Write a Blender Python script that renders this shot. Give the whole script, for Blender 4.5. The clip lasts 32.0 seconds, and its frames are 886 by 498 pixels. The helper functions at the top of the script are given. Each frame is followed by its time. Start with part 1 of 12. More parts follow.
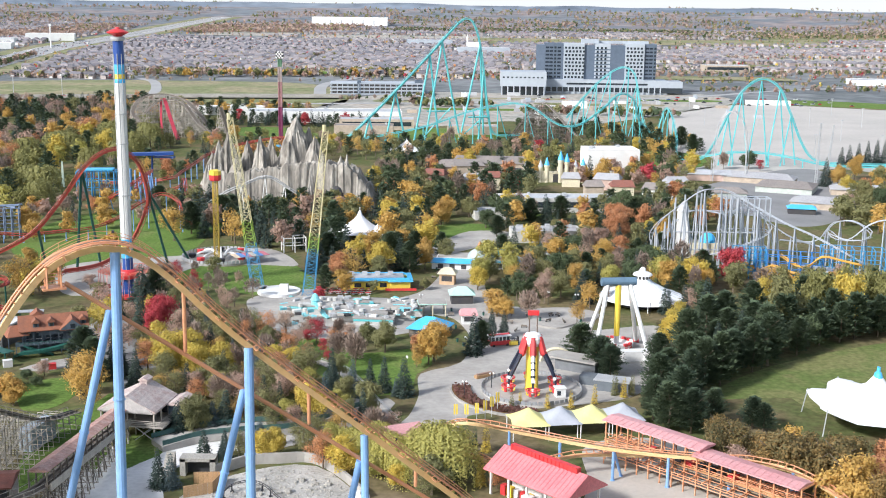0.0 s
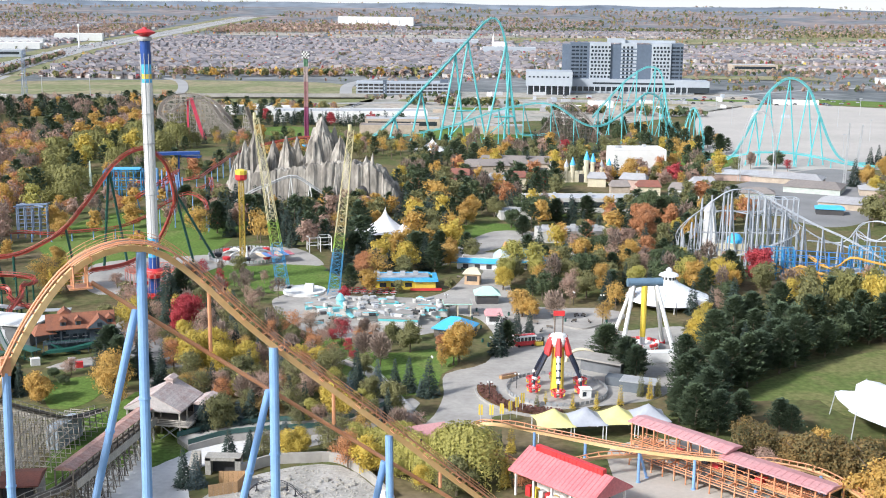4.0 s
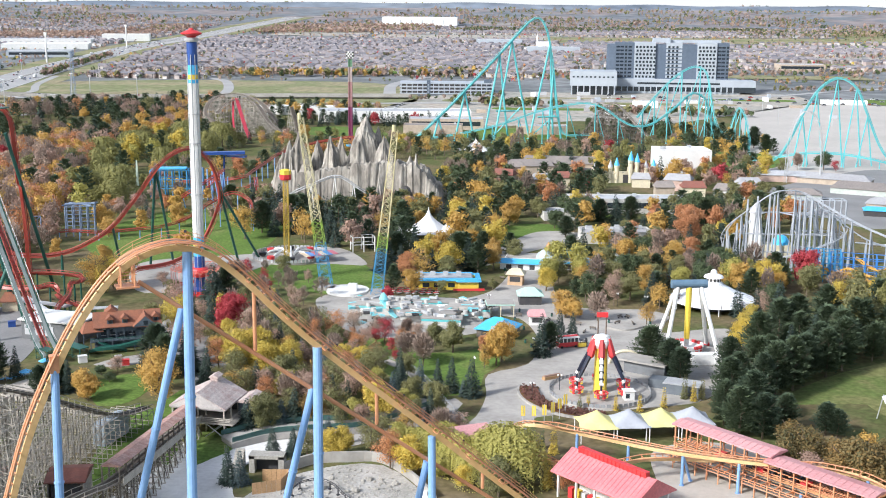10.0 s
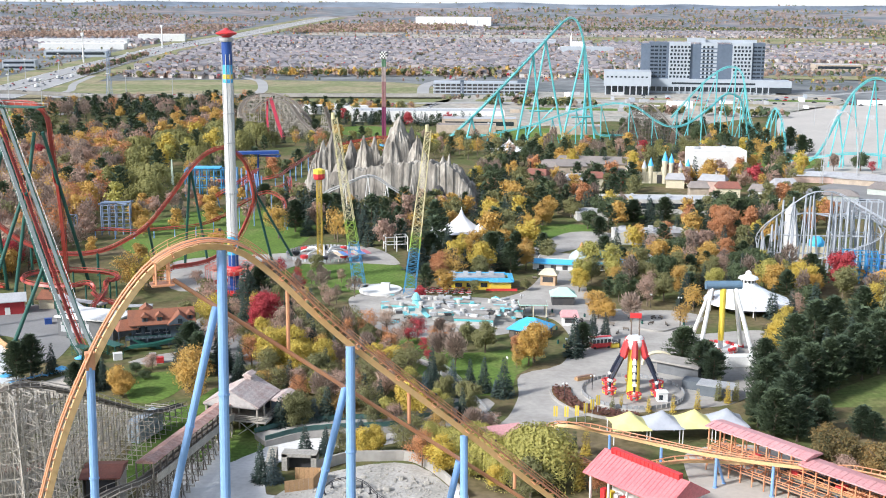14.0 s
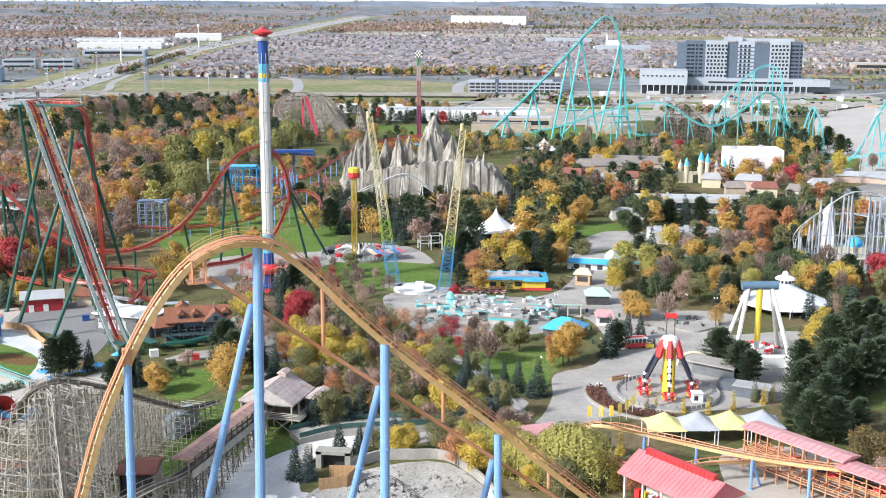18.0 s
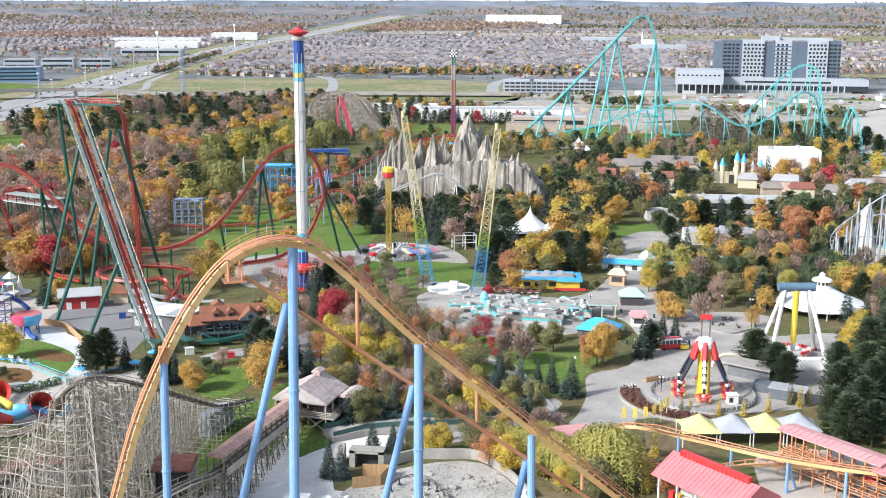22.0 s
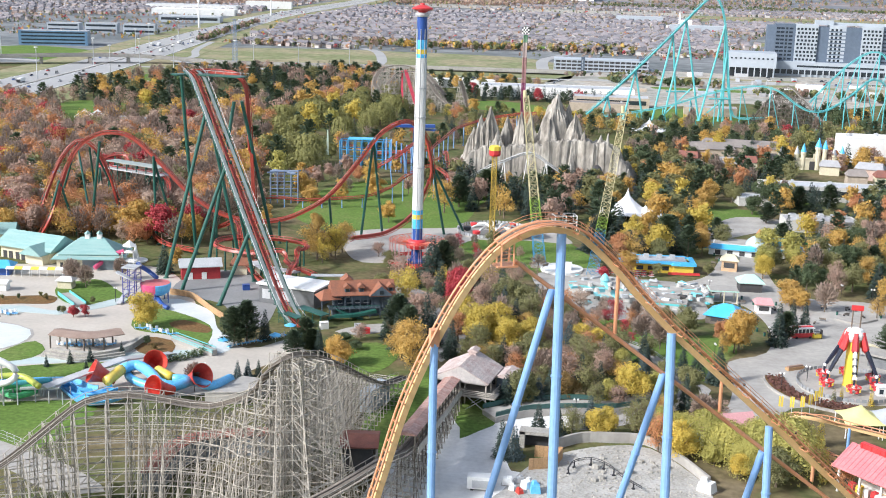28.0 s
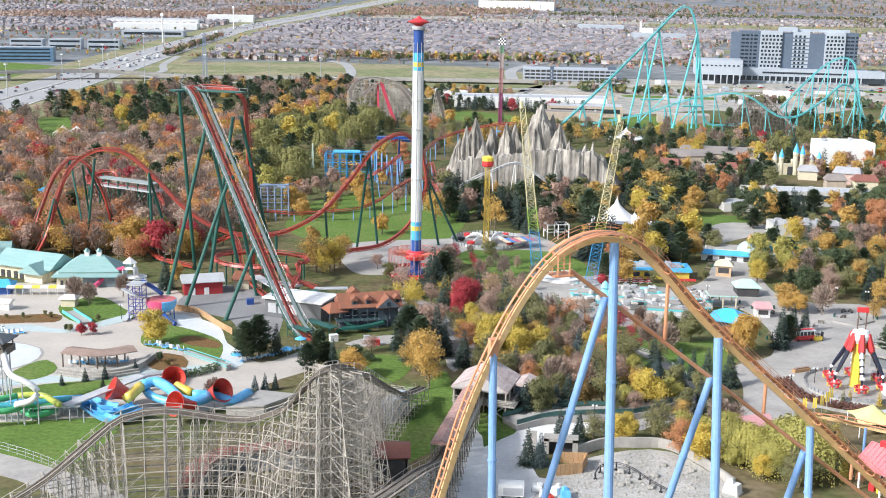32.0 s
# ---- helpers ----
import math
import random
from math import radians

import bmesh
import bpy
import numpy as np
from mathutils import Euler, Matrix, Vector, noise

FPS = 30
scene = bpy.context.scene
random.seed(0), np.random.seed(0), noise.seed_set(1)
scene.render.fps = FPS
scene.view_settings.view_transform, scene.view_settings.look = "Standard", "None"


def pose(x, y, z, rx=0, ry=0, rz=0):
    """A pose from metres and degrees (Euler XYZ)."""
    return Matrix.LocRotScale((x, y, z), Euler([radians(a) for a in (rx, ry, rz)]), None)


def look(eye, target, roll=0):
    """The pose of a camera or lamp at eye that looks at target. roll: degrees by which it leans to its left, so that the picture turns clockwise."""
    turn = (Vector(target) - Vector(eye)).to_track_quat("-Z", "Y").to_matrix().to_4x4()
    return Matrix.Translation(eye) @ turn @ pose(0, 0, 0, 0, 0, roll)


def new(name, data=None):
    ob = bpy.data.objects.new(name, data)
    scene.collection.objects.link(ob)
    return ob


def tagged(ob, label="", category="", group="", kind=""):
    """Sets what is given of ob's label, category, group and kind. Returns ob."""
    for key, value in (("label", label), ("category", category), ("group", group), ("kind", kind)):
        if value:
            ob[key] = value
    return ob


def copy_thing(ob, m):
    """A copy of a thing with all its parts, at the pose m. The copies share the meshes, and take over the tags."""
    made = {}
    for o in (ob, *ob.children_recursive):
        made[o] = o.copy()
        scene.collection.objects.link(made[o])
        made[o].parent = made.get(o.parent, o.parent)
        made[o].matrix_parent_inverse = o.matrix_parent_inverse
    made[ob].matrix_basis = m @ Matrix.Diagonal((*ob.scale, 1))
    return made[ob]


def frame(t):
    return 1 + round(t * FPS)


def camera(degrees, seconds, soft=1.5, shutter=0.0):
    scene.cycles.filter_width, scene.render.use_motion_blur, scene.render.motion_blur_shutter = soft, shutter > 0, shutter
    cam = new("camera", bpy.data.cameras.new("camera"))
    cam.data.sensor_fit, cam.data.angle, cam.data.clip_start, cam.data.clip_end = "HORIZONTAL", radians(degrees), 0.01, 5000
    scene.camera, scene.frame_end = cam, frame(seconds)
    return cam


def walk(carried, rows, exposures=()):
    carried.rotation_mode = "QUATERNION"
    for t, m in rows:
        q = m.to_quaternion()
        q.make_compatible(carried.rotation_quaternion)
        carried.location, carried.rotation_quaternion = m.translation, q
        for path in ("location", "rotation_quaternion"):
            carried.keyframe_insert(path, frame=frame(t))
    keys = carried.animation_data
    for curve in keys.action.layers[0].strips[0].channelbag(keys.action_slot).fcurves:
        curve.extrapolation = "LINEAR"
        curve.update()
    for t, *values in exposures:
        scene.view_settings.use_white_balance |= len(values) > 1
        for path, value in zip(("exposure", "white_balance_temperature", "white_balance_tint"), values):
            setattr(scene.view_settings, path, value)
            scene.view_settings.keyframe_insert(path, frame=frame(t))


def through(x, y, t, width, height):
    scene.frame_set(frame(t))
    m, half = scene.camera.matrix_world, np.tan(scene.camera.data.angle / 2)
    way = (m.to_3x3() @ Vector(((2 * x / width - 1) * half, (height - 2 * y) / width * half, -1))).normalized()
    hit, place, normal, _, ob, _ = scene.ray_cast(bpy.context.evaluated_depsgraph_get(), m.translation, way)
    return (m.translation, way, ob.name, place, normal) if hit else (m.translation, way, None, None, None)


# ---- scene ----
import itertools

# camera: a drone that turns slowly where it hovers, then slides to the west
cam = camera(41.11, 32.0, soft=1.0)
PATH = [
    (0, (0.02, 0.00, 99.18), (-0.72, 97.92, 78.92), 0.70),
    (2, (-0.02, 0.35, 99.18), (-1.78, 98.25, 78.88), 0.63),
    (3.5, (-0.01, 0.53, 99.15), (-2.60, 98.41, 78.84), 0.61),
    (5.5, (-0.00, 0.65, 99.28), (-3.73, 98.49, 78.94), 0.52),
    (8, (-0.10, 0.50, 99.37), (-5.30, 98.27, 79.02), 0.50),
    (10, (-0.08, 0.44, 99.36), (-6.58, 98.13, 79.00), 0.43),
    (12, (-0.15, 0.41, 99.35), (-8.00, 97.99, 78.98), 0.40),
    (14.5, (-0.15, 0.45, 99.27), (-9.75, 97.88, 78.89), 0.34),
    (16.5, (-0.22, 0.44, 99.23), (-11.23, 97.71, 78.81), 0.29),
    (18, (-0.23, 0.43, 99.25), (-12.35, 97.55, 78.78), 0.25),
    (20, (-0.25, 0.32, 99.33), (-13.79, 97.25, 78.82), 0.19),
    (21.5, (-0.32, 0.33, 99.38), (-14.91, 97.10, 78.83), 0.18),
    (22.5, (-0.34, 0.38, 99.43), (-15.64, 97.05, 78.88), 0.15),
    (23, (-0.32, 0.38, 99.36), (-15.92, 97.00, 78.80), 0.17),
    (23.5, (-0.92, 0.19, 99.51), (-16.71, 96.77, 78.96), 0.33),
    (24, (-2.38, -0.14, 99.39), (-18.29, 96.42, 78.81), 0.56),
    (24.5, (-4.52, -0.62, 99.31), (-20.56, 95.89, 78.63), 0.83),
    (25, (-7.35, -1.17, 99.41), (-23.40, 95.30, 78.52), 1.04),
    (25.5, (-11.00, -2.06, 99.53), (-26.92, 94.37, 78.33), 1.37),
    (27.5, (-30.57, -4.69, 100.06), (-46.28, 91.51, 77.70), 1.74),
    (28, (-35.23, -5.21, 100.56), (-51.20, 90.86, 77.87), 1.72),
    (28.5, (-38.89, -5.28, 100.53), (-55.02, 90.75, 77.79), 1.49),
    (29, (-41.27, -5.41, 100.81), (-57.35, 90.68, 78.26), 1.33),
    (29.5, (-42.80, -5.62, 101.31), (-58.32, 90.62, 78.99), 1.39),
    (30, (-44.29, -6.27, 101.58), (-59.05, 90.13, 79.45), 1.32),
    (30.5, (-46.35, -7.33, 101.40), (-60.53, 89.18, 79.38), 1.27),
    (31, (-47.62, -8.09, 101.32), (-61.35, 88.51, 79.45), 1.16),
    (31.5, (-48.28, -8.95, 101.29), (-61.36, 87.78, 79.57), 1.22),
    (32, (-47.93, -10.19, 101.13), (-60.71, 86.57, 79.36), 1.06),
]
walk(cam, [(t, look(eye, target, roll)) for t, eye, target, roll in PATH], [(0, 0.76), (12, 0.80), (24, 0.84), (32, 0.82)])

# ---- world and light: thin high cloud, low soft sun from the south-west ----
SUN_ELEVATION, SUN_AZIMUTH = 34.0, 232.0          # azimuth clockwise from +y
world = bpy.data.worlds.new("sky")
scene.world = world
world.use_nodes = True
wn = world.node_tree
sky = wn.nodes.new("ShaderNodeTexSky")
sky.sky_type, sky.sun_disc = "NISHITA", False
sky.sun_elevation, sky.sun_rotation = radians(SUN_ELEVATION), radians(SUN_AZIMUTH)
sky.air_density, sky.dust_density, sky.ozone_density = 1.0, 1.5, 1.0
pale = wn.nodes.new("ShaderNodeHueSaturation")
pale.inputs["Saturation"].default_value = 0.7
wn.links.new(sky.outputs[0], pale.inputs["Color"])
wn.links.new(pale.outputs[0], wn.nodes["Background"].inputs["Color"])
wn.nodes["Background"].inputs["Strength"].default_value = 0.125
sun = new("sun", bpy.data.lights.new("sun", "SUN"))
sun.data.energy, sun.data.angle, sun.data.color = 3.0, radians(6), (0.985, 0.985, 1.0)
az, el = radians(SUN_AZIMUTH), radians(SUN_ELEVATION)
sun.matrix_world = look((0, 0, 300), (-math.sin(az) * math.cos(el) * 100, -math.cos(az) * math.cos(el) * 100, 300 - 100 * math.sin(el)))

rnd = random.Random(7)


# ---- small geometry kit ----
class Geo:
    """Vertices and faces gathered by hand, then linked as one mesh."""

    def __init__(self):
        self.v, self.f = [], []

    def add(self, verts, faces):
        n = len(self.v)
        self.v += [tuple(p) for p in verts]
        self.f += [tuple(i + n for i in q) for q in faces]
        return self

    def box(self, c, s, rz=0.0, taper=1.0):
        ca, sa, out = math.cos(rz), math.sin(rz), []
        for z, k in ((-0.5, 1.0), (0.5, taper)):
            for x, y in ((-0.5, -0.5), (0.5, -0.5), (0.5, 0.5), (-0.5, 0.5)):
                px, py = x * s[0] * k, y * s[1] * k
                out.append((c[0] + ca * px - sa * py, c[1] + sa * px + ca * py, c[2] + z * s[2]))
        return self.add(out, [(3, 2, 1, 0), (4, 5, 6, 7), (0, 1, 5, 4), (1, 2, 6, 5), (2, 3, 7, 6), (3, 0, 4, 7)])

    def rod(self, p, q, r, r2=None, n=6, caps=True):
        p, q, r2 = Vector(p), Vector(q), r if r2 is None else r2
        d = (q - p).normalized()
        a = d.orthogonal().normalized()
        if n == 4:
            up = Vector((0, 0, 1)) if abs(d.z) < 0.95 else Vector((0, 1, 0))
            a = (d.cross(up).normalized() + d.cross(d.cross(up)).normalized()).normalized()
        b, out = d.cross(a), []
        for o, k in ((p, r), (q, r2)):
            for i in range(n):
                t = 2 * math.pi * i / n
                out.append(o + (a * math.cos(t) + b * math.sin(t)) * k)
        faces = [(i, (i + 1) % n, n + (i + 1) % n, n + i) for i in range(n)]
        if caps:
            faces += [tuple(range(n - 1, -1, -1)), tuple(range(n, 2 * n))]
        return self.add(out, faces)

    def sweep(self, pts, r, n=6, shape=None, frames=None, closed=False):
        """A round bar (or a given outline of side, up pairs) along points. frames: side and up at each point."""
        shape = shape or [(r * math.cos(2 * math.pi * i / n), r * math.sin(2 * math.pi * i / n)) for i in range(n)]
        m, out, faces = len(shape), [], []
        for i, p in enumerate(pts):
            if frames:
                s, u = frames[i]
            else:
                d = (Vector(pts[min(i + 1, len(pts) - 1)]) - Vector(pts[max(i - 1, 0)])).normalized()
                s = d.cross(Vector((0, 0, 1)))
                s = s.normalized() if s.length > 1e-4 else Vector((1, 0, 0))
                u = s.cross(d)
            out += [Vector(p) + s * a + u * b for a, b in shape]
        k = len(pts)
        for i in range(k if closed else k - 1):
            j = (i + 1) % k
            faces += [(i * m + a, i * m + (a + 1) % m, j * m + (a + 1) % m, j * m + a) for a in range(m)]
        if not closed:
            faces += [tuple(range(m - 1, -1, -1)), tuple(range((k - 1) * m, k * m))]
        return self.add(out, faces)

    def prism(self, outline, z0, z1):
        n = len(outline)
        area = sum(outline[i][0] * outline[(i + 1) % n][1] - outline[(i + 1) % n][0] * outline[i][1] for i in range(n))
        o = list(outline) if area > 0 else list(reversed(outline))
        verts = [(x, y, z0) for x, y in o] + [(x, y, z1) for x, y in o]
        return self.add(verts, [tuple(range(n - 1, -1, -1)), tuple(range(n, 2 * n))] + [(i, (i + 1) % n, n + (i + 1) % n, n + i) for i in range(n)])

    def lathe(self, rings, c=(0, 0, 0), n=16, stretch=(1, 1)):
        """rings: radius and height from the bottom up."""
        out, faces = [], []
        for r, z in rings:
            out += [(c[0] + r * stretch[0] * math.cos(2 * math.pi * i / n), c[1] + r * stretch[1] * math.sin(2 * math.pi * i / n), c[2] + z) for i in range(n)]
        for k in range(len(rings) - 1):
            faces += [(k * n + i, k * n + (i + 1) % n, (k + 1) * n + (i + 1) % n, (k + 1) * n + i) for i in range(n)]
        faces += [tuple(range(n - 1, -1, -1)), tuple(range((len(rings) - 1) * n, len(rings) * n))]
        return self.add(out, faces)

    def gable(self, c, w, d, h, rz=0.0, over=0.0, thick=0.25, hip=0.0):
        """A pitched roof with its ridge along local x, standing on the eaves' middle c."""
        ca, sa = math.cos(rz), math.sin(rz)
        w2, d2, r2 = w / 2 + over, d / 2 + over, w / 2 + over - hip
        base = [(-w2, -d2), (w2, -d2), (w2, d2), (-w2, d2)]
        pts = [(x, y, -thick) for x, y in base] + [(x, y, 0) for x, y in base] + [(-r2, 0, h), (r2, 0, h)]
        faces = [(3, 2, 1, 0), (0, 1, 5, 4), (1, 2, 6, 5), (2, 3, 7, 6), (3, 0, 4, 7), (4, 5, 9, 8), (6, 7, 8, 9), (5, 6, 9), (7, 4, 8)]
        return self.add([(c[0] + ca * x - sa * y, c[1] + sa * x + ca * y, c[2] + z) for x, y, z in pts], faces)

    def mesh(self, name, material=None, smooth=False):
        me = bpy.data.meshes.new(name)
        me.from_pydata(self.v, [], self.f)
        if material:
            me.materials.append(material)
        if smooth:
            me.polygons.foreach_set("use_smooth", [True] * len(me.polygons))
        me.update()
        return me


def part(name, geo, material, parent, label="", smooth=False, kind=""):
    ob = new(name, geo if isinstance(geo, bpy.types.Mesh) else geo.mesh(name, material, smooth))
    ob.parent = parent
    return tagged(ob, label, kind=kind)


def thing(name, label, category, at=(0, 0, 0), rz=0.0, group="", kind=""):
    ob = new(name)
    ob.empty_display_size = 0.5
    ob.matrix_basis = pose(*at, 0, 0, rz)
    return tagged(ob, label, category, group, kind)


def solid(name, geo, material, label, category="", kind="", group="", smooth=False):
    return tagged(new(name, geo.mesh(name, material, smooth)), label, category, group, kind)


def spline(ctrl, step=1.0, closed=False):
    """Points about a step apart on a smooth curve through the control points."""
    c, out = [Vector(p) for p in ctrl], []
    n = len(c)
    for i in range(n if closed else n - 1):
        p1, p2 = c[i], c[(i + 1) % n]
        p0 = c[i - 1] if i or closed else p1 * 2 - p2
        p3 = c[(i + 2) % n] if i + 2 < n or closed else p2 * 2 - p1
        k = max(2, int((p2 - p1).length / step))
        for j in range(k):
            t = j / k
            out.append(0.5 * (2 * p1 + (p2 - p0) * t + (2 * p0 - 5 * p1 + 4 * p2 - p3) * t * t + (3 * p1 - p0 - 3 * p2 + p3) * t**3))
    if not closed:
        out.append(c[-1])
    return out


def inside(x, y, poly):
    hit, j = False, len(poly) - 1
    for i in range(len(poly)):
        (xi, yi), (xj, yj) = poly[i], poly[j]
        if (yi > y) != (yj > y) and x < (xj - xi) * (y - yi) / (yj - yi) + xi:
            hit = not hit
        j = i
    return hit


# ---- materials ----
def nodes_of(name):
    m = bpy.data.materials.new(name)
    m.use_nodes = True
    return m, m.node_tree.nodes, m.node_tree.links, m.node_tree.nodes["Principled BSDF"]


def paint(name, colour, rough=0.6, metal=0.0, second=None, scale=0.4, fine=6.0, mix=0.5, bump=0.15, vary=0.12, stretch=(1, 1, 1)):
    """A surface with large stains towards a second colour, fine grain and a little relief."""
    m, n, l, b = nodes_of(name)
    second = second or tuple(c * 0.72 for c in colour)
    co, mp = n.new("ShaderNodeTexCoord"), n.new("ShaderNodeMapping")
    mp.inputs["Scale"].default_value = stretch
    big, small = n.new("ShaderNodeTexNoise"), n.new("ShaderNodeTexNoise")
    big.inputs["Scale"].default_value, small.inputs["Scale"].default_value = scale, fine
    big.inputs["Detail"].default_value, small.inputs["Detail"].default_value = 5, 4
    l.new(co.outputs["Object"], mp.inputs[0])
    for t in (big, small):
        l.new(mp.outputs[0], t.inputs["Vector"])
    ramp = n.new("ShaderNodeMapRange")
    ramp.inputs["From Min"].default_value, ramp.inputs["From Max"].default_value = 0.35, 0.7
    ramp.inputs["To Max"].default_value = mix * 1.6
    l.new(big.outputs[0], ramp.inputs[0])
    blend = n.new("ShaderNodeMix")
    blend.data_type = "RGBA"
    blend.inputs[6].default_value, blend.inputs[7].default_value = (*colour, 1), (*second, 1)
    l.new(ramp.outputs[0], blend.inputs[0])
    hsv, val, rand, add = n.new("ShaderNodeHueSaturation"), n.new("ShaderNodeMapRange"), n.new("ShaderNodeObjectInfo"), n.new("ShaderNodeMath")
    val.inputs["From Min"].default_value, val.inputs["From Max"].default_value = 0.3, 0.7
    val.inputs["To Min"].default_value, val.inputs["To Max"].default_value = 1 - vary, 1 + vary
    l.new(small.outputs[0], val.inputs[0])
    add.operation = "MULTIPLY_ADD"
    add.inputs[1].default_value = vary
    l.new(rand.outputs["Random"], add.inputs[0])
    l.new(val.outputs[0], add.inputs[2])
    l.new(add.outputs[0], hsv.inputs["Value"])
    l.new(blend.outputs[2], hsv.inputs["Color"])
    l.new(hsv.outputs[0], b.inputs["Base Color"])
    b.inputs["Roughness"].default_value, b.inputs["Metallic"].default_value = rough, metal
    if bump:
        bp = n.new("ShaderNodeBump")
        bp.inputs["Strength"].default_value, bp.inputs["Distance"].default_value = bump, 0.1
        l.new(small.outputs[0], bp.inputs["Height"])
        l.new(bp.outputs[0], b.inputs["Normal"])
    return m


def leaf(name, a, c, rough=0.6, through=0.30):
    """Foliage: each clump and each tree has its own tone between two colours."""
    # extra blue in both tones stands for haze over the woods
    a, c = ((q[0], q[1], q[2] + 0.018) for q in (a, c))
    m, n, l, b = nodes_of(name)
    isl, obj, mx = n.new("ShaderNodeNewGeometry"), n.new("ShaderNodeObjectInfo"), n.new("ShaderNodeMath")
    mx.operation = "MULTIPLY_ADD"
    mx.inputs[1].default_value = 0.55
    half = n.new("ShaderNodeMath")
    half.operation = "MULTIPLY"
    half.inputs[1].default_value = 0.45
    l.new(obj.outputs["Random"], half.inputs[0])
    l.new(isl.outputs["Random Per Island"], mx.inputs[0])
    l.new(half.outputs[0], mx.inputs[2])
    blend = n.new("ShaderNodeMix")
    blend.data_type = "RGBA"
    blend.inputs[6].default_value, blend.inputs[7].default_value = (*a, 1), (*c, 1)
    l.new(mx.outputs[0], blend.inputs[0])
    b.inputs["Roughness"].default_value = rough
    b.inputs["Specular IOR Level"].default_value = 0.2
    l.new(blend.outputs[2], b.inputs["Base Color"])
    tr, sh = n.new("ShaderNodeBsdfTranslucent"), n.new("ShaderNodeMixShader")
    l.new(blend.outputs[2], tr.inputs["Color"])
    sh.inputs[0].default_value = through
    l.new(b.outputs[0], sh.inputs[1])
    l.new(tr.outputs[0], sh.inputs[2])
    l.new(sh.outputs[0], n["Material Output"].inputs["Surface"])
    return m


def glass(name, colour, rough=0.12):
    m, n, l, b = nodes_of(name)
    b.inputs["Base Color"].default_value = (*colour, 1)
    b.inputs["Roughness"].default_value = rough
    b.inputs["Specular IOR Level"].default_value = 0.8
    return m


def land(name, stops, scale, fine, spots=None):
    """Ground cover: several tones by large noise, broken by fine noise."""
    m, n, l, b = nodes_of(name)
    co = n.new("ShaderNodeTexCoord")
    big, small = n.new("ShaderNodeTexNoise"), n.new("ShaderNodeTexNoise")
    big.inputs["Scale"].default_value, small.inputs["Scale"].default_value = scale, fine
    big.inputs["Detail"].default_value, small.inputs["Detail"].default_value = 8, 6
    big.inputs["Roughness"].default_value = 0.65
    ramp = n.new("ShaderNodeValToRGB")
    ramp.color_ramp.elements[0].position, ramp.color_ramp.elements[0].color = 0.3, (*stops[0], 1)
    ramp.color_ramp.elements[1].position, ramp.color_ramp.elements[1].color = 0.7, (*stops[-1], 1)
    for i, s in enumerate(stops[1:-1]):
        e = ramp.color_ramp.elements.new(0.3 + 0.4 * (i + 1) / (len(stops) - 1))
        e.color = (*s, 1)
    hsv, val = n.new("ShaderNodeHueSaturation"), n.new("ShaderNodeMapRange")
    val.inputs["From Min"].default_value, val.inputs["From Max"].default_value = 0.3, 0.7
    val.inputs["To Min"].default_value, val.inputs["To Max"].default_value = 0.72, 1.25
    for t in (big, small):
        l.new(co.outputs["Object"], t.inputs["Vector"])
    l.new(big.outputs[0], ramp.inputs[0])
    l.new(small.outputs[0], val.inputs[0])
    l.new(val.outputs[0], hsv.inputs["Value"])
    l.new(ramp.outputs[0], hsv.inputs["Color"])
    l.new(hsv.outputs[0], b.inputs["Base Color"])
    b.inputs["Roughness"].default_value = 0.95
    b.inputs["Specular IOR Level"].default_value = 0.1
    bp = n.new("ShaderNodeBump")
    bp.inputs["Strength"].default_value, bp.inputs["Distance"].default_value = 0.5, 0.15
    l.new(small.outputs[0], bp.inputs["Height"])
    l.new(bp.outputs[0], b.inputs["Normal"])
    return m


GROUND = land("leaf_littered_ground", [(0.15, 0.115, 0.065), (0.10, 0.12, 0.045), (0.16, 0.13, 0.07), (0.22, 0.175, 0.115)], 0.03, 0.5)
GRASS = land("mown_grass", [(0.10, 0.16, 0.04), (0.12, 0.195, 0.045), (0.175, 0.205, 0.07)], 0.05, 0.9)
MEADOW_M = land("dry_meadow", [(0.25, 0.235, 0.135), (0.19, 0.215, 0.105), (0.31, 0.275, 0.175), (0.23, 0.20, 0.125)], 0.012, 0.12)
PAVE = paint("pale_concrete_paving", (0.385, 0.365, 0.335), 0.85, second=(0.27, 0.255, 0.235), scale=0.09, fine=0.7, vary=0.1, mix=0.6)
ASPHALT = paint("old_asphalt", (0.23, 0.23, 0.23), 0.9, second=(0.17, 0.17, 0.17), scale=0.06, fine=1.2, vary=0.08)
LOT_M = paint("pale_parking_asphalt", (0.46, 0.43, 0.395), 0.9, second=(0.38, 0.36, 0.33), scale=0.02, fine=0.3, vary=0.05)
BEIGE = paint("beige_pool_deck", (0.50, 0.455, 0.40), 0.85, second=(0.40, 0.365, 0.32), scale=0.08, fine=0.9, vary=0.06)
RUBBLE = paint("pale_pond_gravel", (0.40, 0.385, 0.36), 0.95, second=(0.24, 0.23, 0.205), scale=0.15, fine=1.6, vary=0.22, bump=0.6)
DUST = paint("pale_dusty_concrete", (0.76, 0.75, 0.73), 0.95, second=(0.58, 0.57, 0.545), scale=0.12, fine=0.9, vary=0.08)
EARTH = land("bare_tan_earth", [(0.36, 0.31, 0.25), (0.42, 0.38, 0.33), (0.33, 0.33, 0.30), (0.27, 0.26, 0.2)], 0.02, 0.15)
MULCH = land("rust_mulch", [(0.20, 0.10, 0.045), (0.15, 0.11, 0.05)], 0.15, 1.5)
POOL = paint("drained_white_pool", (0.63, 0.645, 0.63), 0.5, second=(0.52, 0.56, 0.56), scale=0.12, fine=0.8, vary=0.05)
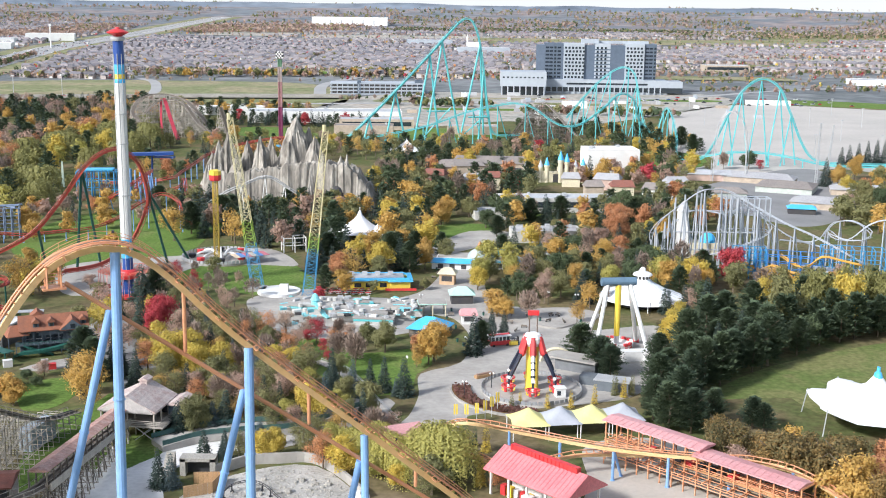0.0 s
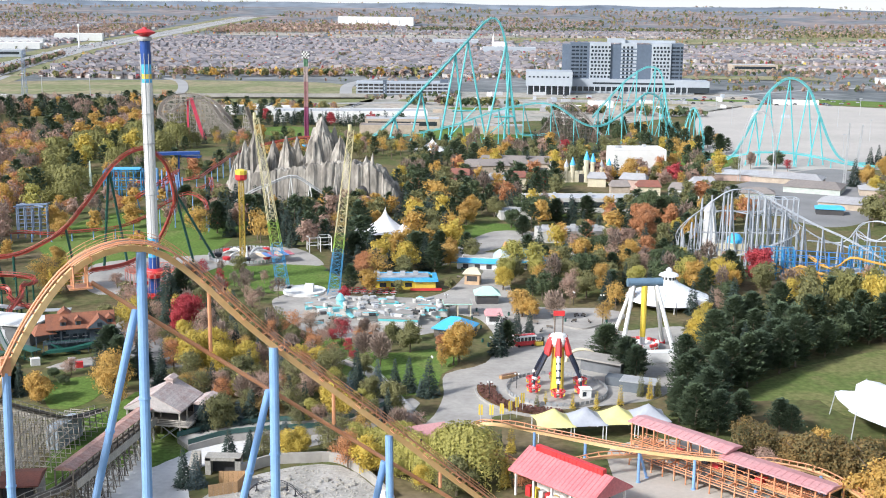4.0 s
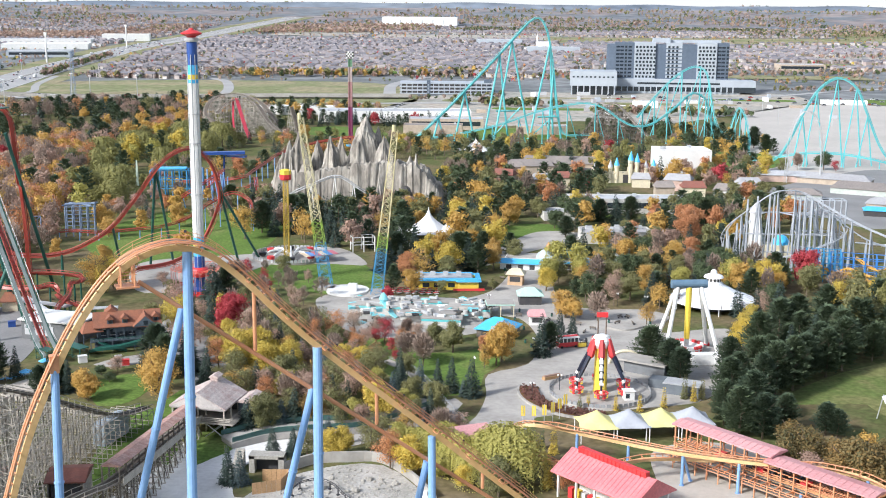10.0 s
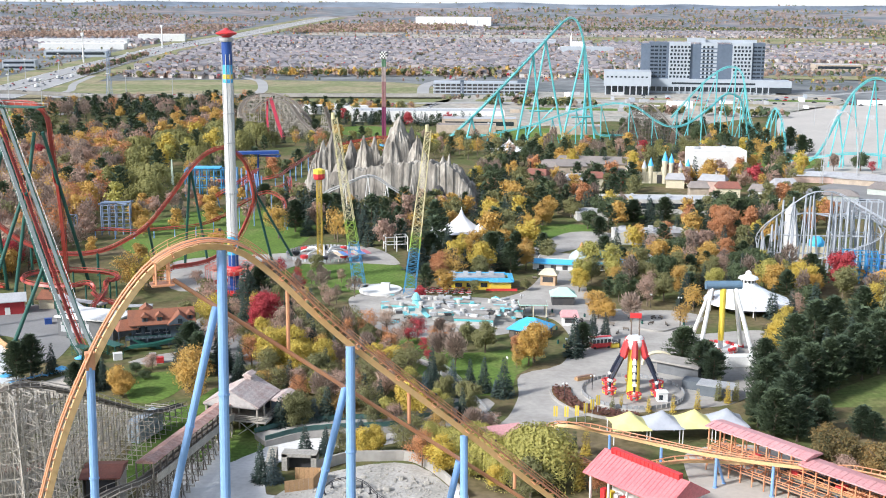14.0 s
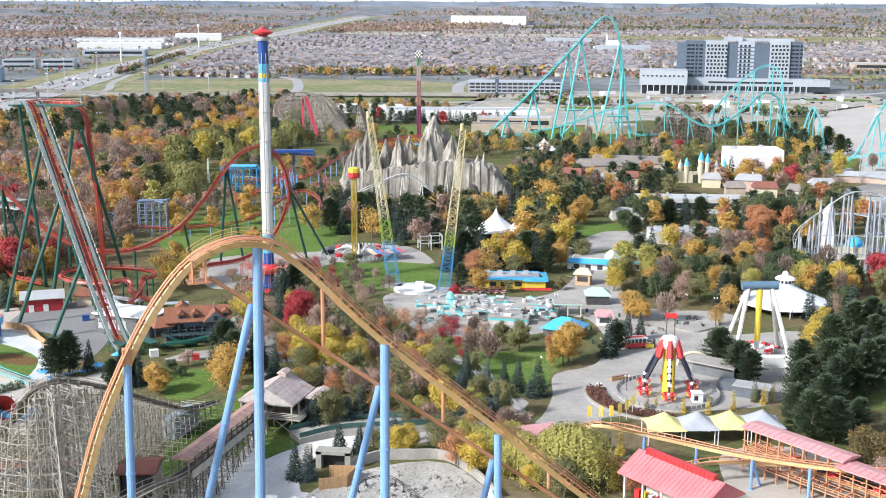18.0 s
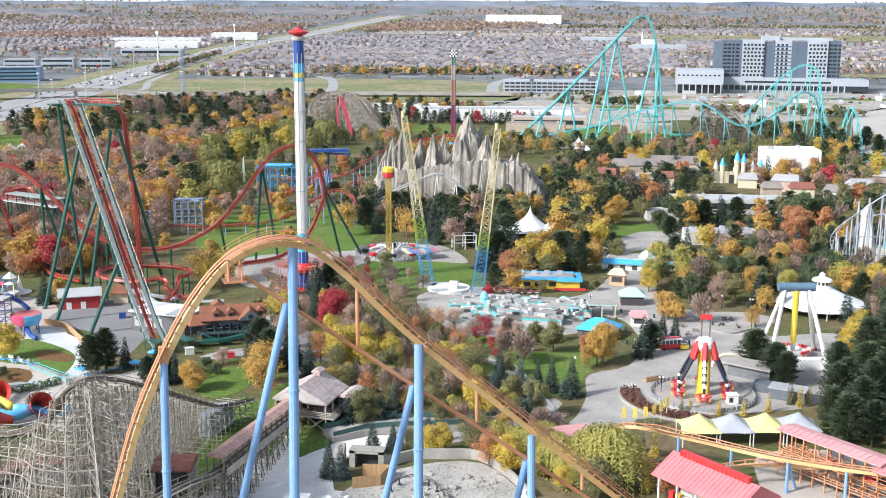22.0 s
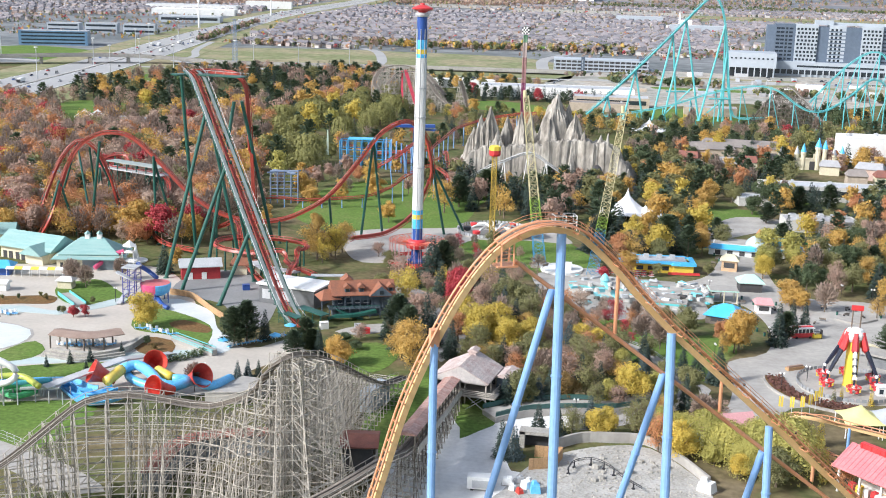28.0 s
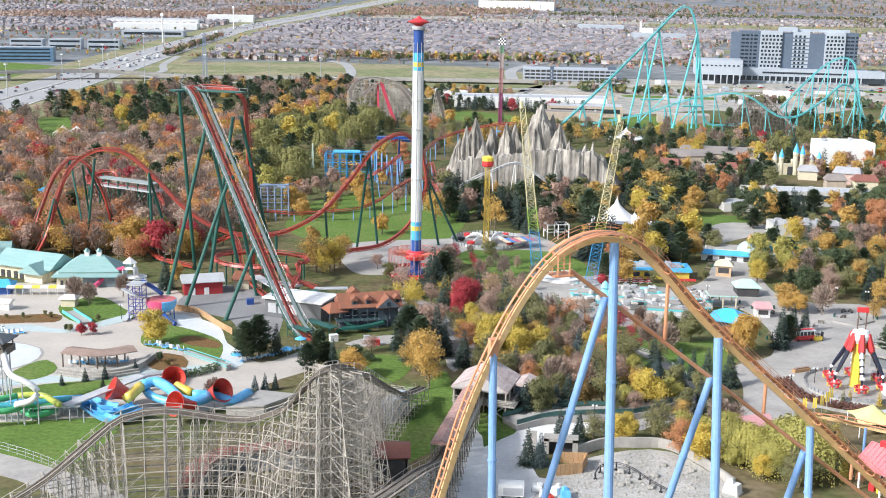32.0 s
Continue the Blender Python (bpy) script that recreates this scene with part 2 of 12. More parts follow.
WATER = paint("pale_water", (0.50, 0.58, 0.56), 0.15, second=(0.42, 0.5, 0.48), scale=0.1, fine=0.7, vary=0.04, bump=0.05)
ORANGE = paint("weathered_orange_paint", (0.58, 0.25, 0.13), 0.45, second=(0.66, 0.34, 0.19), scale=0.2, fine=2.0, vary=0.08)
SPINE = paint("faded_orange_beam", (0.66, 0.43, 0.20), 0.45, second=(0.70, 0.50, 0.27), scale=0.12, fine=1.5, vary=0.07)
BLUE = paint("light_blue_steel", (0.20, 0.36, 0.64), 0.4, second=(0.25, 0.42, 0.68), scale=0.15, fine=1.5, vary=0.06)
TEAL = paint("turquoise_steel", (0.10, 0.46, 0.49), 0.4, second=(0.16, 0.54, 0.55), scale=0.1, fine=1.0, vary=0.06)
RED = paint("red_steel", (0.36, 0.055, 0.035), 0.4, second=(0.30, 0.06, 0.05), scale=0.15, fine=1.5, vary=0.08)
SCARLET = paint("scarlet_paint", (0.62, 0.04, 0.045), 0.45, second=(0.55, 0.06, 0.06), scale=0.3, fine=2.0, vary=0.08)
GREEN_ST = paint("dark_green_steel", (0.014, 0.085, 0.066), 0.4, second=(0.022, 0.105, 0.082), scale=0.15, fine=1.5, vary=0.08)
GALV = paint("galvanised_steel", (0.48, 0.49, 0.50), 0.5, 0.15, second=(0.38, 0.39, 0.40), scale=0.3, fine=3.0, vary=0.1)
WHITE = paint("white_paint", (0.76, 0.76, 0.74), 0.5, second=(0.66, 0.66, 0.64), scale=0.2, fine=2.0, vary=0.05)
DEEP_BLUE = paint("deep_blue_paint", (0.02, 0.07, 0.28), 0.4, second=(0.03, 0.09, 0.32), scale=0.2, fine=2.0, vary=0.06)
SKY_BLUE = paint("bright_blue_paint", (0.06, 0.42, 0.76), 0.45, second=(0.10, 0.46, 0.74), scale=0.2, fine=2.0, vary=0.07)
YELLOW = paint("yellow_paint", (0.76, 0.56, 0.06), 0.45, second=(0.7, 0.52, 0.10), scale=0.2, fine=2.0, vary=0.07)
BLACK = paint("black_paint", (0.02, 0.02, 0.025), 0.45, second=(0.03, 0.03, 0.035), scale=0.3, fine=3.0)
# near-black painted in for shade inside openings; also the colour of pipes and doors
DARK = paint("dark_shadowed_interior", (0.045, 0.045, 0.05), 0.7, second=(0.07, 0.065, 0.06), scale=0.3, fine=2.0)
TIMBER = paint("weathered_grey_timber", (0.41, 0.375, 0.325), 0.9, second=(0.28, 0.258, 0.225), scale=0.4, fine=3.0, vary=0.2)
TIMBER_D = paint("old_dark_timber", (0.17, 0.145, 0.12), 0.9, second=(0.11, 0.095, 0.08), scale=0.4, fine=3.0, vary=0.2)
RUSTROOF = paint("rusty_red_roofing", (0.24, 0.09, 0.065), 0.8, second=(0.17, 0.08, 0.065), scale=0.4, fine=2.5, vary=0.15)
BARK = paint("grey_brown_bark", (0.16, 0.125, 0.09), 0.95, second=(0.10, 0.08, 0.06), scale=1.0, fine=6.0, vary=0.2)
ROCK = paint("grey_sculpted_rock", (0.35, 0.325, 0.285), 0.95, second=(0.17, 0.155, 0.135), scale=0.2, fine=0.9, vary=0.32, bump=1.0, mix=0.7, stretch=(1, 1, 0.35))

# ---- ground ----
def rise(x, y):
    """Height of the land: level near by, climbing to a far ridge."""
    r = math.hypot(x, y)
    s = max(0.0, (r - 2300) / 2550)
    roll = 7 * noise.noise((x * 0.0007, y * 0.0007, 1.3)) * min(1.0, s * 3)
    return 86 * s * s * (1.0 if s < 1 else 1.0) + roll


g = Geo()
radii = [0, 60, 140, 240, 360, 500, 700, 950, 1250, 1300, 1600, 2000] + list(range(2300, 4860, 50)) + [4860]
N_AROUND = 288
verts = [(0, 0, 0)] + [(r * math.sin(2 * math.pi * i / N_AROUND), r * math.cos(2 * math.pi * i / N_AROUND), 0) for r in radii[1:] for i in range(N_AROUND)]
verts = [(x, y, rise(x, y)) for x, y, z in verts]
faces = [(0, 1 + (i + 1) % N_AROUND, 1 + i) for i in range(N_AROUND)]
for k in range(len(radii) - 2):
    a, b = 1 + k * N_AROUND, 1 + (k + 1) * N_AROUND
    faces += [(a + i, a + (i + 1) % N_AROUND, b + (i + 1) % N_AROUND, b + i) for i in range(N_AROUND)]
g.add(verts, faces)
# greyed blue tones: distance haze is put into the colour of the far land
FARLAND = land("hazed_far_land", [(0.175, 0.19, 0.20), (0.14, 0.155, 0.16), (0.235, 0.245, 0.25), (0.165, 0.175, 0.185)], 0.006, 0.05)
WOODLAND = land("hazed_bare_woodland", [(0.21, 0.20, 0.215), (0.155, 0.185, 0.21), (0.25, 0.215, 0.215), (0.29, 0.285, 0.265)], 0.004, 0.02)
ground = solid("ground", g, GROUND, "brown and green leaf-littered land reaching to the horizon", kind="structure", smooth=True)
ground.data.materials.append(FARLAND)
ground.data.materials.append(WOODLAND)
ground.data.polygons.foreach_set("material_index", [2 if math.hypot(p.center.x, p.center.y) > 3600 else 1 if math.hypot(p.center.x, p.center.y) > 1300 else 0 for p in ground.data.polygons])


def flat(name, outline, z, material, label, kind="structure", category="", smooth_it=True):
    if smooth_it:
        outline = [(p.x, p.y) for p in spline([(x, y, 0) for x, y in outline], 4.0, True)]
    g = Geo().prism(outline, -0.3, z)
    return solid(name, g, material, label, category, kind)


PLAZA = [(-14, 263), (-10, 276), (-8, 292), (-8, 310), (3, 321), (6, 346), (0, 370), (-11, 371), (-13, 351), (-40, 343), (-56, 355), (-69, 390), (-48, 406), (-38, 384), (-12, 402), (-2, 440), (8, 454), (11, 439), (14, 395), (25, 384), (40, 385), (49, 377), (43, 357), (67, 362), (59, 319), (49, 295), (35, 287), (5, 277), (3, 267), (1, 253), (-6, 249)]
WEST_PATH = [(-146, 439), (-106, 460), (-77, 476), (-59, 445), (-72, 444), (-95, 442), (-106, 413), (-117, 396), (-134, 395)]
LAWN_MAIN = [(-179, 469), (-177, 541), (-137, 564), (-106, 546), (-105, 504), (-106, 468), (-116, 413), (-145, 429)]
LAWN_SLING = [(-110, 449), (-100, 444), (-80, 441), (-73, 463), (-53, 429), (-49, 398), (-72, 398), (-89, 410), (-106, 432)]
LAWN_POND = [(-53, 336), (-41, 344), (-26, 329), (-9, 334), (-5, 319), (-9, 310), (-11, 296), (-23, 291), (-37, 310)]
LAWN_BACK = [(-13, 528), (18, 536), (15, 500), (-2, 472), (-9, 480)]
LAWN_FIELD = [(68, 293), (78, 309), (98, 327), (132, 347), (143, 343), (119, 280), (92, 283), (89, 294)]
PATH_BACK = [(-5, 492), (8, 519), (27, 518), (24, 501), (0, 470), (-13, 447), (-14, 458)]
LAWN_PAVILION = [(-89, 225), (-94, 254), (-90, 276), (-86, 290), (-77, 251), (-71, 263), (-62, 263), (-60, 244), (-78, 236), (-83, 232)]
SERVICE_YARD = [(-80, 199), (-81, 229), (-78, 240), (-71, 238), (-61, 254), (-47, 261), (-45, 254), (-59, 241), (-58, 225), (-53, 223), (-21, 211)]
POND_BED = [(-58, 214), (-52, 231), (-39, 242), (-29, 243), (-22, 234), (-17, 223), (-20, 212), (-58, 204)]
PATH_POND = [(-47, 258), (-36, 265), (-19, 287), (-15, 288), (-15, 280), (-31, 259), (-46, 250)]
WATER_PARK = [(-285, 356), (-251, 354), (-208, 365), (-186, 357), (-154, 305), (-137, 288), (-127, 301), (-121, 287), (-130, 271), (-130, 254), (-184, 233), (-203, 227)]
SPLASH_LAWN = [(-199, 229), (-158, 239), (-158, 209), (-174, 216), (-190, 216)]
GREEN_A = [(-198, 264), (-197, 274), (-194, 279), (-188, 273), (-188, 266), (-192, 262)]
GREEN_B = [(-188, 247), (-193, 253), (-184, 261), (-164, 268), (-172, 255)]
GREEN_C = [(-215, 331), (-208, 344), (-195, 333), (-187, 322), (-202, 315)]
GREEN_D = [(-178, 308), (-175, 318), (-154, 305), (-149, 285), (-160, 293), (-173, 296)]
POOL_RIVER = [(-178, 326), (-173, 329), (-159, 319), (-151, 303), (-143, 294), (-141, 285), (-144, 282), (-151, 293), (-168, 311), (-176, 318)]
WAVE_POOL = [(-240, 291), (-206, 291), (-197, 280), (-202, 268), (-220, 260)]
LAZY_RIVER = [(-217, 255), (-196, 263.5), (-180, 269.5), (-168, 275), (-150, 283), (-147, 279), (-164, 270), (-183, 262.5), (-196, 256), (-212, 247)]
YUKON_YARD = [(-177, 334), (-181, 354), (-172, 368), (-153, 357), (-145, 342), (-139, 309), (-147, 307), (-159, 328)]
WOODS_NW = [(-285, 356), (-405, 552), (-489, 783), (-409, 725), (-336, 719), (-317, 774), (-231, 550), (-192, 427), (-197, 387), (-230, 417), (-250, 401)]
WILLOWS = [(-236, 604), (-281, 787), (-232, 944), (-200, 782), (-214, 679), (-195, 536), (-210, 531)]
WILDS_N = [(-444, 745), (-484, 917), (-445, 1078), (-300, 1142), (-241, 989), (-276, 772), (-302, 731), (-401, 778)]
MEADOW = [(-588, 1397), (-525, 1484), (-363, 1517), (-171, 1477), (-115, 1188), (-269, 1119), (-449, 1170), (-478, 1132)]
LOT = [(171, 935), (216, 1141), (312, 1248), (435, 1198), (502, 1152), (321, 727), (243, 746), (171, 713), (149, 777)]
TAN_YARD = [(-132, 1140), (-66, 1352), (63, 1374), (265, 1410), (305, 1291), (216, 1141), (94, 991), (48, 1034), (-48, 973)]
PAVE_EAST = [(116, 632), (213, 743), (234, 696), (195, 577), (158, 544), (132, 624)]
PINES_E = [(47, 279), (57, 314), (77, 349), (82, 376), (112, 378), (148, 391), (161, 388), (148, 356), (120, 344), (95, 327), (73, 300), (62, 280)]
TREES_SE = [(55, 253), (62, 244), (76, 238), (89, 234), (100, 231), (92, 212), (78, 214), (69, 222), (53, 239)]
POPLARS_E = [(102, 360), (143, 376), (161, 381), (157, 370), (124, 357), (101, 350)]
TREES_MID = [(-52, 445), (-53, 543), (-42, 575), (-17, 594), (-10, 531), (-9, 480), (0, 448), (-14, 437), (-16, 408), (-44, 392)]
TREES_CENTRE = [(-47, 609), (-36, 745), (54, 754), (45, 617), (52, 536), (114, 623), (90, 487), (68, 463), (24, 483), (19, 548), (-16, 561)]
TREES_EAST = [(9, 449), (37, 472), (79, 475), (89, 464), (88, 408), (79, 369), (67, 375), (60, 406), (48, 374), (27, 384), (16, 403)]
TREES_BEH = [(-88, 312), (-89, 341), (-66, 355), (-54, 342), (-38, 320), (-22, 283), (-14, 263), (3, 234), (-4, 222), (-29, 242), (-36, 258), (-44, 262), (-62, 265), (-81, 289)]
TREES_POND = [(-57, 362), (-34, 350), (-18, 344), (-16, 330), (-39, 328), (-54, 342)]
TREES_LODGE = [(-116, 352), (-108, 384), (-93, 372), (-80, 375), (-72, 349), (-83, 311), (-90, 276), (-104, 296), (-114, 304)]
CONC_STATION = [(32, 258), (51, 262), (73, 236), (70, 217), (30, 215), (30, 238)]
PATH_SPLASH = [(-188, 218), (-174, 216), (-158, 210), (-145, 204), (-134, 195), (-145, 193), (-155, 199), (-168, 205), (-182, 206)]
LAWN_LIFT = [(-91, 230), (-95, 250), (-95, 260), (-94, 267), (-92, 273), (-87, 263), (-85, 250), (-86, 236), (-86, 225)]
LAWN_RISE = [(-112, 291), (-110, 298), (-104, 302), (-96, 294), (-98, 279), (-105, 276)]
MULCH_A = [(-167, 281), (-168, 290), (-159, 289), (-155, 280), (-159, 275)]
MULCH_B = [(-166, 304), (-163, 308), (-154, 304), (-152, 298), (-161, 299)]
MULCH_C = [(-231.6, 315.8), (-225, 317.5), (-212, 322), (-208, 318), (-208.5, 313.5), (-216.2, 311.5), (-226.8, 308.4)]
LODGE_YARD = [(-112, 349), (-108, 364), (-87, 341), (-85, 326), (-88, 318), (-83, 293), (-86, 293), (-92, 320), (-101, 337)]
LAWN_NW = [(-454, 784), (-451, 829), (-428, 814), (-409, 762), (-362, 668), (-378, 644), (-424, 732)]
QUEUE_W = [(-266, 421), (-290, 449), (-302, 498), (-315, 531), (-309, 532), (-295, 498), (-282, 452), (-260, 425)]
STREAM = [(-223, 299), (-223.5, 306), (-214, 309.6), (-204, 307), (-198, 312), (-190.4, 326), (-187.3, 320.6), (-194, 310), (-200, 303.6), (-210, 303.5)]
AUTUMN_W = [(-291, 405), (-273, 398), (-249, 393), (-232, 394), (-214, 392), (-208, 405), (-223, 432), (-243, 454), (-264, 449), (-280, 437), (-315, 445)]
flat("pavement", PLAZA, 0.08, PAVE, "pale worn concrete plaza with darker patches")
flat("pavement", WEST_PATH, 0.07, PAVE, "pale concrete path past the swing tower")
flat("lawn", LAWN_MAIN, 0.05, GRASS, "bright green mown lawn under the red coaster")
flat("lawn", LAWN_SLING, 0.05, GRASS, "green mown lawn beside the catapult towers")
flat("lawn", LAWN_POND, 0.05, GRASS, "green lawn with leaf litter beside the plaza")
flat("lawn", LAWN_BACK, 0.05, GRASS, "small green lawn between paths and trees")
FIELD_M = land("autumn_field_grass", [(0.14, 0.17, 0.055), (0.19, 0.19, 0.08), (0.12, 0.165, 0.05), (0.21, 0.18, 0.09)], 0.03, 0.6)
flat("lawn", LAWN_FIELD, 0.05, FIELD_M, "wide green playing field behind dark pines")
flat("pavement", PATH_BACK, 0.07, PAVE, "curved pale concrete path through lawns")
flat("lawn", LAWN_PAVILION, 0.05, GRASS, "green lawn round the timber pavilion")
flat("pavement", SERVICE_YARD, 0.06, DUST, "pale dusty concrete service yard")
flat("lawn", [(-75.5, 256.5), (-68.3, 266), (-64.3, 256.5), (-64.5, 248), (-70.2, 243)], 0.11, GRASS, "green lawn under the raised pavilion")
flat("service_track", [(-76.1, 256), (-74.9, 224), (-69.4, 224), (-71.4, 243), (-73.4, 252)], 0.085, DUST, "pale gravel service track beside the ramp")
flat("lawn", [(-90.3, 231), (-82, 243), (-80, 262), (-89.1, 272), (-95, 277), (-93, 254), (-92.8, 243)], 0.075, GRASS, "bright green lawn between wooden coaster and ramp")
flat("pond_bed", POND_BED, 0.10, RUBBLE, "drained pond bed of pale gravel and silt")
flat("pavement", PATH_POND, 0.08, PAVE, "pale footpath above the drained pond")
flat("pavement", WATER_PARK, 0.06, BEIGE, "pale beige concrete deck of the water park")
flat("lawn", SPLASH_LAWN, 0.05, GRASS, "green grass slope below the water slides")
flat("lawn", GREEN_A, 0.135, GRASS, "small green lawn by the pool")
flat("lawn", GREEN_B, 0.12, GRASS, "green lawn between pool and slides")
flat("lawn", GREEN_C, 0.12, GRASS, "small green lawn with shrubs")
flat("lawn", GREEN_D, 0.12, GRASS, "green lawn inside the bend of the drained river")
flat("pool", POOL_RIVER, 0.10, POOL, "drained white river pool with worn floor")
flat("pool_edge", [(x * 1.05 + 10.65, y * 1.05 - 13.9) for x, y in WAVE_POOL], 0.112, PAVE, "pale concrete edge round the wave pool")
flat("pool", WAVE_POOL, 0.128, POOL, "drained white wave pool")
flat("water", LAZY_RIVER, 0.09, WATER, "pale shallow water of a lazy river")
flat("pavement", YUKON_YARD, 0.07, ASPHALT, "grey asphalt yard below the steep coaster")
flat("pavement", CONC_STATION, 0.07, BEIGE, "pale concrete floor round the coaster station")
flat("meadow", MEADOW, 0.05, MEADOW_M, "dry meadow of yellow and green grass")
flat("lawn", LAWN_LIFT, 0.055, GRASS, "bright green lawn beside the covered ramp")
flat("lawn", LAWN_RISE, 0.055, GRASS, "green lawn behind the wooden coaster")
flat("planting_bed", MULCH_A, 0.16, MULCH, "rust brown mulch bed beside the terrace")
flat("planting_bed", MULCH_B, 0.16, MULCH, "rust brown mulch bed on the lawn")
flat("planting_bed", MULCH_C, 0.16, MULCH, "long brown planting bed by the pool kiosks")
flat("water", STREAM, 0.13, WATER, "shallow pale stream between beds and pool deck")
flat("lawn", LAWN_NW, 0.05, GRASS, "green lawn behind the autumn woods")
flat("pavement", QUEUE_W, 0.05, PAVE, "pale queue path through the autumn woods")
flat("pavement", [(-118, 309), (-111.5, 307.5), (-105.5, 311.5), (-105, 320), (-112, 317)], 0.09, PAVE, "pale gravel yard before the log lodge")
flat("pavement", [(-103, 323), (-109, 349), (-106, 362), (-92, 346.5), (-82.5, 324), (-80.5, 296), (-85, 295), (-95, 318)], 0.095, ASPHALT, "worn grey asphalt drive beside the log lodge")
flat("pavement", LODGE_YARD, 0.065, PAVE, "pale concrete yard beside the lodge")
flat("pavement", PATH_SPLASH, 0.07, PAVE, "pale service road below the grass slope")
flat("parking_lot", LOT, 0.05, LOT_M, "empty pale asphalt parking lot")
flat("building_site", TAN_YARD, 0.05, EARTH, "bare tan earth and gravel round the hospital")
flat("pavement", PAVE_EAST, 0.06, ASPHALT, "grey asphalt square before the entrance gates")

# ---- trees ----
LEAF = {
    "yellow": leaf("yellow_leaves", (0.70, 0.52, 0.09), (0.46, 0.38, 0.08)),
    "gold": leaf("golden_leaves", (0.68, 0.44, 0.10), (0.46, 0.30, 0.09)),
    "orange": leaf("orange_leaves", (0.64, 0.30, 0.12), (0.44, 0.23, 0.11)),
    "red": leaf("red_leaves", (0.56, 0.08, 0.08), (0.36, 0.07, 0.06)),
    "bronze": leaf("bronze_leaves", (0.36, 0.22, 0.06), (0.10, 0.11, 0.04)),
    "rust": leaf("rust_brown_leaves", (0.52, 0.36, 0.26), (0.36, 0.25, 0.185)),
    "pink": leaf("faded_russet_leaves", (0.55, 0.42, 0.31), (0.41, 0.30, 0.22)),
    "olive": leaf("olive_leaves", (0.29, 0.27, 0.10), (0.17, 0.18, 0.07)),
    "willow": leaf("willow_leaves", (0.35, 0.325, 0.095), (0.165, 0.175, 0.06)),
    "lime": leaf("yellow_green_leaves", (0.56, 0.50, 0.13), (0.33, 0.32, 0.085)),
    "green": leaf("green_leaves", (0.13, 0.165, 0.06), (0.07, 0.10, 0.04)),
    "bare": leaf("bare_twigs", (0.43, 0.335, 0.255), (0.27, 0.205, 0.155), 0.9, 0.25),
    "spruce": leaf("spruce_needles", (0.075, 0.105, 0.06), (0.038, 0.058, 0.038), 0.7, 0.12),
    "blue": leaf("blue_spruce_needles", (0.11, 0.145, 0.125), (0.06, 0.09, 0.08), 0.7, 0.12),
    "pine": leaf("pine_needles", (0.125, 0.165, 0.07), (0.05, 0.078, 0.036), 0.7, 0.12),
}


def clump(g, p, out, s, r):
    """A small bent leaf clump: two triangles folded along a random axis, facing roughly outwards."""
    n = (out + Vector((r.uniform(-1, 1), r.uniform(-1, 1), r.uniform(-0.6, 1))) * 0.75).normalized()
    a = n.orthogonal().normalized()
    a.rotate(Matrix.Rotation(r.uniform(0, 6.28), 3, n))
    b = n.cross(a)
    k = s * r.uniform(0.6, 1.3)
    g.add([p - a * k, p + b * k * 0.7 + n * k * 0.25, p + a * k * r.uniform(0.6, 1.1), p - b * k * 0.8 - n * k * 0.2], [(0, 1, 2), (0, 2, 3)])


def spray(g, p, out, s, r, turn=0.9):
    """One small pointed spray of leaves, tilted at random about the outward direction."""
    n = (out + Vector((r.uniform(-1, 1), r.uniform(-1, 1), r.uniform(-0.6, 1))) * turn).normalized()
    a = n.orthogonal().normalized()
    a.rotate(Matrix.Rotation(r.uniform(0, 6.28), 3, n))
    b = n.cross(a)
    k = s * r.uniform(0.6, 1.35)
    g.add([p - a * k, p + a * k * r.uniform(0.5, 1.0) + b * k * 0.45, p - b * k * r.uniform(0.7, 1.1) + a * k * 0.3], [(0, 1, 2)])


def bough(g, p, d, s, r):
    """A needle spray lying along its branch and drooping at the tip."""
    e = Vector((d.x + r.uniform(-0.5, 0.5), d.y + r.uniform(-0.5, 0.5), d.z + r.uniform(-0.35, 0.35))).normalized()
    w = e.cross(Vector((0, 0, 1))).normalized()
    w = (w + Vector((0, 0, r.uniform(-0.6, 0.6)))).normalized()
    k = s * r.uniform(0.6, 1.4)
    g.add([p - w * k * 0.45, p + w * k * 0.45, p + e * k * 1.3], [(0, 1, 2)])


def trunk_geo(h, r0, seed, limbs=6, top=0.75, twigs=0):
    r, g = random.Random(seed), Geo()
    pts = [Vector((r.uniform(-0.15, 0.15) * i, r.uniform(-0.15, 0.15) * i, h * top * i / 4)) for i in range(5)]
    for i in range(4):
        g.rod(pts[i], pts[i + 1], r0 * (1 - i * 0.22), r0 * (1 - (i + 1) * 0.22), 6)
    for k in range(limbs):
        z = r.uniform(0.25, 0.7) * h
        a, l = k * 2.4 + r.uniform(-0.4, 0.4), r.uniform(0.18, 0.32) * h
        b = pts[0].lerp(pts[4], min(1, z / (h * top)))
        b.z = z
        e = b + Vector((math.cos(a) * l, math.sin(a) * l, l * 0.9))
        g.rod(b, e, r0 * 0.4, r0 * 0.1, 4)
        for _ in range(twigs):
            f = r.uniform(0.3, 1.0)
            c = b.lerp(e, f)
            d = Vector((math.cos(a) + r.uniform(-0.9, 0.9), math.sin(a) + r.uniform(-0.9, 0.9), r.uniform(0.5, 1.6))).normalized()
            g.rod(c, c + d * h * r.uniform(0.1, 0.22), r0 * 0.12, r0 * 0.03, 3, False)
    return g


